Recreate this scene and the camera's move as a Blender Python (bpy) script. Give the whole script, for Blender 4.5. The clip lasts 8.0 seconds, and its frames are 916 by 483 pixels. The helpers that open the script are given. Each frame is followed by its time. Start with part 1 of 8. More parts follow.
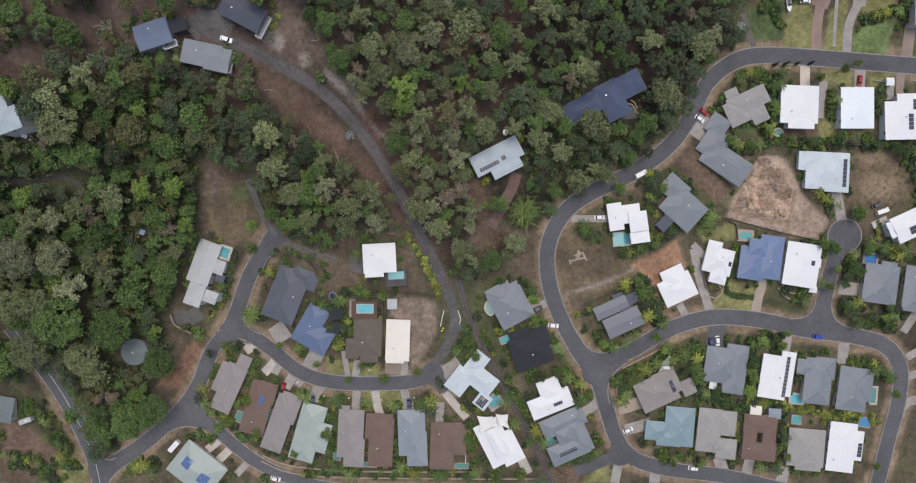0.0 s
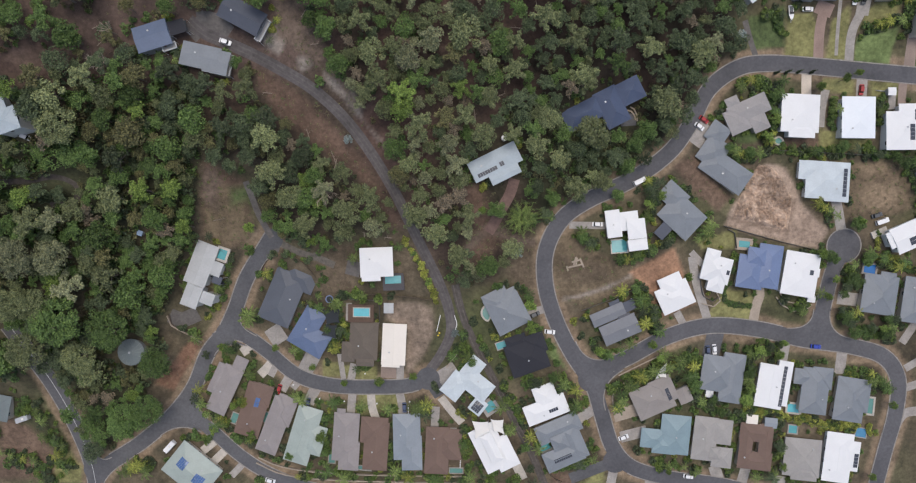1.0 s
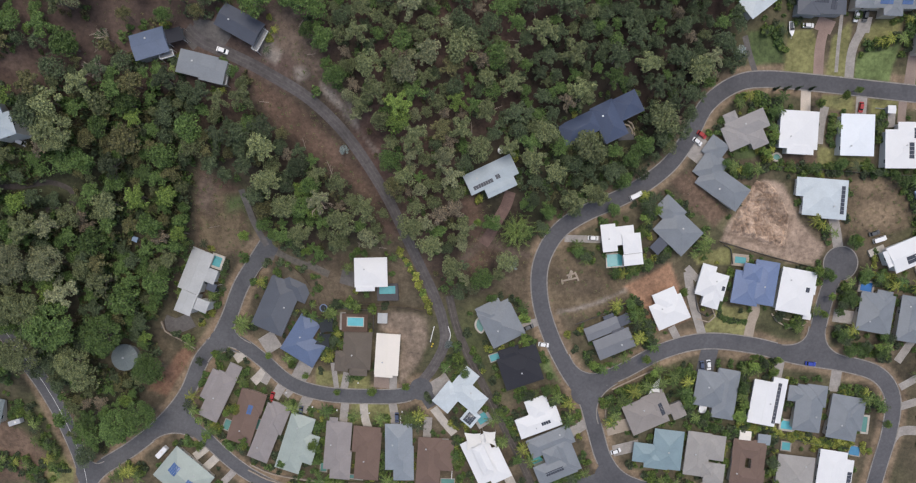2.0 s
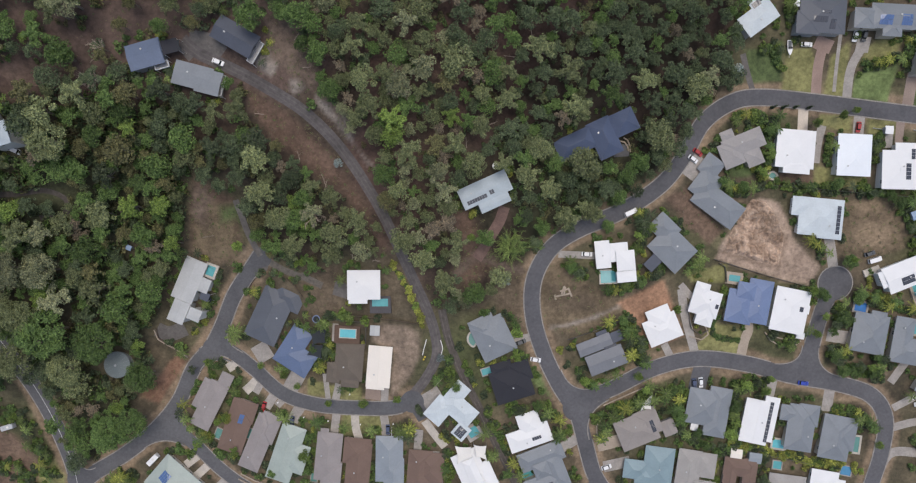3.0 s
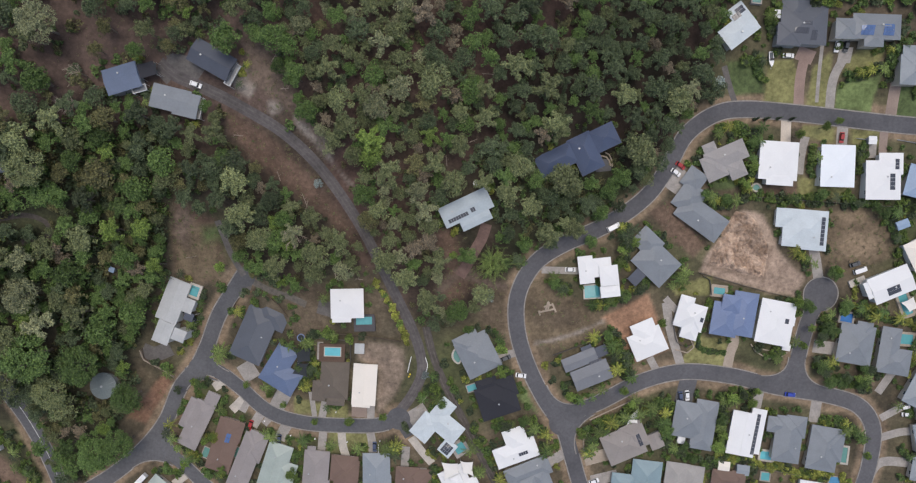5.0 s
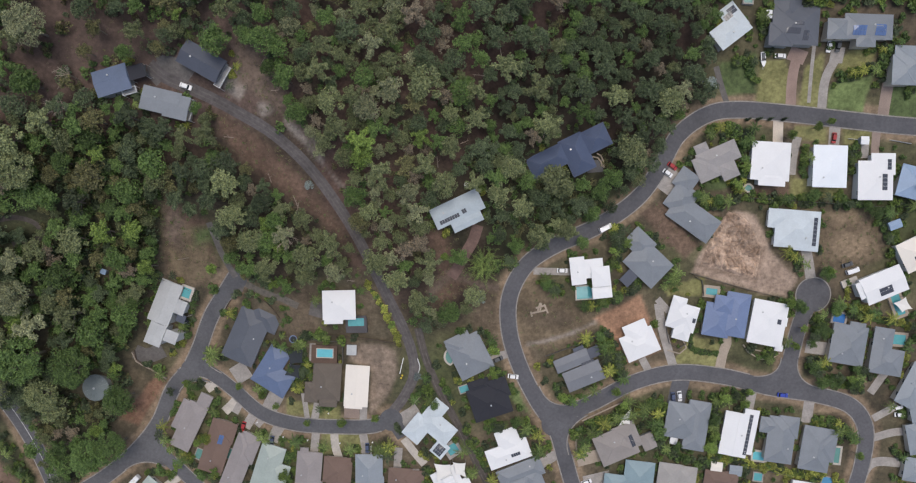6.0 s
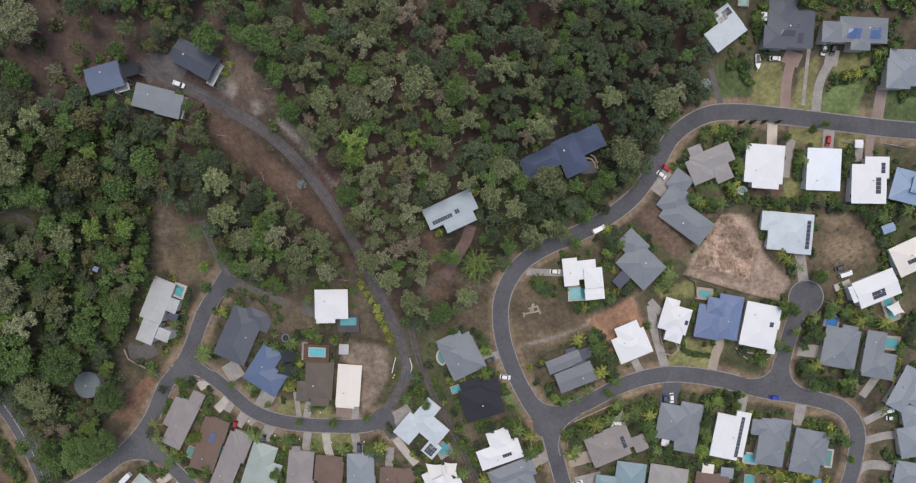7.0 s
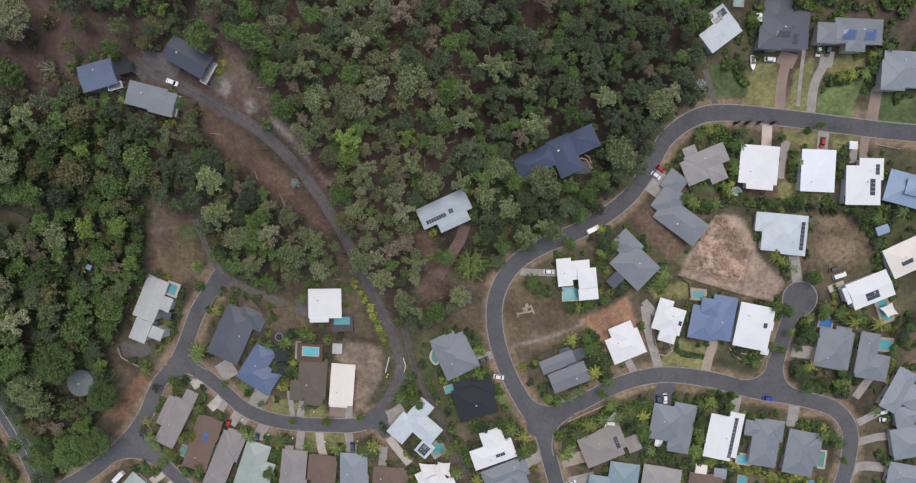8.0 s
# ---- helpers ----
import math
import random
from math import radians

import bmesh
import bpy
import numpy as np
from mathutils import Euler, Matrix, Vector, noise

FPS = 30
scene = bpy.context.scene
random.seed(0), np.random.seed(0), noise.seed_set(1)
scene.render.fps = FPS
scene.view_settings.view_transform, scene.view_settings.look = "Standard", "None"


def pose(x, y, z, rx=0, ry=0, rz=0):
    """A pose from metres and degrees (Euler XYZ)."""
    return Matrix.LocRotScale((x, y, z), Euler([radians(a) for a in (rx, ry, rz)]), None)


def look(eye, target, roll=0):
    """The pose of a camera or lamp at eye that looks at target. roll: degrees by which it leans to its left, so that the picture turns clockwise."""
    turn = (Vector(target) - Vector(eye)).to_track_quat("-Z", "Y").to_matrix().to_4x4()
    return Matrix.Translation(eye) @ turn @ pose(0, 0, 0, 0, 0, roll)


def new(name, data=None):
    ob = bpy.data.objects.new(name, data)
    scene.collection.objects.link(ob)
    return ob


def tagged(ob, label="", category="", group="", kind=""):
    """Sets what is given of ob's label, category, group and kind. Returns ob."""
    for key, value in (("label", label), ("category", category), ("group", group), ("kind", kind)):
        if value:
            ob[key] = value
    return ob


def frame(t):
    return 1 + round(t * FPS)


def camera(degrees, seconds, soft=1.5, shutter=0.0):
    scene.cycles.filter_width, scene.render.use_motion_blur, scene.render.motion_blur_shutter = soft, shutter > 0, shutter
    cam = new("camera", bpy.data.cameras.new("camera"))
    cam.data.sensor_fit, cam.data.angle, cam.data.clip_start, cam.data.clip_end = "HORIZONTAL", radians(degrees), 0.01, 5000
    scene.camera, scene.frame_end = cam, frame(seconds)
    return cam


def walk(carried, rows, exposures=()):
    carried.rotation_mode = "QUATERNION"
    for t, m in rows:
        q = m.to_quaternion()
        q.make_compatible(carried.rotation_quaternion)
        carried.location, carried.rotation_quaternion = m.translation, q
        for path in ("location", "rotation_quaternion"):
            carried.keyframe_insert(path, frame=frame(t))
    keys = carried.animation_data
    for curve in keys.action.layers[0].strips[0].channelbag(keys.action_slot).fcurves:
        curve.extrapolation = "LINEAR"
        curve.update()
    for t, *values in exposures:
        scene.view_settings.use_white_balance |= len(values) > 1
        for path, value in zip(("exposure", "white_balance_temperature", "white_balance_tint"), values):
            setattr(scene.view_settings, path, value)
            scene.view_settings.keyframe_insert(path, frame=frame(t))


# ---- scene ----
cam = camera(75.0, 8.0, soft=1.2)
METRES, EYE, TILT, LEAN, TURN = 36.7, 258.5, -90.0, 0.0, 0.0
ROWS = [
    (0.0, 0.0, 0.0, 0.0, 0.0, 0.0, -0.0),
    (0.5, 0.0281, 0.0043, 0.029, 0.12, -0.08, -0.34),
    (1.0, 0.0593, 0.0116, 0.0773, 0.26, -0.18, -0.75),
    (1.5, 0.0956, 0.019, 0.1454, 0.37, -0.24, -1.12),
    (3.0, 0.2253, 0.0357, 0.3983, 0.69, -0.47, -2.67),
    (3.5, 0.273, 0.0394, 0.4889, 0.78, -0.5, -2.68),
    (4.0, 0.323, 0.0445, 0.5541, 0.8, -0.61, -2.55),
    (4.5, 0.3743, 0.05, 0.5964, 0.82, -0.67, -2.09),
    (6.0, 0.5171, 0.063, 0.6614, 0.85, -0.9, -1.71),
    (6.5, 0.5549, 0.0661, 0.6727, 0.82, -0.97, -1.95),
    (7.0, 0.5879, 0.0694, 0.682, 0.8, -1.04, -2.17),
    (7.5, 0.6173, 0.073, 0.6883, 0.75, -1.1, -2.35),
    (8.0, 0.6417, 0.0776, 0.6937, 0.7, -1.15, -2.42),
]
walk(cam, [(t, pose(0, 0, EYE, TILT, LEAN, TURN) @ pose(METRES * x, METRES * y, METRES * z, 90 + pitch, roll, yaw)) for t, x, y, z, yaw, pitch, roll in ROWS],
     exposures=[(0.0, 0.18, 6540, 9), (8.0, 0.14, 6540, 9)])

# ---- light: overcast sky, wide soft sun ----
SUN_UP, SUN_AZ = 76.0, 20.0
world = bpy.data.worlds.new("sky")
scene.world = world
world.use_nodes = True
wn = world.node_tree.nodes
sky = wn.new("ShaderNodeTexSky")
sky.sky_type, sky.sun_disc = "NISHITA", False
sky.sun_elevation, sky.sun_rotation = radians(SUN_UP), radians(SUN_AZ)
sky.air_density, sky.dust_density, sky.ozone_density = 1.0, 4.0, 1.0
world.node_tree.links.new(sky.outputs[0], wn["Background"].inputs[0])
wn["Background"].inputs[1].default_value = 0.125
sun = new("sun", bpy.data.lights.new("sun", "SUN"))
sun.data.energy, sun.data.angle, sun.data.color = 1.0, radians(40), (1.0, 0.97, 0.94)
sun.matrix_world = look((300 * math.sin(radians(SUN_AZ)), 300 * math.cos(radians(SUN_AZ)), 300 * math.tan(radians(SUN_UP))), (0, 0, 0))


# ---- materials ----
def surface(name, rgb, rough=0.7, metal=0.0, vary=0.12, grain=6.0, patch=0.15, bump=0.0, attr="", random_tint=0.0, island=0.0, coat=0.0, spec=0.4, fractal=0.5):
    """A procedural surface: base colour with grain and stains at two scales, optional relief."""
    mat = bpy.data.materials.new(name)
    mat.use_nodes = True
    nt = mat.node_tree
    n, l = nt.nodes, nt.links
    bsdf = n["Principled BSDF"]
    bsdf.inputs["Roughness"].default_value = rough
    bsdf.inputs["Metallic"].default_value = metal
    bsdf.inputs["Specular IOR Level"].default_value = spec
    bsdf.inputs["Coat Weight"].default_value = coat
    geo = n.new("ShaderNodeNewGeometry")
    total = None
    for scl, amount, detail in ((grain, vary, 5), (patch, vary * 1.3, 3)):
        tex = n.new("ShaderNodeTexNoise")
        tex.inputs["Scale"].default_value, tex.inputs["Detail"].default_value = scl, detail + 6 * (fractal > 0.5)
        tex.inputs["Roughness"].default_value = fractal
        l.new(geo.outputs["Position"], tex.inputs["Vector"])
        mul = n.new("ShaderNodeMapRange")
        mul.inputs["From Min"].default_value, mul.inputs["From Max"].default_value = 0.25, 0.75
        mul.inputs["To Min"].default_value, mul.inputs["To Max"].default_value = 1 - amount, 1 + amount
        l.new(tex.outputs["Fac"], mul.inputs["Value"])
        if total is None:
            total = mul.outputs[0]
            fine = tex
        else:
            m = n.new("ShaderNodeMath")
            m.operation = "MULTIPLY"
            l.new(total, m.inputs[0]), l.new(mul.outputs[0], m.inputs[1])
            total = m.outputs[0]
    for source, amount in (("obj", random_tint), ("isl", island)):
        if amount:
            if source == "obj":
                out = n.new("ShaderNodeObjectInfo").outputs["Random"]
            else:
                out = geo.outputs["Random Per Island"]
            mr = n.new("ShaderNodeMapRange")
            mr.inputs["To Min"].default_value, mr.inputs["To Max"].default_value = 1 - amount, 1 + amount
            l.new(out, mr.inputs["Value"])
            m = n.new("ShaderNodeMath")
            m.operation = "MULTIPLY"
            l.new(total, m.inputs[0]), l.new(mr.outputs[0], m.inputs[1])
            total = m.outputs[0]
    scale = n.new("ShaderNodeVectorMath")
    scale.operation = "SCALE"
    if attr:
        at = n.new("ShaderNodeAttribute")
        at.attribute_name = attr
        l.new(at.outputs["Color"], scale.inputs[0])
    else:
        scale.inputs[0].default_value = rgb
    l.new(total, scale.inputs["Scale"])
    l.new(scale.outputs[0], bsdf.inputs["Base Color"])
    if bump:
        b = n.new("ShaderNodeBump")
        b.inputs["Strength"].default_value, b.inputs["Distance"].default_value = 0.6, bump
        l.new(fine.outputs["Fac"], b.inputs["Height"])
        l.new(b.outputs[0], bsdf.inputs["Normal"])
    return mat


def leafy(name, rgb, tint=0.36, island=0.55):
    """Leaves: every spray differs in hue and brightness, every tree in brightness."""
    mat = surface(name, rgb, 0.6, vary=0.10, grain=1.2, patch=0.25, random_tint=tint, spec=0.3)
    n, l = mat.node_tree.nodes, mat.node_tree.links
    scale = n["Principled BSDF"].inputs["Base Color"].links[0].from_node
    geo = n.new("ShaderNodeNewGeometry")
    ramp = n.new("ShaderNodeValToRGB")
    cold, warm = 1 - island, 1 + island
    stops = ((0.0, (rgb[0] * cold * 0.85, rgb[1] * cold * 0.95, rgb[2] * cold * 1.05)), (0.5, rgb), (1.0, (rgb[0] * warm * 1.06, rgb[1] * warm, rgb[2] * warm * 0.92)))
    ramp.color_ramp.elements.new(0.5)
    for e, (at, c) in zip(ramp.color_ramp.elements, stops):
        e.position, e.color = at, (*c, 1.0)
    l.new(geo.outputs["Random Per Island"], ramp.inputs["Fac"])
    l.new(ramp.outputs["Color"], scale.inputs[0])
    return mat


ROOF = {}
for name, rgb, rough in (
        ("slate_blue", (0.115, 0.148, 0.22), 0.5), ("mid_grey", (0.197, 0.217, 0.24), 0.5), ("charcoal_blue", (0.062, 0.072, 0.098), 0.5), ("pale_blue", (0.36, 0.42, 0.46), 0.5),
        ("pale_grey", (0.42, 0.43, 0.43), 0.5), ("grey_green", (0.15, 0.18, 0.185), 0.6), ("dark_slate", (0.098, 0.108, 0.13), 0.55), ("cobalt", (0.112, 0.152, 0.25), 0.5),
        ("white", (0.72, 0.725, 0.73), 0.5), ("dark_brown", (0.132, 0.11, 0.09), 0.8), ("cream", (0.74, 0.69, 0.62), 0.5), ("pale_green", (0.34, 0.39, 0.36), 0.5),
        ("mauve_grey", (0.27, 0.245, 0.24), 0.7), ("brown", (0.165, 0.112, 0.09), 0.8), ("ice_blue", (0.50, 0.555, 0.585), 0.5), ("blue_grey", (0.24, 0.27, 0.30), 0.5), ("black_metal", (0.023, 0.024, 0.032), 0.75),
        ("navy", (0.068, 0.090, 0.152), 0.5), ("greige", (0.30, 0.285, 0.28), 0.6), ("white_blue", (0.74, 0.78, 0.82), 0.5), ("sky_blue", (0.25, 0.34, 0.47), 0.5),
        ("steel_grey", (0.16, 0.17, 0.19), 0.5), ("mid_blue", (0.15, 0.20, 0.33), 0.5), ("taupe", (0.27, 0.245, 0.23), 0.75), ("teal", (0.21, 0.29, 0.32), 0.5), ("pale_taupe", (0.32, 0.305, 0.29), 0.75)):
    ROOF[name] = surface("roof_" + name, rgb, rough, vary=0.02 if min(rgb) > 0.6 else 0.06, grain=1.6, patch=0.22)
CAP = {k: surface("cap_" + k, tuple(min(0.85, c * 1.18 + 0.01) for c in m_rgb), 0.6, vary=0.05) for k, m_rgb in
       (("light", (0.6, 0.61, 0.62)), ("mid", (0.24, 0.25, 0.26)), ("dark", (0.09, 0.09, 0.10)), ("brown", (0.17, 0.13, 0.115)))}
WALL = {"white": surface("render_white", (0.7, 0.69, 0.66), 0.8, vary=0.06), "cream": surface("render_cream", (0.56, 0.5, 0.42), 0.85, vary=0.08), "grey": surface("render_grey", (0.36, 0.36, 0.36), 0.85, vary=0.08)}
MAT = {
    "asphalt": surface("asphalt", (0.106, 0.106, 0.113), 0.9, vary=0.22, grain=0.9, patch=0.06, bump=0.01, fractal=0.68),
    "asphalt_dark": surface("darker_asphalt", (0.099, 0.098, 0.106), 0.9, vary=0.22, grain=0.9, patch=0.06, bump=0.01, fractal=0.68),
    "asphalt_pale": surface("faded_asphalt", (0.104, 0.103, 0.111), 0.9, vary=0.22, grain=0.9, patch=0.06, bump=0.01, fractal=0.68),
    "worn_asphalt": surface("worn_asphalt", (0.112, 0.10, 0.098), 0.95, vary=0.34, grain=0.7, patch=0.1, bump=0.01, fractal=0.7),
    "dead_wood": surface("dead_wood", (0.33, 0.27, 0.22), 0.9, vary=0.25, grain=3.0),
    "aged": surface("aged_asphalt", (0.128, 0.117, 0.11), 0.95, vary=0.3, grain=0.7, patch=0.1, bump=0.01, fractal=0.7),
    "dirt": surface("dirt", (0.09, 0.078, 0.07), 0.95, vary=0.3, grain=0.8, patch=0.15, bump=0.02, fractal=0.7),
    "gravel_track": surface("gravel_track", (0.145, 0.128, 0.108), 0.95, vary=0.34, grain=0.8, patch=0.12, bump=0.02, fractal=0.7),
    "red_dirt": surface("red_dirt", (0.16, 0.105, 0.09), 0.95, vary=0.3, grain=0.8, patch=0.15, bump=0.02, fractal=0.7),
    "rut": surface("wheel_rut", (0.115, 0.10, 0.088), 0.95, vary=0.3, grain=0.8, patch=0.2, fractal=0.7),
    "concrete": surface("concrete", (0.325, 0.30, 0.275), 0.9, vary=0.14, grain=1.4, patch=0.3),
    "pale_concrete": surface("pale_concrete", (0.46, 0.42, 0.37), 0.9, vary=0.12, grain=1.4, patch=0.3),
    "tan_concrete": surface("tan_concrete", (0.36, 0.30, 0.24), 0.9, vary=0.12, grain=1.4, patch=0.3),
    "cream_pavers": surface("cream_pavers", (0.55, 0.48, 0.40), 0.9, vary=0.12, grain=2.5),
    "pavers": surface("pavers", (0.28, 0.215, 0.18), 0.9, vary=0.15, grain=3),
    "brick_pavers": surface("brick_pavers", (0.30, 0.215, 0.18), 0.9, vary=0.15, grain=3),
    "kerb": surface("kerb_concrete", (0.27, 0.25, 0.23), 0.9, vary=0.2, grain=1.0, patch=0.4),
    "timber": surface("deck_timber", (0.11, 0.07, 0.05), 0.8, vary=0.2, grain=4),
    "dark_deck": surface("dark_deck", (0.08, 0.075, 0.08), 0.8, vary=0.15, grain=3),
    "white_paint": surface("white_paint", (0.78, 0.78, 0.77), 0.5, vary=0.04),
    "line": surface("line_paint", (0.62, 0.62, 0.6), 0.8, vary=0.25, grain=1),
    # panel colours are lifted from near-black: sky reflection put into the base colour
    "solar_dark": surface("solar_dark", (0.062, 0.068, 0.085), 0.2, vary=0.1, coat=0.4),
    "solar_blue": surface("solar_blue", (0.085, 0.15, 0.32), 0.25, vary=0.15, coat=0.4),
    "glass": surface("window_glass", (0.03, 0.035, 0.04), 0.08, vary=0.05, spec=0.6),
    "car_glass": surface("car_glass", (0.015, 0.017, 0.02), 0.06, vary=0.02, spec=0.6),
    "rubber": surface("rubber", (0.02, 0.02, 0.02), 0.8, vary=0.1),
    "metal": surface("galvanised", (0.45, 0.46, 0.47), 0.45, metal=0.6, vary=0.08),
    "fence": surface("fence_metal", (0.17, 0.16, 0.15), 0.7, vary=0.12),
    "fence_timber": surface("fence_timber", (0.16, 0.125, 0.10), 0.85, vary=0.2),
    "bark": surface("bark", (0.20, 0.17, 0.14), 0.9, vary=0.25, grain=3, bump=0.03),
    "bin_green": surface("bin_green", (0.03, 0.08, 0.04), 0.5, vary=0.08),
    "bin_yellow": surface("bin_yellow", (0.55, 0.42, 0.03), 0.5, vary=0.06),
    "plastic": surface("grey_plastic", (0.09, 0.10, 0.11), 0.6, vary=0.1),
    "ground": surface("ground", (0.2, 0.2, 0.2), 0.95, vary=0.5, grain=0.55, patch=0.09, bump=0.12, attr="cover", fractal=0.72),
    "sail": surface("shade_cloth", (0.72, 0.70, 0.66), 0.9, vary=0.06),
    "sail_dark": surface("dark_shade_cloth", (0.03, 0.035, 0.04), 0.9, vary=0.1),
}
WATER = {k: surface("pool_" + k, c, 0.06, vary=0.06, grain=1.0, patch=0.4, spec=0.5) for k, c in
         (("aqua", (0.10, 0.34, 0.36)), ("bright", (0.13, 0.46, 0.52)), ("green", (0.12, 0.27, 0.24)), ("blue", (0.04, 0.16, 0.42)), ("sky", (0.08, 0.24, 0.40)))}
PAINT = {k: surface("paint_" + k, c, 0.3, vary=0.02, coat=0.6) for k, c in
         (("white", (0.78, 0.78, 0.78)), ("silver", (0.45, 0.46, 0.48)), ("red", (0.36, 0.03, 0.03)), ("blue", (0.03, 0.06, 0.36)), ("navy", (0.076, 0.096, 0.16)), ("graphite", (0.07, 0.075, 0.08)))}
LEAF = {
    "light": leafy("leaf_grey_green", (0.158, 0.186, 0.086)), "dark": leafy("leaf_dark", (0.066, 0.09, 0.046)), "green": leafy("leaf_green", (0.086, 0.140, 0.041)),
    "bright": leafy("leaf_bright", (0.138, 0.205, 0.047)), "pale": leafy("leaf_pale", (0.178, 0.195, 0.108)), "olive": leafy("leaf_olive", (0.125, 0.125, 0.055)),
    "silver": leafy("leaf_silver", (0.24, 0.29, 0.28)), "yellow": leafy("leaf_yellow", (0.25, 0.275, 0.06)), "palm": leafy("leaf_palm", (0.135, 0.185, 0.055)), "red": leafy("leaf_red", (0.16, 0.05, 0.04)), "dry": leafy("leaf_dry", (0.155, 0.13, 0.092)),
}


# ---- helpers for building ----
def mesh_of(name, verts, faces, mat=None, smooth=False):
    me = bpy.data.meshes.new(name)
    me.from_pydata([tuple(v) for v in verts], [], [tuple(f) for f in faces])
    if mat:
        me.materials.append(mat)
    if smooth:
        me.polygons.foreach_set("use_smooth", [True] * len(me.polygons))
    me.update()
    return me


def part(name, me, parent, label="", at=None):
    """Links a mesh as one object under a thing or part."""
    ob = new(name, me)
    ob.parent = parent
    if at is not None:
        ob.matrix_basis = at
    if label:
        tagged(ob, label)
    return ob


class Bag:
    """Collects vertices and faces for one mesh."""

    def __init__(self):
        self.v, self.f = [], []

    def add(self, verts, faces):
        k = len(self.v)
        self.v += [tuple(p) for p in verts]
        self.f += [tuple(i + k for i in f) for f in faces]
        return self

    def box(self, cx, cy, cz, sx, sy, sz, m=None):
        vs = [Vector((cx + sx * a / 2, cy + sy * b / 2, cz + sz * c / 2)) for a in (-1, 1) for b in (-1, 1) for c in (-1, 1)]
        if m is not None:
            vs = [m @ p for p in vs]
        return self.add(vs, [(0, 1, 3, 2), (4, 6, 7, 5), (0, 4, 5, 1), (2, 3, 7, 6), (0, 2, 6, 4), (1, 5, 7, 3)])

    def beam(self, a, b, w, h):
        """A bar from a to b, of width w and height h."""
        a, b = Vector(a), Vector(b)
        d = (b - a).normalized()
        side = d.cross(Vector((0, 0, 1)))
        if side.length < 1e-4:
            side = Vector((1, 0, 0))
        side = side.normalized() * w / 2
        up = side.cross(d).normalized() * h / 2
        return self.add([a - side - up, a + side - up, a + side + up, a - side + up, b - side - up, b + side - up, b + side + up, b - side + up],
                        [(0, 1, 2, 3), (7, 6, 5, 4), (0, 4, 5, 1), (1, 5, 6, 2), (2, 6, 7, 3), (3, 7, 4, 0)])

    def prism(self, outline, z0, z1):
        k = len(outline)
        return self.add([(x, y, z0) for x, y in outline] + [(x, y, z1) for x, y in outline],
                        [tuple(range(k - 1, -1, -1)), tuple(range(k, 2 * k))] + [(i, (i + 1) % k, k + (i + 1) % k, k + i) for i in range(k)])

    def mesh(self, name, mat, smooth=False):
        return mesh_of(name, self.v, self.f, mat, smooth)


# ---- the lie of the land ----
HILL_X, HILL_Y, HILL_WIDTH = (-200, -120, -40, 40, 120, 200), (-110, -40, 30, 100), 58.0
HILL_PLANE = (12.7, -1.24, 21.37)
HILL_RISE = (-8.17, 4.71, 20.47, 16.4, 12.63, -15.7, -6.07, -2.37, 2.91, -3.88, 5.62, 11.47, 4.07, 1.73, -1.27, -0.7, 3.17, -4.07, 1.6, -16.21, 4.5, -2.28, -4.22, -7.18)


def land(x, y):
    """Height of the ground, for numbers or arrays."""
    x, y = np.asarray(x, float), np.asarray(y, float)
    z = HILL_PLANE[0] + HILL_PLANE[1] * np.clip(x, -230, 230) / 100 + HILL_PLANE[2] * np.clip(y, -150, 150) / 100
    for i, (a, b) in enumerate((a, b) for a in HILL_X for b in HILL_Y):
        z = z + HILL_RISE[i] * np.exp(-((x - a) ** 2 + (y - b) ** 2) / (2 * HILL_WIDTH ** 2))
    return z


def high(x, y):
    """Height of the ground at one point."""
    z = HILL_PLANE[0] + HILL_PLANE[1] * min(max(x, -230), 230) / 100 + HILL_PLANE[2] * min(max(y, -150), 150) / 100
    ex = [math.exp(-(x - a) ** 2 / (2 * HILL_WIDTH ** 2)) for a in HILL_X]
    ey = [math.exp(-(y - b) ** 2 / (2 * HILL_WIDTH ** 2)) for b in HILL_Y]
    i = 0
    for p in ex:
        for q in ey:
            z += HILL_RISE[i] * p * q
            i += 1
    return z


def glide(pts, step=2.0):
    """A smooth line through the points, with a point about every step metres."""
    p = [Vector(q) for q in pts]
    if len(p) == 2:
        k = max(1, int((p[1] - p[0]).length / step))
        return [p[0].lerp(p[1], i / k) for i in range(k + 1)]
    p = [2 * p[0] - p[1]] + p + [2 * p[-1] - p[-2]]
    out = []
    for a, b, c, d in zip(p, p[1:], p[2:], p[3:]):
        k = max(1, int((c - b).length / step))
        for i in range(k):
            t = i / k
            out.append(0.5 * (2 * b + (c - a) * t + (2 * a - 5 * b + 4 * c - d) * t * t + (3 * b - a - 3 * c + d) * t ** 3))
    return out + [p[-2]]


def far_from(px, py, line):
    """Distance of points (arrays) to a polyline."""
    best = np.full(np.shape(px), 1e9)
    for a, b in zip(line, line[1:]):
        dx, dy = b[0] - a[0], b[1] - a[1]
        t = np.clip(((px - a[0]) * dx + (py - a[1]) * dy) / (dx * dx + dy * dy + 1e-9), 0, 1)
        best = np.minimum(best, np.hypot(px - a[0] - t * dx, py - a[1] - t * dy))
    return best


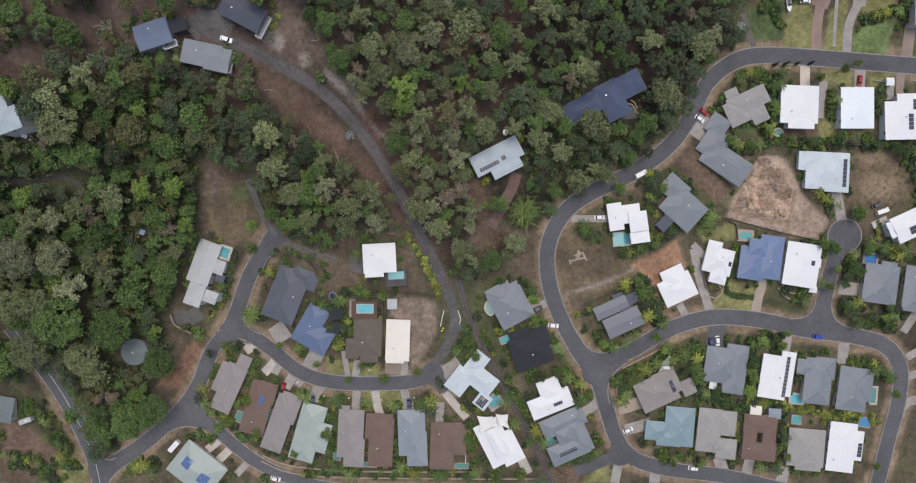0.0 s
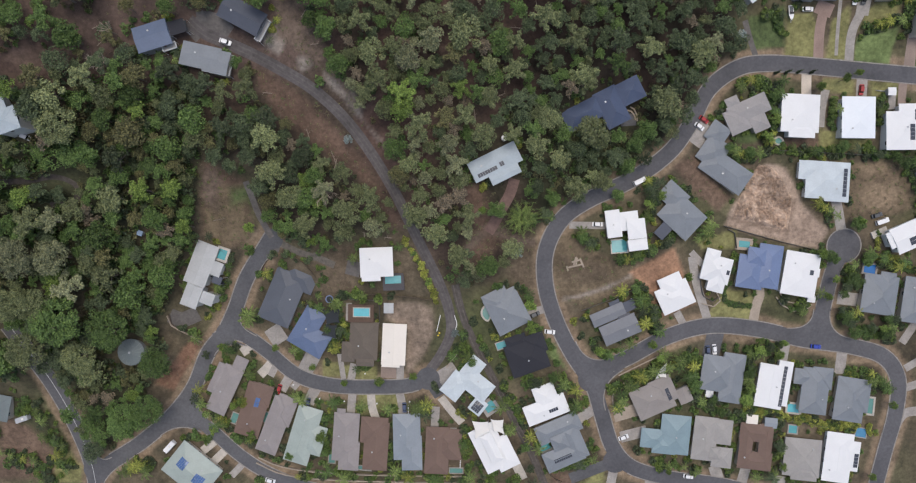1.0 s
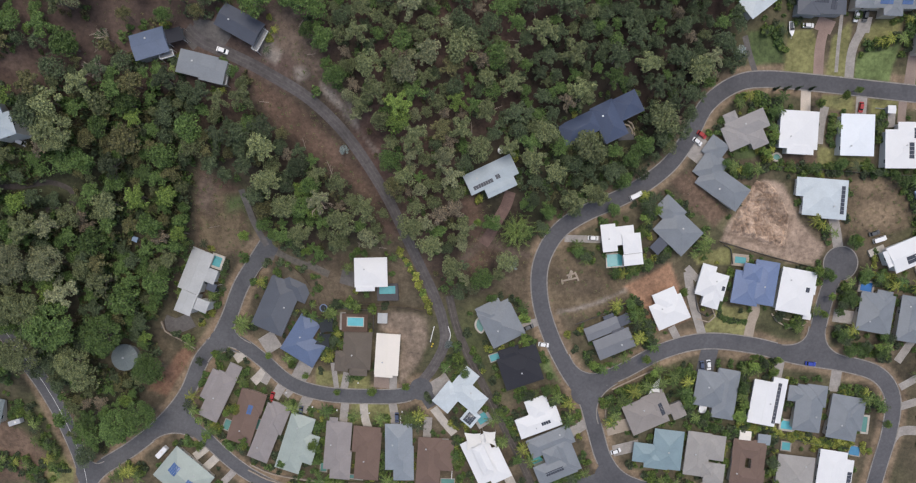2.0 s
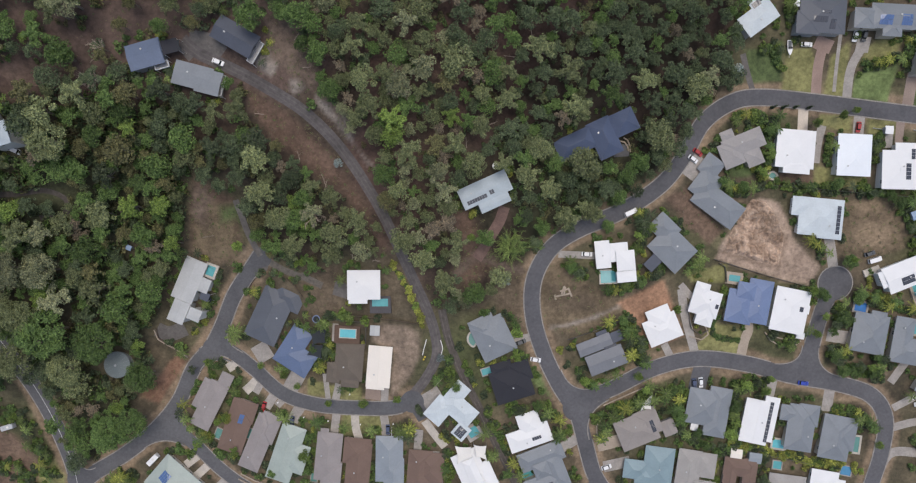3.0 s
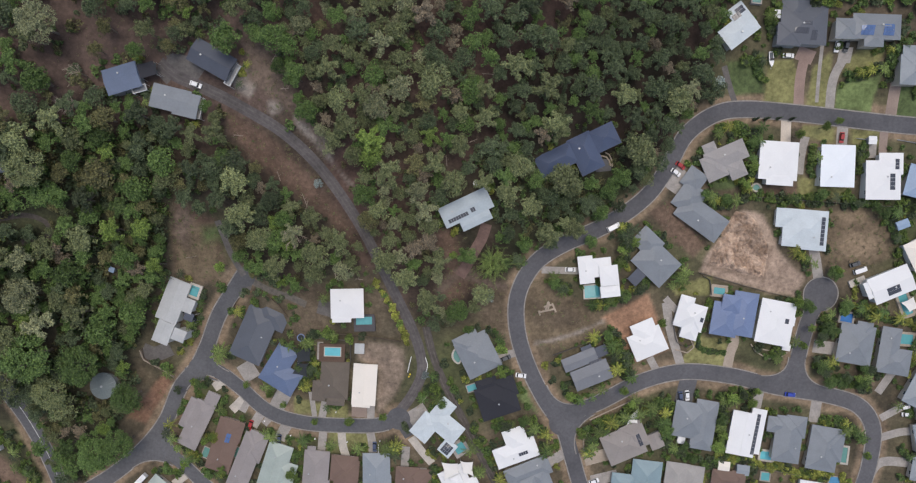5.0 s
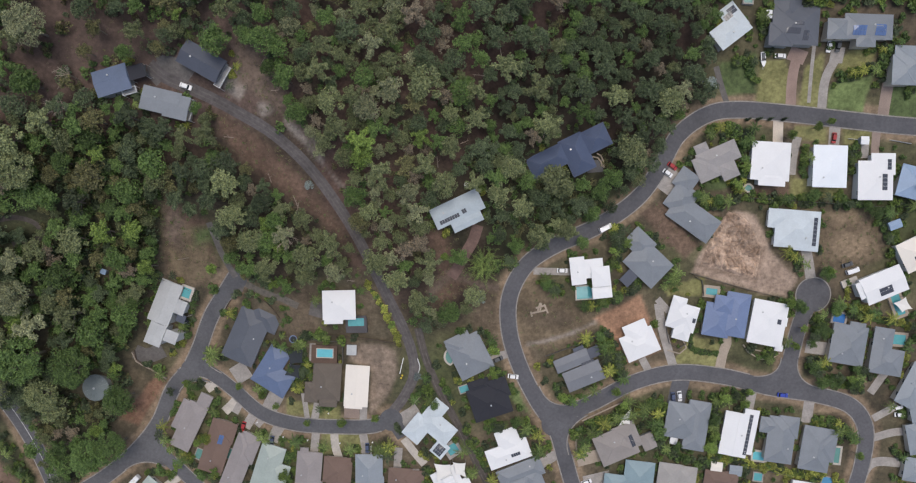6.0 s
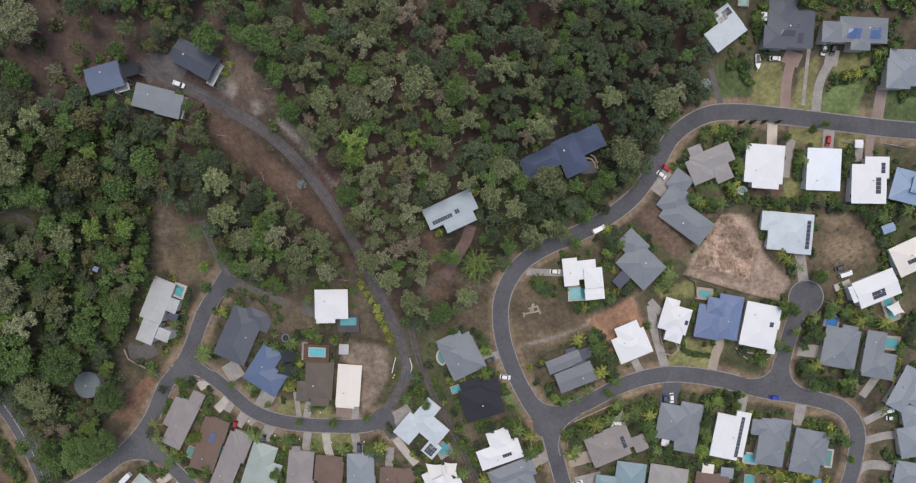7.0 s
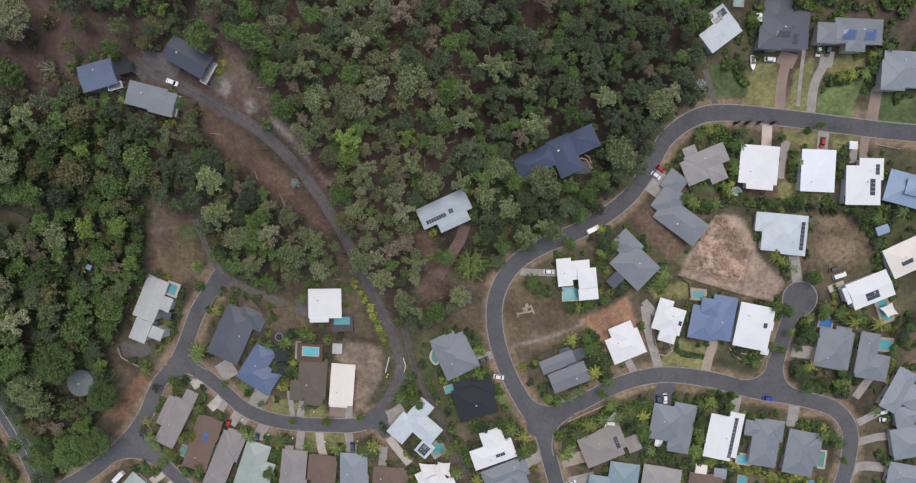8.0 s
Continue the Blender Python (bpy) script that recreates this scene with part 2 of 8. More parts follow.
def inside(px, py, poly):
    """Signed distance of points (arrays) to a polygon: positive within it."""
    hit = np.zeros(np.shape(px), bool)
    for a, b in zip(poly, poly[1:] + poly[:1]):
        if a[1] != b[1]:
            hit ^= ((a[1] > py) != (b[1] > py)) & (px < (b[0] - a[0]) * (py - a[1]) / (b[1] - a[1]) + a[0])
    d = far_from(px, py, poly + poly[:1])
    return np.where(hit, d, -d)


# ---- roads, kerbs and driveways ----
ROADS, DRIVES, BLOCKS, POOLS = [], [], [], []


def ribbon(bag, line, half_left, half_right, lift):
    """A draped strip along a line, from half_left to half_right sideways."""
    vs, fs = [], []
    for i, p in enumerate(line):
        d = (line[min(i + 1, len(line) - 1)] - line[max(i - 1, 0)]).normalized()
        side = Vector((-d.y, d.x))
        for s in (half_left, 0.5 * (half_left + half_right), half_right):
            q = p + side * s
            vs.append((q.x, q.y, high(q.x, q.y) + lift))
    for i in range(len(line) - 1):
        for j in range(2):
            a = 3 * i + j
            fs.append((a + 1, a, a + 3, a + 4))
    bag.add(vs, fs)


def road(name, width, material, pts, label, kerb=True, marks=False):
    line = glide(pts)
    ROADS.append((name, line, width / 2, material, label, kerb, marks))


def disc(x, y, r, k=28):
    return [(x + r * math.cos(2 * math.pi * i / k), y + r * math.sin(2 * math.pi * i / k)) for i in range(k)]


def fan(bag, x, y, r, lift):
    ring = disc(x, y, r)
    mid = disc(x, y, r * 0.5)
    vs = [(x, y, high(x, y) + lift)] + [(a, b, high(a, b) + lift) for a, b in mid] + [(a, b, high(a, b) + lift) for a, b in ring]
    k = len(ring)
    bag.add(vs, [(0, 1 + i, 1 + (i + 1) % k) for i in range(k)] + [(1 + i, 1 + k + i, 1 + k + (i + 1) % k, 1 + (i + 1) % k) for i in range(k)])


def bend(a, b, c, k=10):
    """A rounded corner from a to c, drawn towards b."""
    a, b, c = Vector(a), Vector(b), Vector(c)
    return [a * (1 - i / k) ** 2 + b * 2 * (i / k) * (1 - i / k) + c * (i / k) ** 2 for i in range(k + 1)]


def build_corners():
    """Rounded kerbed corners where one street meets another."""
    for i, (owner, a, b, c) in enumerate(CORNERS):
        arc = bend(a, b, c)
        hub = Vector(b) + (Vector(b) - arc[5]) * 1.6
        bag = Bag()
        lift = 0.105 + 0.015 * len(ROADS)
        rows = [[p.lerp(hub, s) for p in arc] for s in (0, 0.35, 0.7, 1.0)]
        vs = [(p.x, p.y, high(p.x, p.y) + lift) for r in rows for p in r]
        k = len(arc)
        fs = [(j * k + m, j * k + m + 1, (j + 1) * k + m + 1, (j + 1) * k + m) for j in range(3) for m in range(k - 1)]
        part("corner", bag.add(vs, fs).mesh("corner", bpy.data.objects[owner].data.materials[0]), bpy.data.objects[owner])
        kb = Bag()
        side = 1 if (arc[5] - arc[0]).x * (Vector(b) - arc[0]).y - (arc[5] - arc[0]).y * (Vector(b) - arc[0]).x < 0 else -1
        ribbon(kb, arc, -0.05 * side, 0.41 * side, 0.26 + 0.015 * len(ROADS) * 0.5)
        part("kerb", kb.mesh("kerb", MAT["kerb"]), bpy.data.objects[owner], "curved concrete kerb at corner")


def build_roads():
    for i, (name, line, half, material, label, kerb, marks) in enumerate(ROADS):
        bag = Bag()
        ribbon(bag, line, -half, half, 0.10 + 0.015 * i)
        for x, y, r, owner in TURNS:
            if owner == name:
                fan(bag, x, y, r, 0.09 + 0.015 * i)
        ob = new(name, bag.mesh(name, MAT[material]))
        tagged(ob, label, "road", kind="structure")
        if kerb:
            for sign in (-1, 1):
                run = []
                runs = []
                for j, p in enumerate(line):
                    d = (line[min(j + 1, len(line) - 1)] - line[max(j - 1, 0)]).normalized()
                    q = p + Vector((-d.y, d.x)) * sign * (half + 0.25)
                    clear = all(float(far_from(q.x, q.y, other)) > h2 + 0.1 for n2, other, h2, *_ in ROADS if n2 != name) and all(math.hypot(q.x - x, q.y - y) > r for x, y, r, _ in TURNS) and all(float(inside(np.array(q.x), np.array(q.y), [a, b, c])) < -0.4 for _, a, b, c in CORNERS)
                    if clear:
                        run.append(p)
                    elif run:
                        runs.append(run)
                        run = []
                runs.append(run)
                for run in runs:
                    if len(run) > 2:
                        kb = Bag()
                        ribbon(kb, run, sign * half - 0.12, sign * half + 0.34, 0.24)
                        ribbon(kb, run, sign * half - 0.16, sign * half - 0.10, 0.16)
                        part("kerb", kb.mesh("kerb", MAT["kerb"]), ob, "pale concrete kerb")
        if name in ("rail_trail", "hill_road"):
            for off in (-0.75, 0.75):
                rut = Bag()
                ribbon(rut, line, off - 0.22, off + 0.22, 0.125 + 0.015 * i)
                part("wheel_rut", rut.mesh("wheel_rut", MAT["rut"] if name == "rail_trail" else MAT["aged"]), ob, "pale worn wheel rut")
        if marks:
            mb = Bag()
            ribbon(mb, line, -0.1 + marks, 0.1 + marks, 0.13 + 0.015 * i)
            part("road_marking", mb.mesh("road_marking", MAT["line"]), ob, "worn white painted line")
    for x, y, r, owner in TURNS:
        if r > 5.5 and owner == "court_road":
            ring = [Vector(p) for p in disc(x, y, r, 44)]
            way = [q for n, q, *_ in ROADS if n == owner][0]
            mouth = min(range(len(ring)), key=lambda j: float(far_from(ring[j].x, ring[j].y, way)))
            ring = [p for p in ring[mouth:] + ring[:mouth] if float(far_from(p.x, p.y, way)) > 4.2]
            kb = Bag()
            ribbon(kb, ring, -0.3, 0.16, 0.24)
            part("kerb", kb.mesh("kerb", MAT["kerb"]), bpy.data.objects[owner], "curved concrete kerb")


def driveway(width, material, pts, t=0):
    line = glide(pts, 1.5)
    DRIVES.append((line, width / 2))
    bag = Bag()
    ribbon(bag, line, -width / 2, width / 2, 0.05 + 0.004 * (len(DRIVES) % 7))
    words = {"concrete": "grey concrete driveway from street to house", "pale_concrete": "pale concrete driveway and path", "tan_concrete": "tan concrete driveway", "cream_pavers": "cream paved driveway",
             "pavers": "reddish paver driveway", "brick_pavers": "red brick paver driveway widening at garage", "asphalt": "dark asphalt driveway", "aged": "worn grey asphalt forecourt", "dirt": "brown dirt track among trees", "gravel_track": "pale gravel track overgrown at its edges"}
    tagged(new("driveway", bag.mesh("driveway", MAT[material])), words[material], "driveway", "driveways", kind="structure")


# ---- houses ----
def window_meshes():
    fr = Bag()
    for x in (-0.8, 0.8):
        fr.box(x, 0, 0, 0.08, 0.10, 1.3)
    for z in (-0.61, 0.61):
        fr.box(0, 0, z, 1.52, 0.10, 0.08)
    fr.box(0, 0, 0, 0.05, 0.08, 1.14)
    pane = Bag().box(0, 0, 0, 1.52, 0.03, 1.14)
    return fr.mesh("window_frame", MAT["white_paint"]), pane.mesh("pane", MAT["glass"])


FRAME_MESH, PANE_MESH = window_meshes()
DOOR_MESH = Bag().box(0, 0, 0, 0.95, 0.08, 2.05).box(0.36, -0.07, 0, 0.05, 0.06, 0.2).mesh("door", MAT["timber"])
VENT_MESH = Bag().prism(disc(0, 0, 0.22, 10), 0, 0.3).prism(disc(0, 0, 0.34, 10), 0.3, 0.48).mesh("roof_vent", MAT["metal"])


def roof_shape(bag, caps, cx, cy, w, l, e, pitch, style, m):
    """One roof body over a rectangle, hipped or gabled, with its ridge and hip caps."""
    a, b = w / 2 + 0.45, l / 2 + 0.45
    rise = min(a, b) * math.tan(radians(pitch))
    back = min(a, b) if style == "hip" else 0.0
    if a >= b:
        r1, r2 = Vector((cx - a + back, cy, e + rise)), Vector((cx + a - back, cy, e + rise))
    else:
        r1, r2 = Vector((cx, cy - b + back, e + rise)), Vector((cx, cy + b - back, e + rise))
    if (r1 - r2).length < 0.2:
        r2 = r1 + (Vector((0.2, 0, 0)) if a >= b else Vector((0, 0.2, 0)))
    low = [Vector((cx + sx * a, cy + sy * b, e - 0.22)) for sx, sy in ((-1, -1), (1, -1), (1, 1), (-1, 1))]
    top = [p + Vector((0, 0, 0.22)) for p in low]
    vs = [m @ p for p in low + top + [r1, r2]]
    fs = [(3, 2, 1, 0)] + [(i, (i + 1) % 4, 4 + (i + 1) % 4, 4 + i) for i in range(4)]
    if a >= b:
        fs += [(4, 5, 9, 8), (6, 7, 8, 9), (5, 6, 9), (7, 4, 8)]
        pairs = ((4, 8), (7, 8), (5, 9), (6, 9))
    else:
        fs += [(5, 6, 9, 8), (7, 4, 8, 9), (4, 5, 8), (6, 7, 9)]
        pairs = ((4, 8), (5, 8), (6, 9), (7, 9))
    bag.add(vs, fs)
    caps.append(("ridge_cap", vs[8], vs[9]))
    if style == "hip" and pitch > 9:
        caps.extend(("hip_cap", vs[i], vs[j]) for i, j in pairs)
    return e + rise


def lay_caps(caps, parent, mat):
    for name, a, b in caps:
        part(name, Bag().beam(a, b, 0.22, 0.08).mesh(name, mat), parent)


def gutter_ring(cx, cy, a, b, e, mat, parent):
    """A gutter round one roof body, as one closed ring."""
    rings = [[(cx + sx * (a + d), cy + sy * (b + d), z) for sx, sy in ((-1, -1), (1, -1), (1, 1), (-1, 1))] for d, z in ((0.0, e - 0.13), (0.12, e - 0.13), (0.12, e - 0.01), (0.0, e - 0.01))]
    vs = [p for r in rings for p in r]
    part("gutter", mesh_of("gutter", vs, [(k * 4 + i, k * 4 + (i + 1) % 4, (k + 1) % 4 * 4 + (i + 1) % 4, (k + 1) % 4 * 4 + i) for k in range(4) for i in range(4)], mat), parent)


def roof_height(x, y, rects, e, pitch, style):
    """Height of the roof's surface over a point of the house's own plan."""
    best = 0.0
    for i, (cx, cy, w, l) in enumerate(rects):
        a, b = w / 2 + 0.45, l / 2 + 0.45
        dx, dy = a - abs(x - cx), b - abs(y - cy)
        if dx > 0 and dy > 0:
            run = min(dx, dy) if style == "hip" else (dy if a >= b else dx)
            best = max(best, e - 0.03 * i + run * math.tan(radians(pitch)))
    return best if best else e


def house(label, roof, x, y, yaw, eave, pitch, style, rects, solar=(), raised=(), side=(), deck=(), pergola=(), cap="mid", wall="cream", vents=1, awning="charcoal_blue"):
    """A house at (x, y): rects are its roof bodies (x, y, width, length) in its own plan."""
    base = high(x, y)
    m0 = Matrix.Translation((x, y, base)) @ Matrix.Rotation(radians(yaw), 4, "Z")
    thing = new("house")
    thing.matrix_basis = m0
    tagged(thing, label, "house", "houses")
    keep = Matrix.Identity(4)
    roof_bag, caps, wall_bag = Bag(), [], Bag()
    bottom = min(high(*(m0 @ Vector((cx + sx * w / 2, cy + sy * l / 2, 0))).xy) for cx, cy, w, l in rects for sx in (-1, 1) for sy in (-1, 1)) - base - 0.4
    for i, (cx, cy, w, l) in enumerate(rects):
        BLOCKS.append((m0, cx, cy, w / 2 + 0.5, l / 2 + 0.5))
        e = eave - 0.03 * i
        roof_shape(roof_bag, caps, cx, cy, w, l, e, pitch, style, keep)
        wall_bag.box(cx, cy, (bottom + e - 0.22) / 2, w - 0.3, l - 0.3, e - 0.22 - bottom)
    part("wall", wall_bag.mesh("wall", WALL[wall]), thing)
    rf = part("roof", roof_bag.mesh("roof", ROOF[roof]), thing)
    lay_caps(caps, rf, ROOF[roof])
    for i, (cx, cy, w, l) in enumerate(rects):
        gutter_ring(cx, cy, w / 2 + 0.45, l / 2 + 0.45, eave - 0.03 * i, ROOF[roof], rf)
    rnd = random.Random(int(x * 10) * 31 + int(y * 10))
    done_door = False
    for i, (cx, cy, w, l) in enumerate(rects):
        for ax, ay, span, turn in ((0, -1, w, 0), (1, 0, l, 90), (0, 1, w, 180), (-1, 0, l, 270)):
            k = max(1, int(span / 4.6))
            for j in range(k):
                s = (j + 0.5) / k * span - span / 2
                px = cx + (ax * (w / 2 - 0.13) if ax else (s if ay < 0 else -s))
                py = cy + (ay * (l / 2 - 0.13) if ay else (s if ax > 0 else -s))
                if any(abs(px - c2) < w2 / 2 + 0.7 and abs(py - d2) < l2 / 2 + 0.7 for n2, (c2, d2, w2, l2) in enumerate(rects) if n2 != i):
                    continue
                at = Matrix.Translation((px, py, eave - 1.35)) @ Matrix.Rotation(radians(turn), 4, "Z")
                if not done_door and turn == 0 and j == k // 2:
                    done_door = True
                    part("door", DOOR_MESH, thing, at=Matrix.Translation((0, 0, -0.45)) @ at)
                elif rnd.random() < 0.7:
                    win = part("window", FRAME_MESH, thing, at=at)
                    part("pane", PANE_MESH, win)
    for _ in range(vents):
        cx, cy, w, l = rects[0]
        px, py = cx + rnd.uniform(-0.3, 0.3) * w, cy + rnd.uniform(-0.3, 0.3) * l
        part("roof_vent", VENT_MESH, rf, at=Matrix.Translation((px, py, roof_height(px, py, rects, eave, pitch, style) - 0.08)))
    for sx, sy, w, l, kind in solar:
        nx, ny = max(1, round(w / 1.0)), max(1, round(l / 1.65))
        for i in range(nx):
            for j in range(ny):
                u0, v0 = sx - w / 2 + w * (i + 0.04) / nx, sy - l / 2 + l * (j + 0.03) / ny
                u1, v1 = sx - w / 2 + w * (i + 0.96) / nx, sy - l / 2 + l * (j + 0.97) / ny
                c = [(u0, v0), (u1, v0), (u1, v1), (u0, v1)]
                zs = [roof_height(p, q, rects, eave, pitch, style) + 0.12 for p, q in c]
                me = mesh_of("solar_panel", [(p, q, z + 0.03) for (p, q), z in zip(c, zs)] + [(p, q, z - 0.10) for (p, q), z in zip(c, zs)],
                             [(0, 1, 2, 3), (7, 6, 5, 4), (0, 4, 5, 1), (1, 5, 6, 2), (2, 6, 7, 3), (3, 7, 4, 0)], MAT["solar_" + kind])
                part("solar_panel", me, rf, kind + " glass solar panel" if i + j == 0 else "")
    for sx, sy, w, l, *slope in raised:
        rb, cb, wb = Bag(), [], Bag()
        z = roof_height(sx, sy, rects, eave, pitch, style) + 0.7
        roof_shape(rb, cb, sx, sy, w, l, z, slope[0] if slope else 18, "hip", keep)
        wb.box(sx, sy, z - 1.2, w - 0.2, l - 0.2, 2.2)
        up = part("upper_roof", rb.mesh("upper_roof", ROOF[roof]), thing, "raised square roof lantern")
        lay_caps(cb, up, ROOF[roof])
        part("upper_wall", wb.mesh("upper_wall", WALL[wall]), thing)
    for sx, sy, w, l in side:
        BLOCKS.append((m0, sx, sy, w / 2, l / 2))
        rb, pb = Bag(), Bag()
        z = eave - 0.35
        rb.add([(sx + a * w / 2, sy + b * l / 2, z + c + (0.25 * (1 if a < 0 else 0))) for c in (-0.15, 0) for a, b in ((-1, -1), (1, -1), (1, 1), (-1, 1))],
               [(3, 2, 1, 0), (4, 5, 6, 7)] + [(i, (i + 1) % 4, 4 + (i + 1) % 4, 4 + i) for i in range(4)])
        part("side_roof", rb.mesh("side_roof", ROOF[awning]), thing, {"black_metal": "black lean-to patio roof"}.get(awning, "navy lean-to patio roof"))
        for a in (-1, 1):
            for b in (-1, 1):
                part("post", Bag().box(sx + a * (w / 2 - 0.2), sy + b * (l / 2 - 0.2), (z - 0.15 + bottom) / 2, 0.12, 0.12, z - 0.15 - bottom).mesh("post", MAT["white_paint"]), thing)
    for sx, sy, w, l in deck:
        rails = []
        z = eave - 2.6
        k = max(3, int(w / 0.35))
        board = Bag().box(0, 0, 0, w / k - 0.03, l, 0.08).mesh("board", WALL["grey"])
        for p, q in (((-1, -1), (1, -1)), ((1, -1), (1, 1)), ((1, 1), (-1, 1)), ((-1, 1), (-1, -1))):
            for h in (0.35, 0.65, 1.0):
                rails.append(("rail", Bag().beam((sx + p[0] * w / 2, sy + p[1] * l / 2, z + h), (sx + q[0] * w / 2, sy + q[1] * l / 2, z + h), 0.10, 0.12)))
            rails.append(("deck_post", Bag().beam((sx + p[0] * w / 2, sy + p[1] * l / 2, bottom), (sx + p[0] * w / 2, sy + p[1] * l / 2, z + 1.05), 0.14, 0.14)))
        dk = part("deck", Bag().box(sx, sy, z - 0.15, w - 0.1, l - 0.1, 0.2).mesh("deck", MAT["timber"]), thing, "pale timber balcony deck")
        for i in range(k):
            part("board", board, dk, at=Matrix.Translation((sx - w / 2 + w * (i + 0.5) / k, sy, z)))
        for name, bag in rails:
            part(name, bag.mesh(name, MAT["white_paint"]), dk)
    for sx, sy, w, l in pergola:
        z = eave - 0.6
        for a in (-1, 1):
            for b in (-1, 1):
                part("pergola_post", Bag().box(sx + a * w / 2, sy + b * l / 2, z / 2, 0.14, 0.14, z).mesh("pergola_post", MAT["white_paint"]), thing)
            part("pergola_beam", Bag().box(sx + a * w / 2, sy, z + 0.07, 0.3, l + 0.3, 0.22).mesh("pergola_beam", MAT["white_paint"]), thing)
        k = int(l / 0.7)
        for i in range(k):
            part("pergola_slat", Bag().box(sx, sy - l / 2 + (i + 0.5) * l / k, z + 0.24, w + 0.3, 0.12, 0.10).mesh("pergola_slat", MAT["timber"]), thing)
    return thing


def in_house(px, py, grow=0.0):
    hit = np.zeros(np.shape(px), bool)
    for m0, cx, cy, a, b in BLOCKS:
        c, s = m0[0][0], m0[1][0]
        dx, dy = px - m0[0][3], py - m0[1][3]
        u, v = dx * c + dy * s - cx, -dx * s + dy * c - cy
        hit |= (np.abs(u) < a + grow) & (np.abs(v) < b + grow)
    return hit


def in_road(px, py, grow=0.0, drives=True):
    hit = np.zeros(np.shape(px), bool)
    for name, line, half, *_ in ROADS:
        hit |= far_from(px, py, line[::3] + line[-1:]) < half + grow
    for x, y, r, _ in TURNS:
        hit |= np.hypot(px - x, py - y) < r + grow
    if drives:
        for line, half in DRIVES:
            hit |= far_from(px, py, line) < half + grow * 0.5
    for x, y, r in POOLS:
        hit |= np.hypot(px - x, py - y) < r + grow * 0.6
    return hit


FLAT = {}


def free(x, y, house_gap, road_gap):
    """Whether one point keeps clear of houses, roads, drives and pools."""
    if not FLAT:
        run = [(p.x, p.y, half, 1.0) for _, line, half, *_ in ROADS for p in glide(line[::2] + line[-1:], 1.0)]
        run += [(a, b, r, 1.0) for a, b, r, _ in TURNS] + [(a, b, r, 0.6) for a, b, r in POOLS]
        run += [(p.x, p.y, half, 0.5) for line, half in DRIVES for p in glide([line[0], *line[1:]], 0.6)]
        FLAT["road"] = np.array(run)
        FLAT["house"] = np.array([(m0[0][3], m0[1][3], m0[0][0], m0[1][0], cx, cy, a, b) for m0, cx, cy, a, b in BLOCKS])
    r, h = FLAT["road"], FLAT["house"]
    if (np.hypot(r[:, 0] - x, r[:, 1] - y) < r[:, 2] + road_gap * r[:, 3]).any():
        return False
    dx, dy = x - h[:, 0], y - h[:, 1]
    u, v = dx * h[:, 2] + dy * h[:, 3] - h[:, 4], -dx * h[:, 3] + dy * h[:, 2] - h[:, 5]
    return not ((np.abs(u) < h[:, 6] + house_gap) & (np.abs(v) < h[:, 7] + house_gap)).any()


# ---- pools, decks, cars ----
def pool(x, y, w, l, yaw, water, edge, deck, rounded=False, lift=0.12):
    """A pool with its coping: water lies a hand below the surround."""
    c, s = math.cos(radians(yaw)), math.sin(radians(yaw))
    a, b = w / 2 + edge, l / 2 + edge
    z = max(high(x + u * c - v * s, y + u * s + v * c) for u in (-a, a) for v in (-b, b)) + lift
    POOLS.append((x, y, 0.5 * max(w, l) + edge * 0.7))
    thing = new("swimming_pool")
    thing.matrix_basis = Matrix.Translation((x, y, z)) @ Matrix.Rotation(radians(yaw), 4, "Z")
    tagged(thing, {"aqua": "turquoise backyard swimming pool with pale coping", "bright": "bright turquoise rectangular pool", "green": "green-tinted narrow backyard pool", "blue": "deep blue covered pool", "sky": "clear light blue backyard pool"}[water], "swimming pool", "pools")
    k = 36 if rounded else 4

    def outline(a, b):
        if rounded:
            return [(a * math.cos(2 * math.pi * i / k) * (1 + 0.18 * math.cos(4 * math.pi * i / k)), b * math.sin(2 * math.pi * i / k)) for i in range(k)]
        return [(-a, -b), (a, -b), (a, b), (-a, b)]
    inner, outer = outline(w / 2, l / 2), outline(w / 2 + edge, l / 2 + edge)
    rim = Bag()
    vs = [(*p, 0.0) for p in outer] + [(*p, 0.0) for p in inner] + [(*p, -0.35) for p in inner] + [(*p, -3.5) for p in outer]
    fs = []
    for i in range(k):
        j = (i + 1) % k
        fs += [(i, j, k + j, k + i), (k + i, k + j, 2 * k + j, 2 * k + i), (j, i, 3 * k + i, 3 * k + j)]
    part("coping", rim.add(vs, fs).mesh("coping", MAT[deck]), thing)
    part("water", Bag().prism(inner, -0.4, -0.15).mesh("water", WATER[water]), thing, "clear pool water")


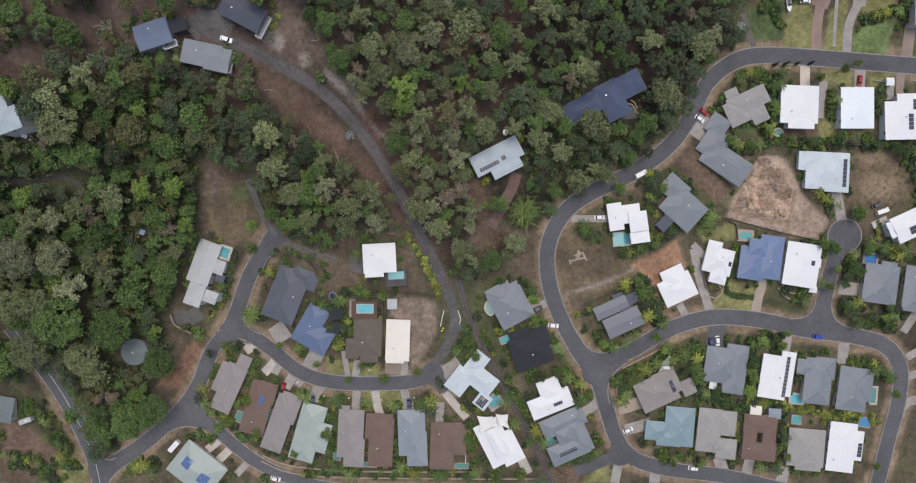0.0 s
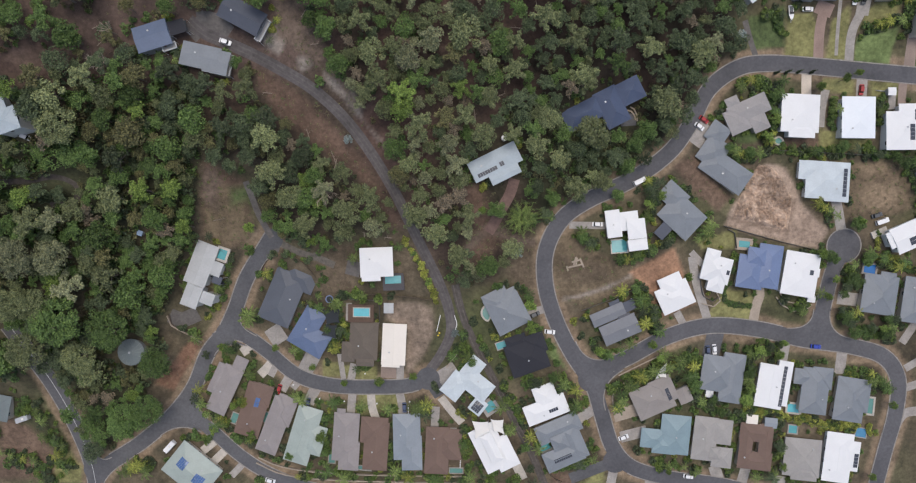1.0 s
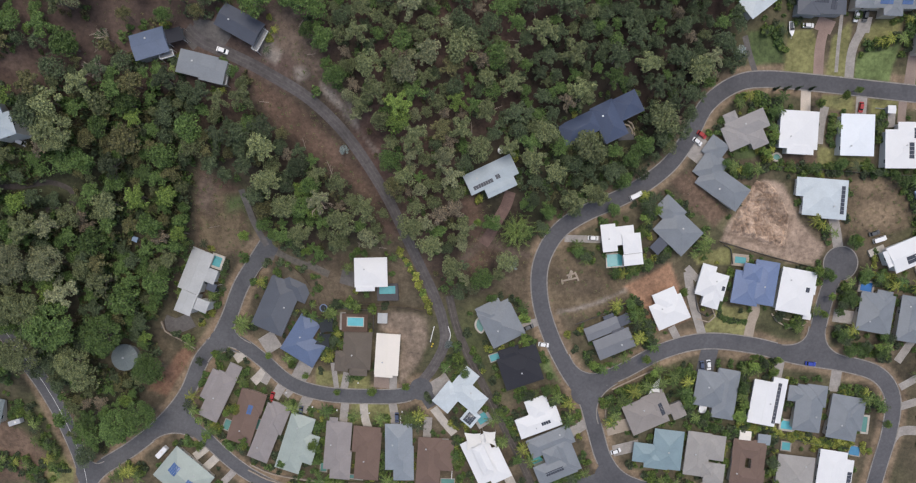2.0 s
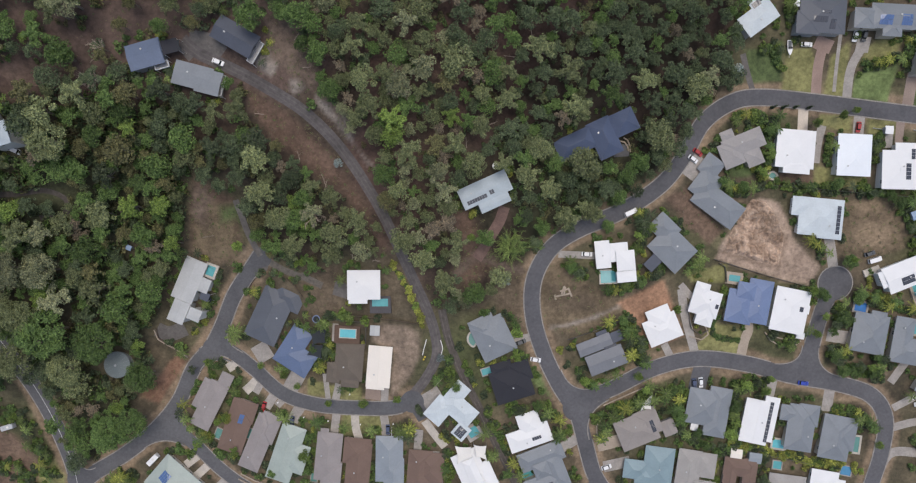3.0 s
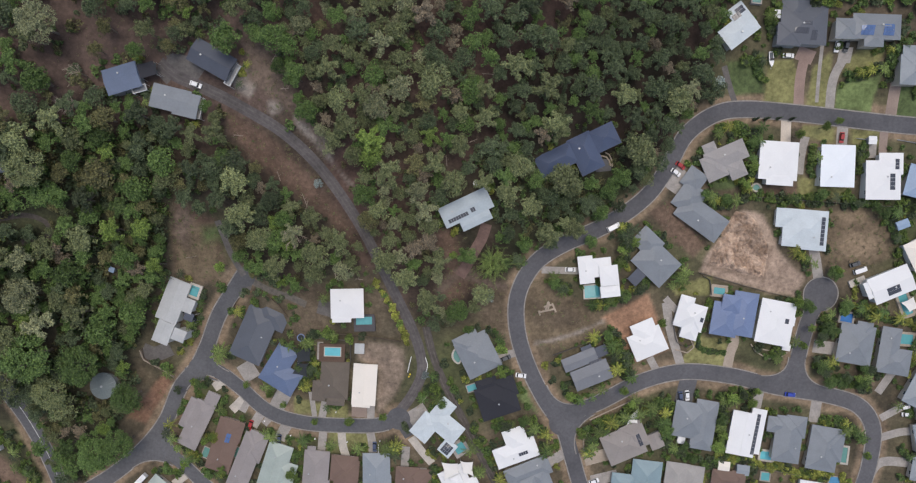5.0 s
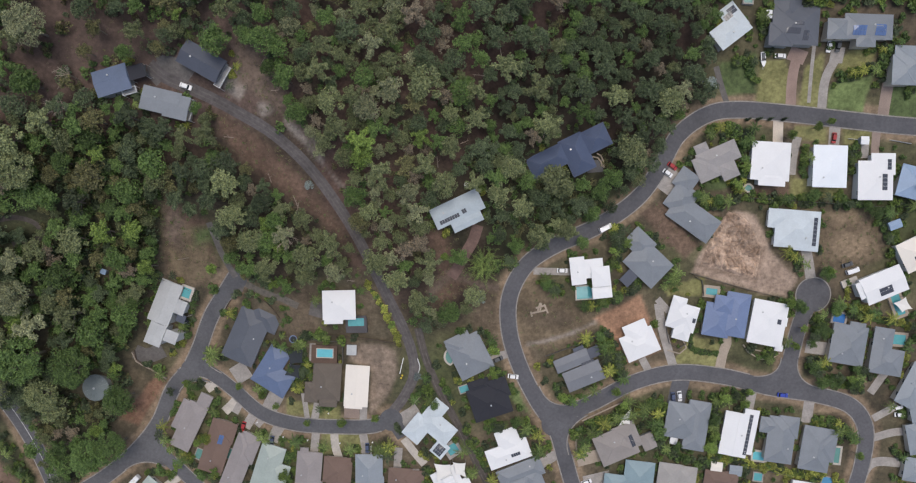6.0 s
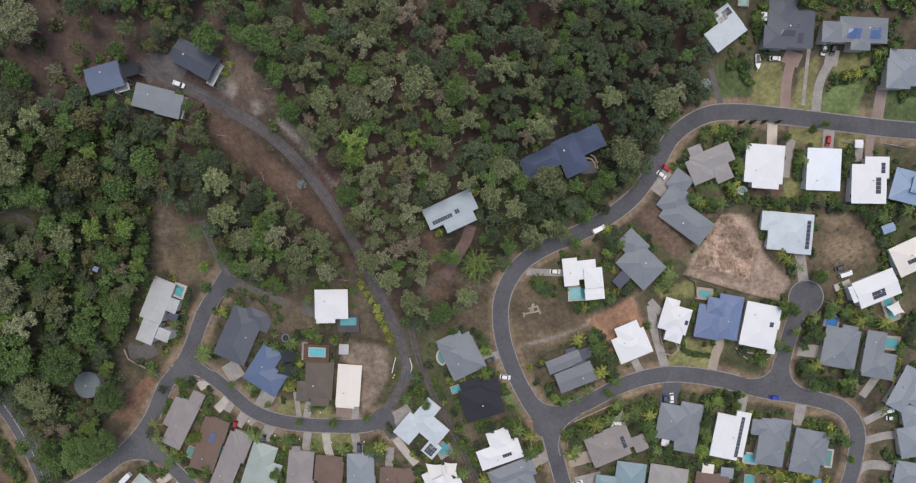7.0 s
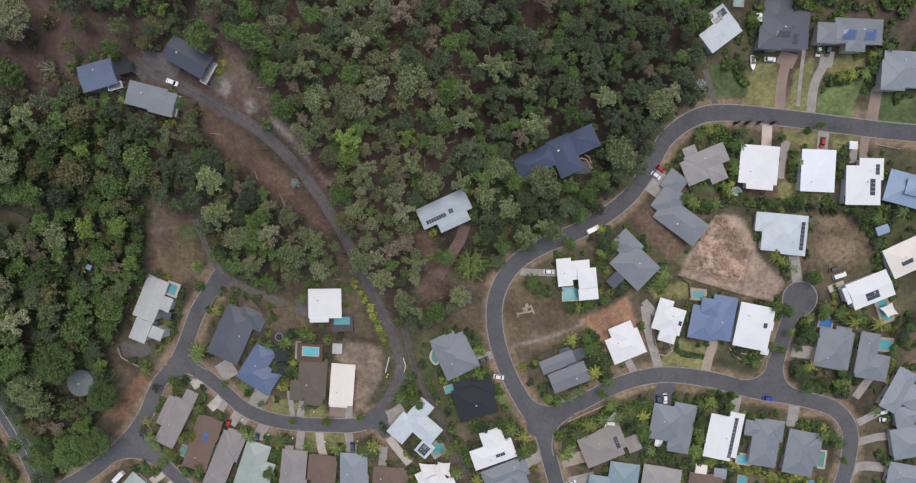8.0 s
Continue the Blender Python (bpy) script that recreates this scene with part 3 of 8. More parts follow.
def terrace(x, y, w, l, yaw, material, height):
    thing = new("terrace")
    c, s = math.cos(radians(yaw)), math.sin(radians(yaw))
    z = max(high(x + u * c - v * s, y + u * s + v * c) for u in (-w / 2, w / 2) for v in (-l / 2, l / 2))
    thing.matrix_basis = Matrix.Translation((x, y, z)) @ Matrix.Rotation(radians(yaw), 4, "Z")
    tagged(thing, {"timber": "dark brown timber pool deck", "concrete": "grey concrete pool terrace", "dark_deck": "dark decking beside the pool", "pale_concrete": "pale concrete pool terrace"}[material], "terrace")
    k = max(2, int(w / 0.8))
    board = Bag().box(0, 0, height - 1.6, w / k - 0.03, l, 3.2).mesh("board", MAT[material])
    for i in range(k):
        part("board", board, thing, at=Matrix.Translation((-w / 2 + (i + 0.5) * w / k, 0, 0)))


def loft(bag, rings):
    """Skin through rings of equal length, closed at both ends."""
    k = len(rings[0])
    vs = [p for r in rings for p in r]
    fs = [tuple(range(k - 1, -1, -1)), tuple(range(len(vs) - k, len(vs)))]
    for i in range(len(rings) - 1):
        fs += [(i * k + j, i * k + (j + 1) % k, (i + 1) * k + (j + 1) % k, (i + 1) * k + j) for j in range(k)]
    bag.add(vs, fs)


def slab(l, w, z, r=0.25, shift=0.0):
    """A rounded rectangle at height z."""
    pts = []
    for sx, sy, a0 in ((1, 1, 0), (-1, 1, 90), (-1, -1, 180), (1, -1, 270)):
        for a in (0, 45, 90):
            pts.append((shift + sx * (l / 2 - r) + r * math.cos(radians(a0 + a)), sy * (w / 2 - r) + r * math.sin(radians(a0 + a)), z))
    return pts


CAR_PARTS = {}


def car_meshes(kind, colour):
    if (kind, colour) in CAR_PARTS:
        return CAR_PARTS[kind, colour]
    paint = PAINT[colour]
    body, cabin, roof, wheel, rim, lamp = Bag(), Bag(), Bag(), Bag(), Bag(), Bag()
    if kind == "car":
        l, w, h, cl, cs = 4.5, 1.82, 0.85, 2.5, -0.25
        loft(body, [slab(l - 0.2, w - 0.15, 0.25), slab(l, w, 0.45), slab(l, w, 0.7), slab(l - 0.15, w - 0.1, h)])
        loft(cabin, [slab(cl + 0.6, w - 0.14, h - 0.02, shift=cs), slab(cl - 0.35, w - 0.36, 1.36, shift=cs - 0.05)])
        loft(roof, [slab(cl - 0.35, w - 0.34, 1.355, shift=cs - 0.05), slab(cl - 0.5, w - 0.5, 1.45, shift=cs - 0.05)])
    elif kind == "van":
        l, w, h = 5.6, 2.0, 1.15
        loft(body, [slab(l - 0.2, w - 0.15, 0.3), slab(l, w, 0.5), slab(l, w, 1.0), slab(l - 0.1, w - 0.06, h)])
        loft(cabin, [slab(l - 0.9, w - 0.08, h - 0.02, shift=-0.35), slab(l - 1.4, w - 0.2, 1.9, shift=-0.5)])
        loft(roof, [slab(l - 1.3, w - 0.16, 1.89, shift=-0.5), slab(l - 1.5, w - 0.34, 2.02, shift=-0.5)])
    else:
        l, w, h = 5.8, 2.3, 2.4
        loft(body, [slab(l, w, 0.5), slab(l, w, 1.0), slab(l, w, 2.3), slab(l - 0.2, w - 0.2, 2.55)])
        cabin.box(0.6, 0, 2.62, 0.9, 0.9, 0.14)
        roof.box(-1.4, 0, 2.62, 0.6, 0.6, 0.16)
    ring = [(0.33 * math.cos(a * math.pi / 8), 0.33 * math.sin(a * math.pi / 8)) for a in range(16)]
    loft(wheel, [[(x, -0.1, z) for x, z in ring], [(x, 0.1, z) for x, z in ring]])
    loft(rim, [[(x * 0.6, -0.115, z * 0.6) for x, z in ring], [(x * 0.6, 0.115, z * 0.6) for x, z in ring]])
    lamp.box(0, 0, 0, 0.12, 0.32, 0.14)
    name = colour + "_" + kind
    out = dict(l=l, w=w, body=body.mesh("body_" + name, paint), cabin=cabin.mesh("cabin_" + name, MAT["car_glass"] if kind != "caravan" else MAT["sail"]), roof=roof.mesh("top_" + name, paint),
               wheel=wheel.mesh("tyre", MAT["rubber"]), rim=rim.mesh("rim", MAT["metal"]), lamp=lamp.mesh("headlight", MAT["line"]))
    CAR_PARTS[kind, colour] = out
    return out


def vehicle(kind, colour, x, y, yaw, label):
    c = car_meshes(kind, colour)
    e = 1.2
    dz = (high(x + e * math.cos(radians(yaw)), y + e * math.sin(radians(yaw))) - high(x - e * math.cos(radians(yaw)), y - e * math.sin(radians(yaw)))) / (2 * e)
    lift = 0.13 if any(float(far_from(x, y, line)) < half for _, line, half, *_ in ROADS) else 0.05
    thing = new({"car": "parked_car", "van": "parked_van", "caravan": "caravan"}[kind])
    thing.matrix_basis = Matrix.Translation((x, y, high(x, y) + lift)) @ Matrix.Rotation(radians(yaw), 4, "Z") @ Matrix.Rotation(-math.atan(dz), 4, "Y")
    tagged(thing, label, kind, "parked vehicles")
    part("body", c["body"], thing)
    part({"car": "cabin_glass", "van": "cabin_glass", "caravan": "roof_hatch"}[kind], c["cabin"], thing)
    part("roof", c["roof"], thing)
    for a in (-1, 1):
        for b in (-1, 1):
            wh = part("wheel", c["wheel"], thing, at=Matrix.Translation((a * c["l"] * 0.31, b * (c["w"] / 2 - 0.12), 0.33)))
            part("rim", c["rim"], wh)
    for b in (-1, 1):
        part("headlight", c["lamp"], thing, at=Matrix.Translation((c["l"] / 2 - 0.03, b * (c["w"] / 2 - 0.3), 0.66)))


def boat(x, y, yaw):
    thing = new("boat_on_trailer")
    thing.matrix_basis = Matrix.Translation((x, y, high(x, y) + 0.06)) @ Matrix.Rotation(radians(yaw), 4, "Z")
    tagged(thing, "white motor boat on a trailer beside the lawn", "boat")
    hull, deck, screen, tr = Bag(), Bag(), Bag(), Bag()
    rings = []
    for z, s in ((0.6, 0.55), (0.9, 0.9), (1.35, 1.0)):
        rings.append([(-2.9, -0.95 * s, z), (1.0, -1.0 * s, z), (2.3 * (0.8 + 0.2 * s), -0.6 * s, z), (3.2 * (0.8 + 0.2 * s), 0, z + 0.05), (2.3 * (0.8 + 0.2 * s), 0.6 * s, z), (1.0, 1.0 * s, z), (-2.9, 0.95 * s, z)])
    loft(hull, rings)
    deck.box(-1.4, 0, 1.4, 2.4, 1.4, 0.06)
    screen.box(0.3, 0, 1.65, 0.8, 1.5, 0.5)
    tr.box(-0.5, 0, 0.5, 6.0, 0.16, 0.12).box(-0.9, 0, 0.45, 0.12, 2.1, 0.12).box(3.2, 0, 0.45, 1.6, 0.1, 0.1)
    part("hull", hull.mesh("hull", PAINT["white"]), thing)
    part("cockpit", deck.mesh("cockpit", MAT["plastic"]), thing)
    part("windscreen", screen.mesh("windscreen", MAT["car_glass"]), thing)
    part("trailer", tr.mesh("trailer", MAT["metal"]), thing)
    for b in (-1, 1):
        part("wheel", car_meshes("car", "white")["wheel"], thing, at=Matrix.Translation((-0.9, b * 1.05, 0.33)))


def fence(pts, height=1.6, material="fence"):
    """A boundary fence of posts and panels, along a line."""
    thing = new("fence")
    tagged(thing, {"fence": "grey metal boundary fence between gardens", "white_paint": "white low picket fence by street"}.get(material, "weathered timber paling fence"), "fence", "boundary fences")
    line = glide(pts, 2.4) if len(pts) > 2 else glide(pts, 2.4)
    post = Bag().box(0, 0, height / 2 - 0.2, 0.1, 0.1, height + 0.5).mesh("post", MAT[material])
    for a, b in zip(line, line[1:]):
        za, zb = high(a.x, a.y), high(b.x, b.y)
        part("post", post, thing, at=Matrix.Translation((a.x, a.y, za)))
        part("panel", Bag().beam((a.x, a.y, za + height / 2), (b.x, b.y, zb + height / 2), 0.06, height).mesh("panel", MAT[material]), thing)


def shade_sail(x, y, corners, z, label, material="sail"):
    """A stretched cloth between poles, its edges drawn in."""
    thing = new("shade_sail")
    base = high(x, y)
    thing.matrix_basis = Matrix.Translation((x, y, base))
    tagged(thing, label, "shade sail")
    n = len(corners)
    edge = []
    for i in range(n):
        a, b = Vector((*corners[i], z + 0.4 * (i % 2))), Vector((*corners[(i + 1) % n], z + 0.4 * ((i + 1) % 2)))
        for t in (0, 0.25, 0.5, 0.75):
            p = a.lerp(b, t)
            pull = 0.16 * 4 * t * (1 - t)
            edge.append(Vector((p.x * (1 - pull), p.y * (1 - pull), p.z)))
    mid = Vector((0, 0, z + 0.1))
    k = len(edge)
    vs = [mid] + edge + [mid - Vector((0, 0, 0.02))] + [p - Vector((0, 0, 0.02)) for p in edge]
    fs = [(0, 1 + i, 1 + (i + 1) % k) for i in range(k)] + [(k + 1, k + 2 + (i + 1) % k, k + 2 + i) for i in range(k)] + [(1 + i, k + 2 + i, k + 2 + (i + 1) % k, 1 + (i + 1) % k) for i in range(k)]
    part("cloth", Bag().add(vs, fs).mesh("cloth", MAT[material]), thing)
    for i, (a, b) in enumerate(corners):
        part("pole", Bag().prism(disc(a, b, 0.06, 8), -0.6, z + 0.45 * (i % 2) + 0.05).mesh("pole", MAT["metal"]), thing)


def tank(x, y, r, h, material, label, name="water_tank"):
    POOLS.append((x, y, r + 1.2))
    thing = new(name)
    thing.matrix_basis = Matrix.Translation((x, y, high(x, y)))
    tagged(thing, label, "tank")
    part("shell", Bag().prism(disc(0, 0, r, 24), -0.3, h).prism(disc(0, 0, r * 0.35, 16), h, h + 0.15).mesh("shell", MAT[material]), thing)
    part("rim", Bag().prism(disc(0, 0, r * 1.08, 24), h - 0.3, h - 0.06).mesh("rim", MAT["metal"]), thing)


def trampoline(x, y):
    """A round garden trampoline: dark mat, blue pad ring and bent legs."""
    POOLS.append((x, y, 2.8))
    thing = new("trampoline")
    thing.matrix_basis = Matrix.Translation((x, y, high(x, y)))
    tagged(thing, "round garden trampoline with blue edge pad", "trampoline")
    part("mat", Bag().prism(disc(0, 0, 1.35, 24), 0.78, 0.81).mesh("mat", MAT["sail_dark"]), thing)
    k = 24
    rings = [[(r * math.cos(2 * math.pi * i / k), r * math.sin(2 * math.pi * i / k), z) for i in range(k)] for r, z in ((1.3, 0.80), (1.7, 0.80), (1.7, 0.88), (1.3, 0.88))]
    part("edge_pad", mesh_of("edge_pad", [p for r in rings for p in r], [(j * k + i, j * k + (i + 1) % k, (j + 1) % 4 * k + (i + 1) % k, (j + 1) % 4 * k + i) for j in range(4) for i in range(k)], ROOF["mid_blue"]), thing)
    for i in range(6):
        a = i * math.pi / 3
        part("leg", Bag().beam((1.6 * math.cos(a), 1.6 * math.sin(a), -0.2), (1.6 * math.cos(a), 1.6 * math.sin(a), 0.8), 0.06, 0.06).mesh("leg", MAT["metal"]), thing)


def shed(x, y, w, l, yaw, h, roof, label):
    thing = new("garden_shed")
    thing.matrix_basis = Matrix.Translation((x, y, high(x, y))) @ Matrix.Rotation(radians(yaw), 4, "Z")
    tagged(thing, label, "shed")
    BLOCKS.append((thing.matrix_basis.copy(), 0, 0, w / 2, l / 2))
    rb, cb = Bag(), []
    roof_shape(rb, cb, 0, 0, w - 0.5, l - 0.5, h, 8, "gable", Matrix.Identity(4))
    part("wall", Bag().box(0, 0, h / 2 - 0.3, w - 0.3, l - 0.3, h + 0.3).mesh("wall", WALL["grey"]), thing)
    rf = part("roof", rb.mesh("roof", ROOF[roof]), thing)
    lay_caps(cb, rf, ROOF[roof])
    part("door", DOOR_MESH, thing, at=Matrix.Translation((0, -l / 2 + 0.13, 1.0)))


def timber_frame(x, y, size):
    """Pale sleepers laid out on the empty lot."""
    thing = new("timber_frame")
    thing.matrix_basis = Matrix.Translation((x, y, high(x, y) + 0.1)) @ Matrix.Rotation(0.25, 4, "Z")
    tagged(thing, "pale timber formwork lying on an empty lot", "timber frame")
    for i, (a, b, c, d) in enumerate(((-1.4, -0.8, -1.4, 0.6), (-1.4, -0.2, 1.5, -0.2), (1.5, -0.8, 1.2, 0.9), (-0.2, 0.0, 0.6, 1.4), (0.2, -0.2, 0.7, 1.2), (-0.4, 0.6, 1.2, 0.7))):
        part("sleeper", Bag().beam((a * size, b * size, 0.1 * i), (c * size, d * size, 0.1 * i), 0.7, 0.2).mesh("sleeper", MAT["tan_concrete"]), thing)


def guard_rail(pts):
    """A low curved rail on short posts, beside the road."""
    thing = new("guard_rail")
    tagged(thing, "white curved guard rail beside the hill road", "railing")
    line = glide(pts, 0.8)
    zs = [high(p.x, p.y) for p in line]
    for a, b, za, zb in zip(line, line[1:], zs, zs[1:]):
        part("rail", Bag().beam((a.x, a.y, za + 0.75), (b.x, b.y, zb + 0.75), 0.28, 0.3).mesh("rail", MAT["white_paint"]), thing)
    for p, z in list(zip(line, zs))[::2]:
        part("post", Bag().box(p.x, p.y, z + 0.3, 0.14, 0.14, 0.9).mesh("post", MAT["white_paint"]), thing)


def round_house(x, y, r, h, label):
    """A round hut under a low cone of roof sheets."""
    thing = new("round_house")
    thing.matrix_basis = Matrix.Translation((x, y, high(x, y)))
    tagged(thing, label, "house")
    BLOCKS.append((thing.matrix_basis.copy(), 0, 0, r, r))
    part("wall", Bag().prism(disc(0, 0, r * 0.9, 24), -2.5, h).mesh("wall", WALL["grey"]), thing)
    k = 16
    for i in range(k):
        a, b = 2 * math.pi * i / k, 2 * math.pi * (i + 0.96) / k
        ring = [(r * math.cos(a), r * math.sin(a)), (r * math.cos(b), r * math.sin(b)), (0.3 * math.cos(b), 0.3 * math.sin(b)), (0.3 * math.cos(a), 0.3 * math.sin(a))]
        zs = (h, h, h + 1.3, h + 1.3)
        part("roof_sheet", Bag().add([(p, q, z) for (p, q), z in zip(ring, zs)] + [(p, q, z - 0.08) for (p, q), z in zip(ring, zs)],
                                     [(0, 1, 2, 3), (7, 6, 5, 4), (0, 4, 5, 1), (1, 5, 6, 2), (2, 6, 7, 3), (3, 7, 4, 0)]).mesh("roof_sheet", ROOF["grey_green"]), thing)
    part("roof_cap", Bag().prism(disc(0, 0, 0.5, 12), h + 1.15, h + 1.45).mesh("roof_cap", MAT["metal"]), thing)


def retaining_wall(pts, height, label="pale tan concrete retaining wall in tiers"):
    """A low garden wall of blocks along a line."""
    thing = new("retaining_wall")
    tagged(thing, label, "wall", "garden walls")
    line = glide(pts, 3.0)
    for a, b in zip(line, line[1:]):
        za, zb = high(a.x, a.y), high(b.x, b.y)
        d = (b - a) * 0.01
        part("block", Bag().beam((a.x + d.x, a.y + d.y, za + height / 2 - 0.3), (b.x - d.x, b.y - d.y, zb + height / 2 - 0.3), 0.45, height + 0.6).mesh("block", MAT["tan_concrete"]), thing)


# ---- plants ----
def leaf_cards(rng, centres, radii, count, size, flat=0.75):
    """Small three-cornered leaf sprays scattered over clumps: arrays of their corners."""
    k = len(centres)
    pick = rng.choice(k, count, p=radii ** 2 / (radii ** 2).sum())
    d = rng.normal(size=(count, 3))
    d[:, 2] = d[:, 2] * 0.75 + 0.55
    d /= np.linalg.norm(d, axis=1)[:, None]
    r = radii[pick] * (0.72 + 0.36 * rng.random(count))
    p = centres[pick] + d * r[:, None] * np.array([1, 1, flat])
    n = d * 0.6 + np.array([0, 0, 0.45]) + rng.normal(size=(count, 3)) * 0.4
    n /= np.linalg.norm(n, axis=1)[:, None]
    u = np.cross(n, rng.normal(size=(count, 3)))
    u /= np.linalg.norm(u, axis=1)[:, None]
    v = np.cross(n, u)
    s = size * (0.6 + 0.8 * rng.random(count))[:, None]
    lift = n * s * 0.25
    return np.stack([p - u * s - lift, p + v * s * 1.1 + lift, p + u * s * 0.9 - v * s * 0.4], 1)


def cards_mesh(name, cards, mat):
    """One mesh of many loose leaf cards, of three or four corners each."""
    n, k = cards.shape[:2]
    me = bpy.data.meshes.new(name)
    me.vertices.add(k * n)
    me.vertices.foreach_set("co", cards.reshape(-1).astype(np.float32))
    me.loops.add(k * n)
    me.loops.foreach_set("vertex_index", np.arange(k * n, dtype=np.int32))
    me.polygons.add(n)
    me.polygons.foreach_set("loop_start", np.arange(0, k * n, k, dtype=np.int32))
    me.polygons.foreach_set("loop_total", np.full(n, k, dtype=np.int32))
    me.update(calc_edges=True)
    me.materials.append(mat)
    return me


def crown_plan(rng, r, h, clumps, spread=1.0, flat=0.6):
    """Centres and radii of the clumps of a crown of radius r, topping out at height h."""
    ang = rng.random(clumps) * 2 * math.pi
    rad = r * spread * np.sqrt(rng.random(clumps)) * 0.78
    hh = h - r * flat * (0.35 + 1.1 * (rad / r) ** 2) + rng.normal(size=clumps) * r * 0.17
    size = r * (0.15 + 0.24 * rng.random(clumps) ** 1.4)
    return np.stack([rad * np.cos(ang), rad * np.sin(ang), hh], 1), size


def armed_plan(rng, r, h, arms, each, flat=0.6):
    """Clumps strung along a few uneven arms: an open crown with a ragged outline."""
    pts, size = [], []
    turn = rng.random() * 6.28
    for i in range(arms):
        a = turn + 2 * math.pi * (i + 0.7 * rng.random()) / arms
        reach, up = r * (0.5 + 0.55 * rng.random()), rng.normal() * 0.20 * r
        for j in range(each):
            t = 0.18 + 0.82 * (j + 0.6 * rng.random()) / each
            b = a + rng.normal() * 0.16
            rad = reach * t
            pts.append((rad * math.cos(b), rad * math.sin(b), h - r * flat * (0.3 + 1.0 * (rad / r) ** 2) + up * t + rng.normal() * 0.1 * r))
            size.append(r * (0.12 + 0.17 * rng.random()) * (1.1 - 0.35 * t))
    return np.array(pts), np.array(size)


def limb(bag, a, b, ra, rb, k=6):
    a, b = Vector(a), Vector(b)
    d = (b - a).normalized()
    s = d.orthogonal().normalized()
    t = d.cross(s)
    loft(bag, [[a + (s * math.cos(i * 2 * math.pi / k) + t * math.sin(i * 2 * math.pi / k)) * ra for i in range(k)], [b + (s * math.cos(i * 2 * math.pi / k) + t * math.sin(i * 2 * math.pi / k)) * rb for i in range(k)]])


TREE_MESHES = []


def tree_model(seed, r, h, clumps, cards, size, flat=0.6, arms=0, fine=1.0):
    """A tree's meshes: trunk with limbs and a crown of leaf sprays, for radius r."""
    rng = np.random.default_rng(seed)
    centres, radii = armed_plan(rng, r, h, arms, clumps // arms, flat) if arms else crown_plan(rng, r, h, clumps, flat=flat)
    quads = leaf_cards(rng, centres, radii * fine, cards, size)
    order = rng.permutation(len(centres))
    centres = centres[order]
    clumps = len(centres)
    b = Bag()
    fork = h * 0.45
    limb(b, (0, 0, -0.8), (0.1 * r * rng.normal(), 0.1 * r * rng.normal(), fork), 0.045 * h * 0.6, 0.03 * h * 0.6)
    for c in centres[: min(9, clumps)]:
        limb(b, (0, 0, fork - 0.4), c, 0.018 * h * 0.6, 0.006 * h, 5)
    return quads, b


def crown_variants():
    """Crowns of 5 m radius; kinds of leaf are set tree by tree. The last three are for wide old trees."""
    out = []
    for i in range(7):
        arms = (6, 7, 5, 8, 6, 7, 9)[i]
        out.append(tree_model(100 + i, 5.0, 12.0, arms * (5, 5, 6, 4, 6, 5, 4)[i], 1850, 0.285, arms=arms))
    for i in range(7, 10):
        out.append(tree_model(100 + i, 5.0, 12.0, (26, 34, 40, 22, 30)[i % 5], 1850, 0.30))
    for i in range(3):
        out.append(tree_model(200 + i, 5.0, 12.0, 48, 2000, 0.30, flat=0.75))
    for i in range(3):
        out.append(tree_model(300 + i, 5.0, 12.0, 110, 6500, 0.165, flat=0.7, fine=0.62))
    return out


CROWNS = crown_variants()
TRUNKS = [b.mesh("trunk", MAT["bark"]) for _, b in CROWNS]
CROWN_MESH = {}
TREE_WORDS = {"light": "grey-green eucalypt with a clumpy open crown", "dark": "dark green bushy forest tree on slope", "green": "deep green dense rainforest tree with rounded crown", "bright": "bright fresh-green leafy tree with round crown",
              "pale": "pale grey-green gum tree with sparse crown", "olive": "olive-brown dry-season tree with thin leaves", "dry": "thin brown dry-season tree with withered leaves", "silver": "small silvery blue-green spiky tree", "yellow": "yellow-green leafy ornamental garden tree"}


def tree(x, y, r, kind, variant, turn=0.0, tall=1.0):
    key = (kind, variant)
    if key not in CROWN_MESH:
        CROWN_MESH[key] = cards_mesh("crown", CROWNS[variant][0], LEAF[kind])
    thing = new("tree")
    s = r / 5.0
    thing.matrix_basis = Matrix.Translation((x, y, high(x, y))) @ Matrix.Rotation(turn, 4, "Z") @ Matrix.Diagonal((s, s, (0.35 + 0.65 * s) * tall, 1))
    tagged(thing, TREE_WORDS[kind], "tree", "forest and garden trees")
    part("trunk", TRUNKS[variant], thing)
    part("crown", CROWN_MESH[key], thing)


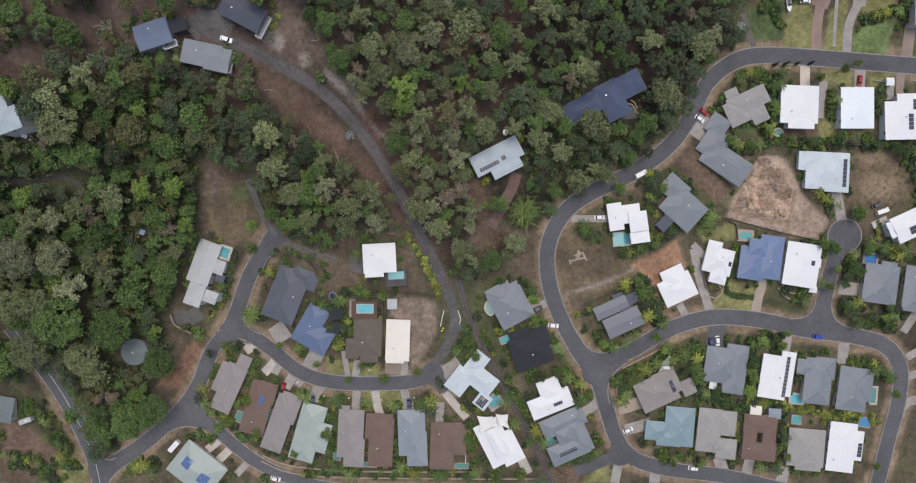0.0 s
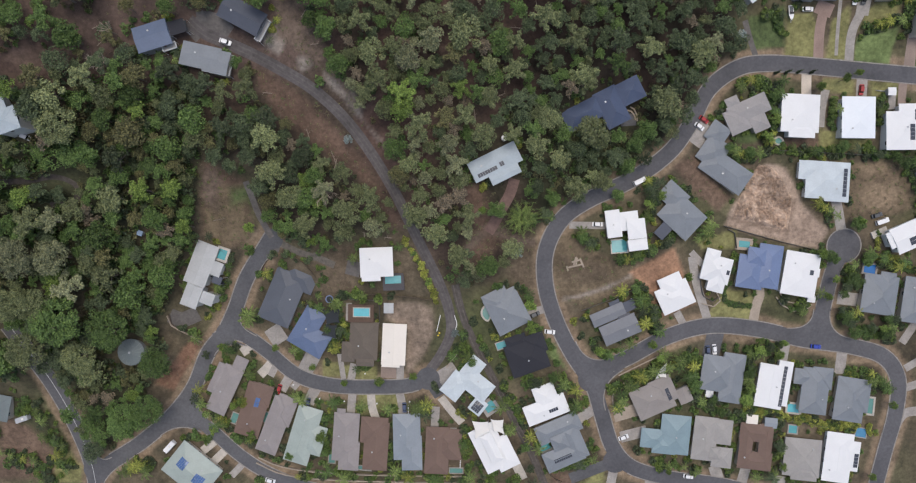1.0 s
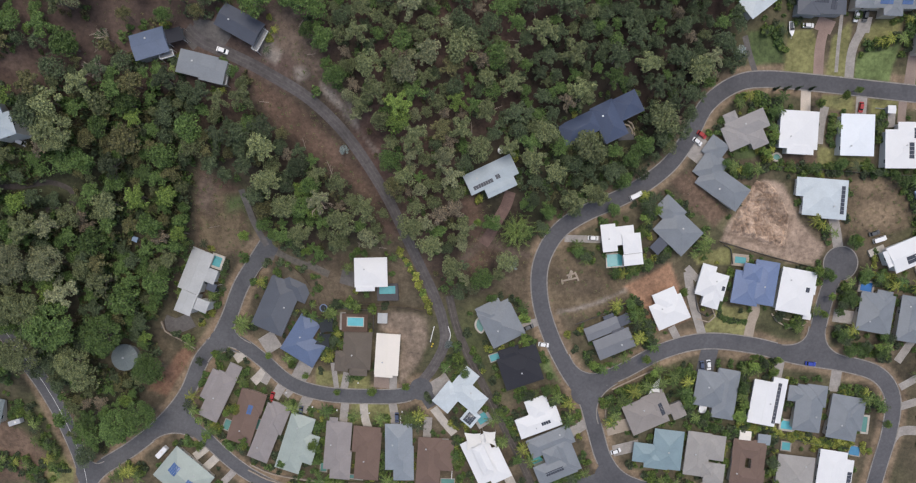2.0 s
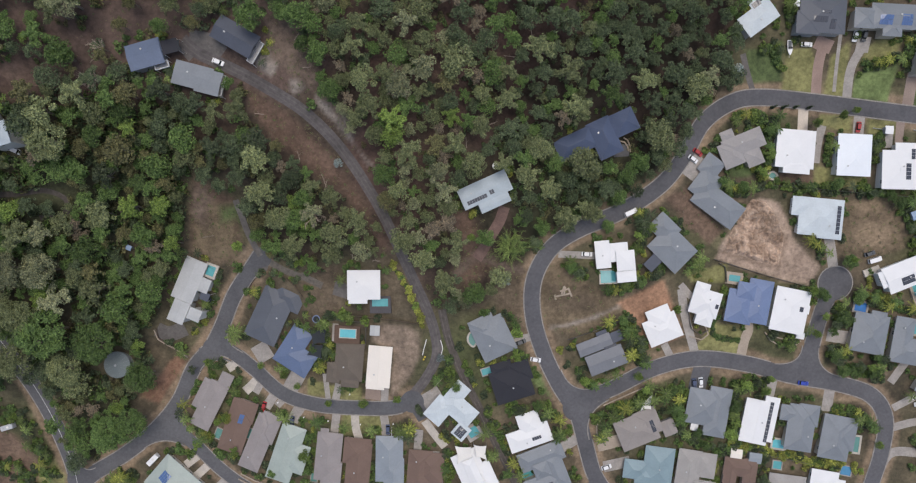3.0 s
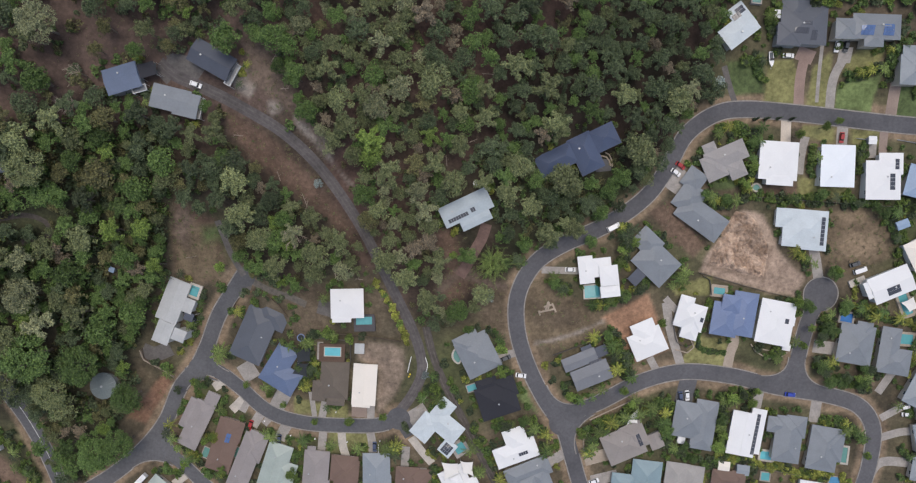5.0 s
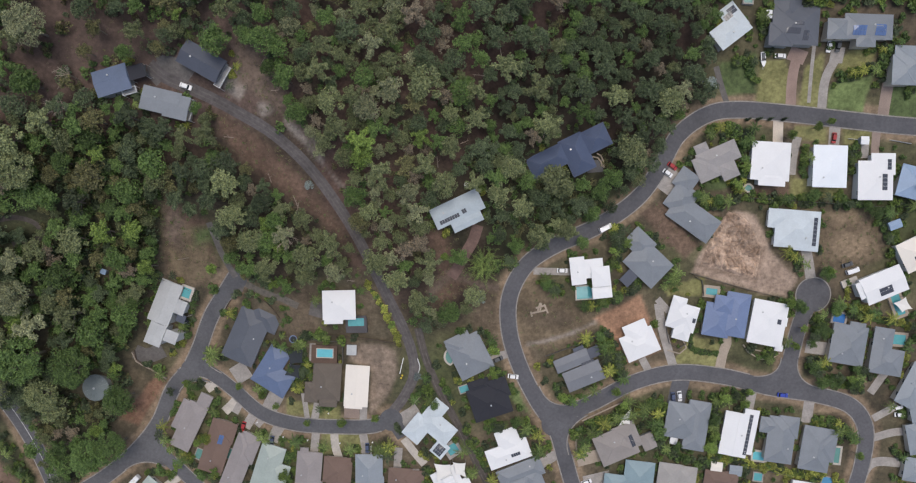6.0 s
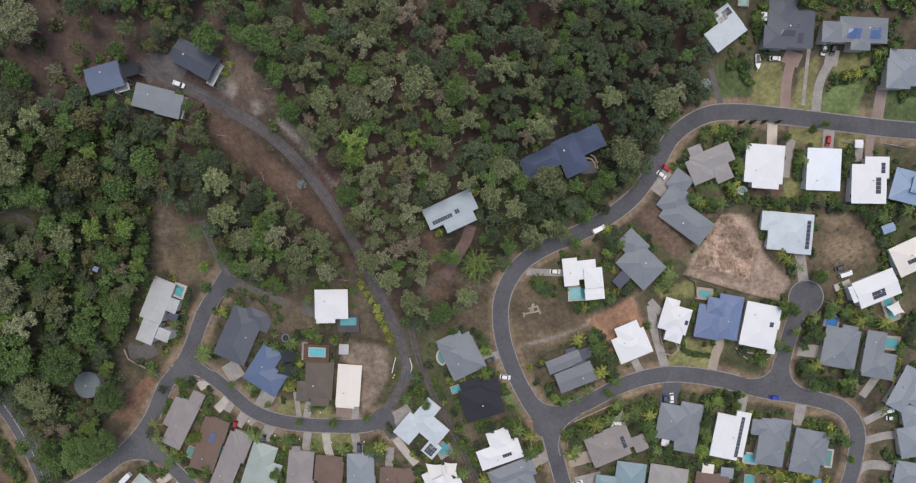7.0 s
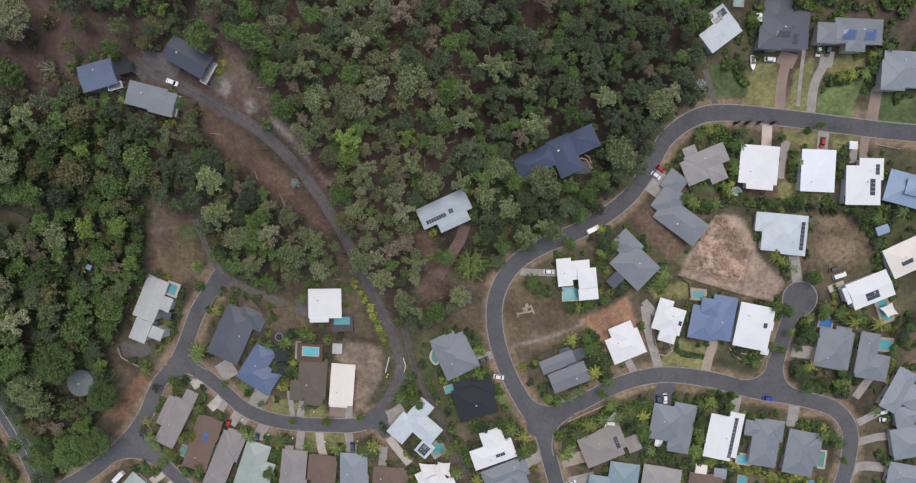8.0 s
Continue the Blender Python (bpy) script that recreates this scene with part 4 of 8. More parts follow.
def dead_tree(x, y, s, seed):
    """A bare tree: a pale trunk with forking limbs and twigs."""
    rnd = random.Random(seed)
    b = Bag()
    limb(b, (0, 0, -0.6), (0.2, 0.1, 5.5), 0.28, 0.2)
    twigs = Bag()
    for i in range(9):
        a = i * 0.7 + rnd.uniform(-0.25, 0.25)
        reach = rnd.uniform(1.6, 3.4)
        tip = Vector((reach * math.cos(a), reach * math.sin(a), 7.5 + rnd.uniform(-0.6, 1.8)))
        foot = Vector((0.2, 0.1, 4.2 + 0.15 * i))
        limb(b, foot, tip, 0.14, 0.06, 5)
        for j in range(6):
            c = foot.lerp(tip, rnd.uniform(0.45, 1.0))
            q = a + rnd.uniform(-1.1, 1.1)
            limb(twigs, c, c + Vector((math.cos(q), math.sin(q), rnd.uniform(0.2, 0.9))) * rnd.uniform(0.7, 1.5), 0.05, 0.02, 4)
    thing = new("dead_tree")
    thing.matrix_basis = Matrix.Translation((x, y, high(x, y))) @ Matrix.Scale(s, 4)
    tagged(thing, "bare pale grey-brown dead tree among eucalypts", "tree", "forest and garden trees")
    part("trunk", b.mesh("trunk", MAT["dead_wood"]), thing)
    part("twigs", twigs.mesh("twigs", MAT["dead_wood"]), thing)


def stuff_of(name, label, spots, models, mat, seed):
    """Many plants as one mesh: spots are rows of x, y, scale, height scale, model."""
    rng = np.random.default_rng(seed)
    out = []
    for x, y, s, sz, k in spots:
        q = models[int(k)]
        a = rng.random() * 2 * math.pi
        c, d = math.cos(a), math.sin(a)
        p = np.empty_like(q)
        p[..., 0] = (q[..., 0] * c - q[..., 1] * d) * s + x
        p[..., 1] = (q[..., 0] * d + q[..., 1] * c) * s + y
        p[..., 2] = q[..., 2] * sz + high(x, y)
        out.append(p)
    if not out:
        return
    tagged(new(name, cards_mesh(name, np.concatenate(out), mat)), label, "vegetation", kind="stuff")


def shrub_quads(seed, cards=190):
    rng = np.random.default_rng(seed)
    centres, radii = crown_plan(rng, 1.0, 1.3, 9, flat=0.8)
    return leaf_cards(rng, centres, radii * 1.6, cards, 0.21)


def palm_model(seed):
    """A feather palm: a ringed trunk and arching fronds of many narrow leaflets."""
    rng = np.random.default_rng(seed)
    quads = []
    n = 13
    for i in range(n):
        a = 2 * math.pi * i / n + rng.normal() * 0.18
        reach = 2.9 * (0.7 + 0.4 * rng.random())
        rise = 0.9 * rng.random() + 0.1
        for j in range(12):
            t = (j + 0.8) / 12.0
            rad, z = reach * t, 4.2 + rise * t * 1.6 - 1.9 * t * t
            px, py = rad * math.cos(a), rad * math.sin(a)
            for sgn in (-1, 1):
                tip = 0.62 * (1 - 0.85 * abs(t - 0.42))
                ax, ay = math.cos(a + sgn * 0.85), math.sin(a + sgn * 0.85)
                wx, wy = math.cos(a) * 0.085, math.sin(a) * 0.085
                quads.append([(px - wx, py - wy, z), (px + wx, py + wy, z), (px + ax * tip + wx * 0.3, py + ay * tip + wy * 0.3, z - 0.22), (px + ax * tip - wx * 0.3, py + ay * tip - wy * 0.3, z - 0.25)])
    b = Bag()
    limb(b, (0, 0, -0.5), (0.1, 0, 2.2), 0.16, 0.13)
    limb(b, (0.1, 0, 2.2), (0.05, 0.05, 4.3), 0.13, 0.11)
    return np.array(quads), b


def clump_model():
    """A wide clump of palms: long fronds arching out from many stems."""
    rng = np.random.default_rng(61)
    quads = []
    for i in range(84):
        a = rng.random() * 6.283
        ox, oy = rng.normal() * 1.5, rng.normal() * 1.5
        reach, top, rise = 3.2 + 3.0 * rng.random(), 3.0 + 2.2 * rng.random(), 1.2 + 1.6 * rng.random()
        for j in range(11):
            t = (j + 0.8) / 11
            px, py, z = ox + reach * t * math.cos(a), oy + reach * t * math.sin(a), top + rise * t * 2 - 3.6 * t * t
            for sgn in (-1, 1):
                tip = 0.85 * (1 - 0.8 * abs(t - 0.4))
                ax, ay = math.cos(a + sgn * 0.6) * tip, math.sin(a + sgn * 0.6) * tip
                wx, wy = math.cos(a) * 0.10, math.sin(a) * 0.10
                quads.append([(px - wx, py - wy, z), (px + wx, py + wy, z), (px + ax + wx * 0.3, py + ay + wy * 0.3, z - 0.25), (px + ax - wx * 0.3, py + ay - wy * 0.3, z - 0.28)])
    b = Bag()
    for i in range(9):
        x, y = rng.normal() * 1.3, rng.normal() * 1.3
        limb(b, (x, y, -0.6), (x * 1.2, y * 1.2, 3.4), 0.16, 0.12)
    return np.array(quads), b


def palm_clump(x, y, s):
    quads, b = clump_model()
    thing = new("palm_clump")
    thing.matrix_basis = Matrix.Translation((x, y, high(x, y))) @ Matrix.Scale(s, 4)
    tagged(thing, "wide clump of green palms with long arching fronds", "palm")
    part("stems", b.mesh("stems", MAT["bark"]), thing)
    part("fronds", cards_mesh("fronds", quads, LEAF["palm"]), thing)


SHRUBS = [shrub_quads(i) for i in range(6)]
PALMS = [palm_model(i) for i in range(3)]
SHRUB_MESH, PALM_MESH = {}, []
for q, b in PALMS:
    PALM_MESH.append((b.mesh("trunk", MAT["bark"]), [cards_mesh("fronds", q, LEAF[k]) for k in ("palm", "palm", "yellow", "green", "palm", "dark", "green", "palm")]))
COUNT = {"shrub": 0, "palm": 0}
LATE = {"green": [], "dark": [], "bright": [], "yellow": [], "light": []}


def shrub(x, y, r, kind, variant):
    """Garden shrubs are single things up to a number, then part of the joined planting."""
    if COUNT["shrub"] >= 290:
        LATE[kind if kind in LATE else "green"].append((x, y, r, r * 0.9, variant))
        return
    COUNT["shrub"] += 1
    key = (kind, variant)
    if key not in SHRUB_MESH:
        SHRUB_MESH[key] = cards_mesh("garden_shrub", SHRUBS[variant], LEAF[kind])
    ob = new("garden_shrub", SHRUB_MESH[key])
    ob.matrix_basis = Matrix.Translation((x, y, high(x, y) - 0.1)) @ Matrix.Rotation(x * 7.1, 4, "Z") @ Matrix.Diagonal((r, r, r * 0.9, 1))
    tagged(ob, {"yellow": "yellow-green leafy hedge shrub", "bright": "bright green rounded garden shrub", "dark": "dark green leafy garden shrub near house", "green": "green leafy garden shrub in bed", "light": "grey-green leafy garden shrub in bed", "red": "dark red leafy garden shrub"}[kind], "shrub", "garden shrubs")


def palm(x, y, s, variant):
    if COUNT["palm"] >= 295:
        shrub(x, y, 1.3 * s, "green", variant)
        return
    COUNT["palm"] += 1
    thing = new("palm_tree")
    thing.matrix_basis = Matrix.Translation((x, y, high(x, y))) @ Matrix.Rotation(x * 3.3, 4, "Z") @ Matrix.Scale(s, 4)
    tagged(thing, "feathery green garden palm with arching fronds", "palm", "garden palms")
    part("trunk", PALM_MESH[variant][0], thing)
    part("fronds", PALM_MESH[variant][1][int(abs(x) * 10) % 8], thing)


def belt(kind, pts, width, count):
    """A planted strip along a line."""
    rnd = random.Random(int(abs(pts[0][0]) * 13) + int(abs(pts[0][1]) * 7) + count)
    line = glide(pts, 1.0)
    for _ in range(count):
        p = rnd.choice(line)
        x, y = p.x + rnd.uniform(-0.5, 0.5) * width, p.y + rnd.uniform(-0.5, 0.5) * width
        if kind == "palm":
            if free(x, y, 1.0, 0.9):
                palm(x, y, rnd.uniform(0.8, 1.35), rnd.randrange(3))
            continue
        if not free(x, y, 0.4, 0.7):
            continue
        if kind == "shrub" and rnd.random() < 0.16:
            if free(x, y, 1.0, 1.0):
                palm(x, y, rnd.uniform(0.6, 1.15), rnd.randrange(3))
            continue
        if kind == "hedge":
            shrub(x, y, rnd.uniform(0.7, 1.0), rnd.choice(("dark", "green")), rnd.randrange(6))
            continue
        leaf = "yellow" if kind == "yellow" and rnd.random() < 0.8 else rnd.choice(("green", "green", "dark", "dark", "bright", "bright"))
        shrub(x, y, rnd.uniform(0.9, 2.3) if kind != "yellow" else rnd.uniform(0.9, 1.6), leaf, rnd.randrange(6))


def cypress_model():
    rng = np.random.default_rng(77)
    hs = np.linspace(0.6, 5.6, 16)
    centres = np.stack([rng.normal(size=16) * 0.12, rng.normal(size=16) * 0.12, hs], 1)
    return leaf_cards(rng, centres, 0.62 * (1.05 - hs / 7.0), 420, 0.2, 1.0)


CYPRESS = cards_mesh("foliage", cypress_model(), LEAF["dark"])
CYPRESS_TRUNK = Bag()
limb(CYPRESS_TRUNK, (0, 0, -0.4), (0, 0, 4.5), 0.12, 0.04)
CYPRESS_TRUNK = CYPRESS_TRUNK.mesh("trunk", MAT["bark"])


def cypress(x, y, s):
    thing = new("cypress_tree")
    thing.matrix_basis = Matrix.Translation((x, y, high(x, y))) @ Matrix.Rotation(x, 4, "Z") @ Matrix.Scale(s, 4)
    tagged(thing, "narrow dark green cypress beside the road", "tree", "roadside cypresses")
    part("trunk", CYPRESS_TRUNK, thing)
    part("foliage", CYPRESS, thing)

TURNS = [
    (-76.2, 2.2, 4.2, "street_west"),
    (166.0, 2.3, 7.3, "court_road"),
    (-122.2, -76.0, 4.6, "street_west"),
    (59.1, -55.8, 6.0, "loop_road"),
    (157.9, -37.4, 5.6, "cross_road"),
    (-99.9, -39.4, 4.6, "crescent_road"),
    (-11.0, -57.0, 5.0, "crescent_road"),
    (71.2, -93.0, 5.6, "loop_road"),
    (-159.8, -102.1, 5.2, "main_road"),
]
road("hill_road", 4.3, "worn_asphalt", [(-98.6, 82.3), (-93.8, 78.0), (-86.5, 75.0), (-77.0, 71.1), (-66.4, 65.8), (-55.8, 59.8), (-46.3, 52.1), (-38.0, 42.9), (-30.6, 32.2), (-24.1, 21.1), (-18.6, 9.7), (-12.5, -2.9), (-6.6, -15.0), (-2.5, -26.2), (-1.5, -36.3), (-5.5, -46.1), (-11.5, -54.9)], "narrow worn grey hillside road with crumbling edges", kerb=False)
road("street_west", 6.6, "asphalt", [(-158.6, -106.7), (-153.7, -99.5), (-137.9, -88.8), (-124.7, -77.1), (-114.9, -64.2), (-108.4, -48.8), (-100.9, -39.2), (-95.7, -29.3), (-89.3, -14.8), (-79.6, -1.2), (-76.7, 2.7)], "dark asphalt suburban street climbing to a dead end")
road("track_west", 2.6, "aged", [(-76.7, 2.7), (-81.0, 11.6), (-83.0, 18.6), (-84.9, 25.2)], "narrow worn track into the trees", kerb=False)
road("crescent_road", 6.4, "asphalt", [(-100.4, -39.2), (-92.0, -40.5), (-81.8, -47.4), (-68.9, -57.4), (-53.3, -61.5), (-34.0, -61.6), (-18.6, -60.2), (-11.0, -56.0)], "curved dark asphalt residential street")
road("lower_road", 5.7, "asphalt", [(-120.1, -74.0), (-108.8, -81.2), (-93.7, -93.7), (-80.8, -101.4), (-62.9, -107.8), (-37.2, -110.8), (-6.2, -111.9), (35.2, -113.6)], "asphalt residential street behind the houses")
road("main_road", 6.8, "asphalt", [(-183.8, -35.4), (-179.5, -47.3), (-175.1, -57.6), (-170.8, -68.9), (-166.0, -82.9), (-162.0, -96.6), (-160.4, -107.9), (-160.2, -123.1)], "wide asphalt road with white centre line", marks=0.4)
road("loop_road", 6.7, "asphalt_dark", [(207.2, 72.1), (191.0, 73.3), (175.3, 74.9), (151.2, 77.1), (128.6, 78.0), (115.5, 75.3), (103.9, 66.3), (96.6, 52.2), (87.7, 40.0), (72.7, 28.9), (52.8, 19.1), (42.6, 10.8), (37.1, -1.7), (37.7, -16.3), (42.8, -31.3), (50.7, -46.0), (59.2, -58.2), (64.2, -72.6), (69.4, -86.5), (78.1, -95.8), (94.6, -101.0), (118.5, -104.4), (145.4, -111.1)], "curving dark asphalt residential road with pale kerbs")
road("cross_road", 6.9, "asphalt_pale", [(56.0, -54.8), (64.0, -51.0), (74.1, -46.8), (91.7, -37.3), (109.6, -32.7), (130.5, -34.1), (151.5, -38.6), (172.3, -41.3), (186.6, -45.7), (193.6, -55.6), (193.6, -71.3), (190.7, -87.3), (187.9, -108.1), (188.0, -123.5)], "dark asphalt residential street with pale kerbs")
road("court_road", 6.8, "asphalt_pale", [(157.5, -38.9), (159.0, -24.6), (161.8, -9.3), (166.0, 2.0)], "asphalt cul-de-sac with round end")
road("link_road", 6.0, "asphalt", [(-11.0, -56.0), (-5.5, -64.2)], "short asphalt stub at street corner")
road("rail_trail", 3.3, "dirt", [(0.0, -15.8), (3.4, -28.7), (9.4, -42.6), (17.0, -56.7), (25.7, -73.6), (34.1, -89.6), (41.2, -106.3), (45.8, -118.9)], "dark dirt track between back fences", kerb=False)
road("bush_track", 4.4, "red_dirt", [(23.3, 27.3), (21.6, 21.3), (18.4, 15.3), (16.1, 10.6), (13.3, 5.9)], "reddish dirt driveway through bush", kerb=False)
CORNERS = [
    ("cross_road", (51.1, -39.4), (55.6, -49.9), (65.9, -47.2)),
    ("cross_road", (65.4, -70.0), (61.2, -58.2), (72.7, -51.6)),
    ("crescent_road", (-105.7, -49.6), (-102.6, -42.8), (-90.8, -44.9)),
    ("crescent_road", (-93.5, -31.9), (-95.1, -37.1), (-86.5, -40.7)),
    ("lower_road", (-112.4, -65.7), (-116.0, -71.9), (-108.3, -77.6)),
    ("lower_road", (-129.5, -85.4), (-121.2, -78.6), (-110.9, -83.5)),
    ("court_road", (154.9, -25.1), (154.9, -34.3), (143.4, -33.7)),
    ("court_road", (161.7, -25.8), (161.2, -36.4), (173.1, -38.2)),
    ("main_road", (-158.6, -93.8), (-156.6, -99.0), (-151.3, -95.9)),
    ("main_road", (-144.0, -97.1), (-153.7, -102.2), (-156.7, -109.4)),
]
build_roads()
build_corners()

driveway(7.7, "concrete", [(-80.0, -36.5), (-75.6, -43.2)])
driveway(6.9, "concrete", [(-60.8, -47.1), (-65.7, -56.5)])
driveway(2.3, "concrete", [(-49.6, -47.4), (-47.8, -59.8)])
driveway(3.3, "concrete", [(-43.3, -51.4), (-45.0, -60.2)])
driveway(3.3, "concrete", [(-23.1, -51.5), (-23.2, -59.8)])
driveway(6.6, "pavers", [(-28.2, -52.1), (-28.3, -57.3)])
driveway(3.6, "concrete", [(-44.0, -63.9), (-44.9, -73.8)])
driveway(3.6, "pale_concrete", [(-36.0, -63.7), (-35.4, -70.5), (-33.6, -76.2)])
driveway(3.0, "concrete", [(-23.2, -62.9), (-22.1, -73.9)])
driveway(3.5, "concrete", [(-7.6, -69.4), (-8.1, -79.4)])
driveway(10.0, "concrete", [(-5.0, -52.2), (0.0, -59.4)])
driveway(3.5, "pale_concrete", [(-5.5, -65.2), (-1.0, -70.9), (3.8, -76.4)])
driveway(3.4, "concrete", [(29.2, -28.0), (37.8, -25.7)])
driveway(4.5, "concrete", [(53.6, -74.5), (60.1, -69.9)])
driveway(5.1, "asphalt", [(51.6, -101.4), (68.1, -94.5)])
driveway(2.9, "concrete", [(61.9, 9.4), (46.5, 9.4)])
driveway(3.2, "concrete", [(94.5, -26.7), (98.5, -33.3)])
driveway(3.7, "concrete", [(99.9, -3.0), (102.5, -14.2), (108.4, -30.4)])
driveway(7.4, "concrete", [(101.0, -4.7), (103.0, -2.7)])
driveway(4.2, "tan_concrete", [(130.0, -15.3), (130.7, -19.4), (129.4, -23.9), (128.5, -31.0)])
driveway(10.2, "concrete", [(97.8, 50.1), (105.4, 45.3)])
driveway(4.2, "cream_pavers", [(145.9, 74.9), (146.5, 64.9)])
driveway(3.5, "concrete", [(154.5, 67.8), (153.4, 60.5), (153.1, 52.3)])
driveway(4.4, "concrete", [(169.0, 74.3), (169.3, 64.8)])
driveway(3.2, "pavers", [(185.3, 72.1), (185.8, 61.7)])
driveway(2.9, "concrete", [(181.6, 67.0), (182.0, 59.8)])
driveway(4.3, "concrete", [(161.2, 22.7), (163.0, 15.8), (165.0, 7.0)])
driveway(7.6, "asphalt", [(110.3, -47.3), (112.3, -35.0)])
driveway(4.1, "concrete", [(142.6, -48.1), (143.7, -38.8)])
driveway(4.6, "concrete", [(168.0, -53.5), (168.7, -42.6)])
driveway(5.6, "concrete", [(174.7, -21.0), (164.9, -20.0)])
driveway(5.6, "tan_concrete", [(69.4, -72.6), (79.5, -69.7)])
driveway(5.1, "concrete", [(72.8, -82.2), (84.1, -79.2)])
driveway(5.2, "concrete", [(115.2, -95.4), (118.5, -104.2)])
driveway(4.7, "concrete", [(129.5, -96.6), (127.6, -105.9)])
driveway(5.2, "concrete", [(145.5, -100.1), (143.8, -110.6)])
driveway(4.1, "concrete", [(70.8, -95.7), (69.2, -106.7)])
driveway(4.7, "concrete", [(87.0, -107.0), (87.2, -101.4)])
driveway(7.2, "brick_pavers", [(151.0, 102.1), (149.5, 97.2)])
driveway(4.1, "brick_pavers", [(150.1, 98.1), (149.6, 91.0), (150.4, 78.1)])
driveway(5.2, "concrete", [(165.8, 102.9), (165.6, 97.0)])
driveway(3.6, "concrete", [(165.3, 98.5), (162.7, 90.2), (163.0, 77.2)])
driveway(1.4, "concrete", [(156.0, 108.7), (156.7, 95.7), (157.5, 81.6)])
driveway(4.3, "pavers", [(186.9, 89.6), (186.9, 76.9)])
driveway(2.4, "aged", [(117.7, 94.3), (120.6, 87.3), (123.9, 80.1)])
driveway(3.5, "concrete", [(196.9, -59.5), (205.2, -56.7), (211.1, -55.9)])
driveway(3.3, "concrete", [(196.5, -50.8), (206.2, -44.6)])
driveway(3.5, "concrete", [(194.2, -39.5), (200.4, -28.9)])
driveway(4.1, "concrete", [(192.9, -81.8), (198.2, -70.8), (211.9, -70.2)])
driveway(9.9, "aged", [(-97.1, 82.3), (-93.3, 78.0)])
driveway(6.6, "aged", [(-123.5, -31.6), (-118.4, -33.5), (-111.6, -30.8)])
driveway(6.3, "aged", [(-45.4, -9.0), (-39.5, -10.5)])
driveway(3.0, "gravel_track", [(-59.7, -4.6), (-50.5, -8.6)])
driveway(2.8, "gravel_track", [(-74.8, 1.2), (-67.1, -2.7), (-58.5, -5.6)])
driveway(6.8, "aged", [(-79.0, 1.8), (-73.2, -0.6)])
driveway(4.1, "pale_concrete", [(25.7, -90.9), (31.0, -101.9)])
driveway(3.1, "concrete", [(-97.7, -102.8), (-92.4, -97.1)])
driveway(3.6, "pale_concrete", [(-110.6, -92.0), (-102.8, -85.5)])
driveway(3.6, "pale_concrete", [(-106.2, -97.2), (-98.9, -89.9)])
driveway(3.1, "concrete", [(-80.7, -58.3), (-76.9, -51.0)])
driveway(3.1, "concrete", [(-70.8, -63.4), (-66.3, -58.1)])
driveway(4.1, "pale_concrete", [(-93.5, -48.1), (-87.7, -44.1)])
driveway(4.0, "pale_concrete", [(-79.5, -51.6), (-82.5, -55.0), (-85.4, -57.9)])
driveway(4.2, "concrete", [(-71.5, -57.2), (-73.9, -61.3), (-75.8, -64.5)])
driveway(4.8, "concrete", [(-60.1, -62.6), (-62.2, -66.3), (-63.6, -70.0)])
driveway(3.6, "concrete", [(-23.3, -64.0), (-22.5, -68.1), (-22.1, -72.8)])
driveway(2.0, "dirt", [(-177.9, 21.8), (-164.0, 22.7), (-153.4, 24.8), (-147.4, 21.6), (-149.7, 15.6), (-157.3, 14.3)])
driveway(6.6, "asphalt", [(69.2, 54.7), (69.8, 49.9)])
driveway(6.4, "aged", [(-95.8, 81.8), (-89.4, 81.6), (-84.2, 77.5)])

# ---- houses, west to east ----
house("hillside house with slate-blue metal roof and white timber deck", "slate_blue", -110.9, 75.3, 18.0, 4.2, 10, "gable", ((-0.0, 0.0, 11.8, 8.4),), side=((9.5, 0.5, 5.9, 5.1),), deck=((4.2, -4.7, 5.1, 2.3),), cap="dark", wall="grey", awning="black_metal")
house("hillside house with flat grey metal roof above the slope", "mid_grey", -94.5, 69.0, -12.0, 4.2, 4, "gable", ((-0.0, -0.0, 13.3, 7.7), (6.3, -0.7, 8.1, 7.7)), deck=((10.4, -0.5, 1.7, 7.7),), cap="mid", wall="cream")
house("hilltop house with charcoal-blue metal roof and pale balcony", "charcoal_blue", -77.4, 82.5, -27.6, 4.2, 12, "gable", ((-0.0, 0.0, 15.3, 7.8),), deck=((8.3, -1.1, 2.3, 8.3),), cap="dark", wall="grey")
house("pale blue metal roofed house half hidden by forest trees", "pale_blue", -164.3, 48.1, 20.0, 4, 10, "hip", ((-0.1, 0.0, 8.2, 11.5), (2.4, -6.4, 8.2, 7.4)), cap="light", wall="white")
house("long pale grey metal roofed house beside a small pool", "pale_grey", -106.5, -8.8, -20.0, 4, 6, "gable", ((-0.0, -0.0, 8.4, 17.2), (0.9, -14.0, 6.0, 8.4), (7.5, -12.7, 4.5, 4.0), (6.6, 0.3, 3.5, 5.0)), side=((8.5, -4.0, 3.9, 3.4),), cap="light", wall="white")
house("dark slate hip-roofed house with stepped wings", "dark_slate", -73.0, -22.4, -22.0, 3.2, 17, "hip", ((-0.0, -0.0, 13.0, 22.5), (4.0, 10.4, 12.0, 9.6)), cap="dark", wall="grey")
house("cobalt blue metal hip-roofed house with black side sails", "cobalt", -61.4, -40.3, -30.0, 3.2, 13, "hip", ((-3.8, 2.8, 8.6, 16.7), (-0.4, -0.6, 14.9, 9.8)), cap="mid", wall="cream")
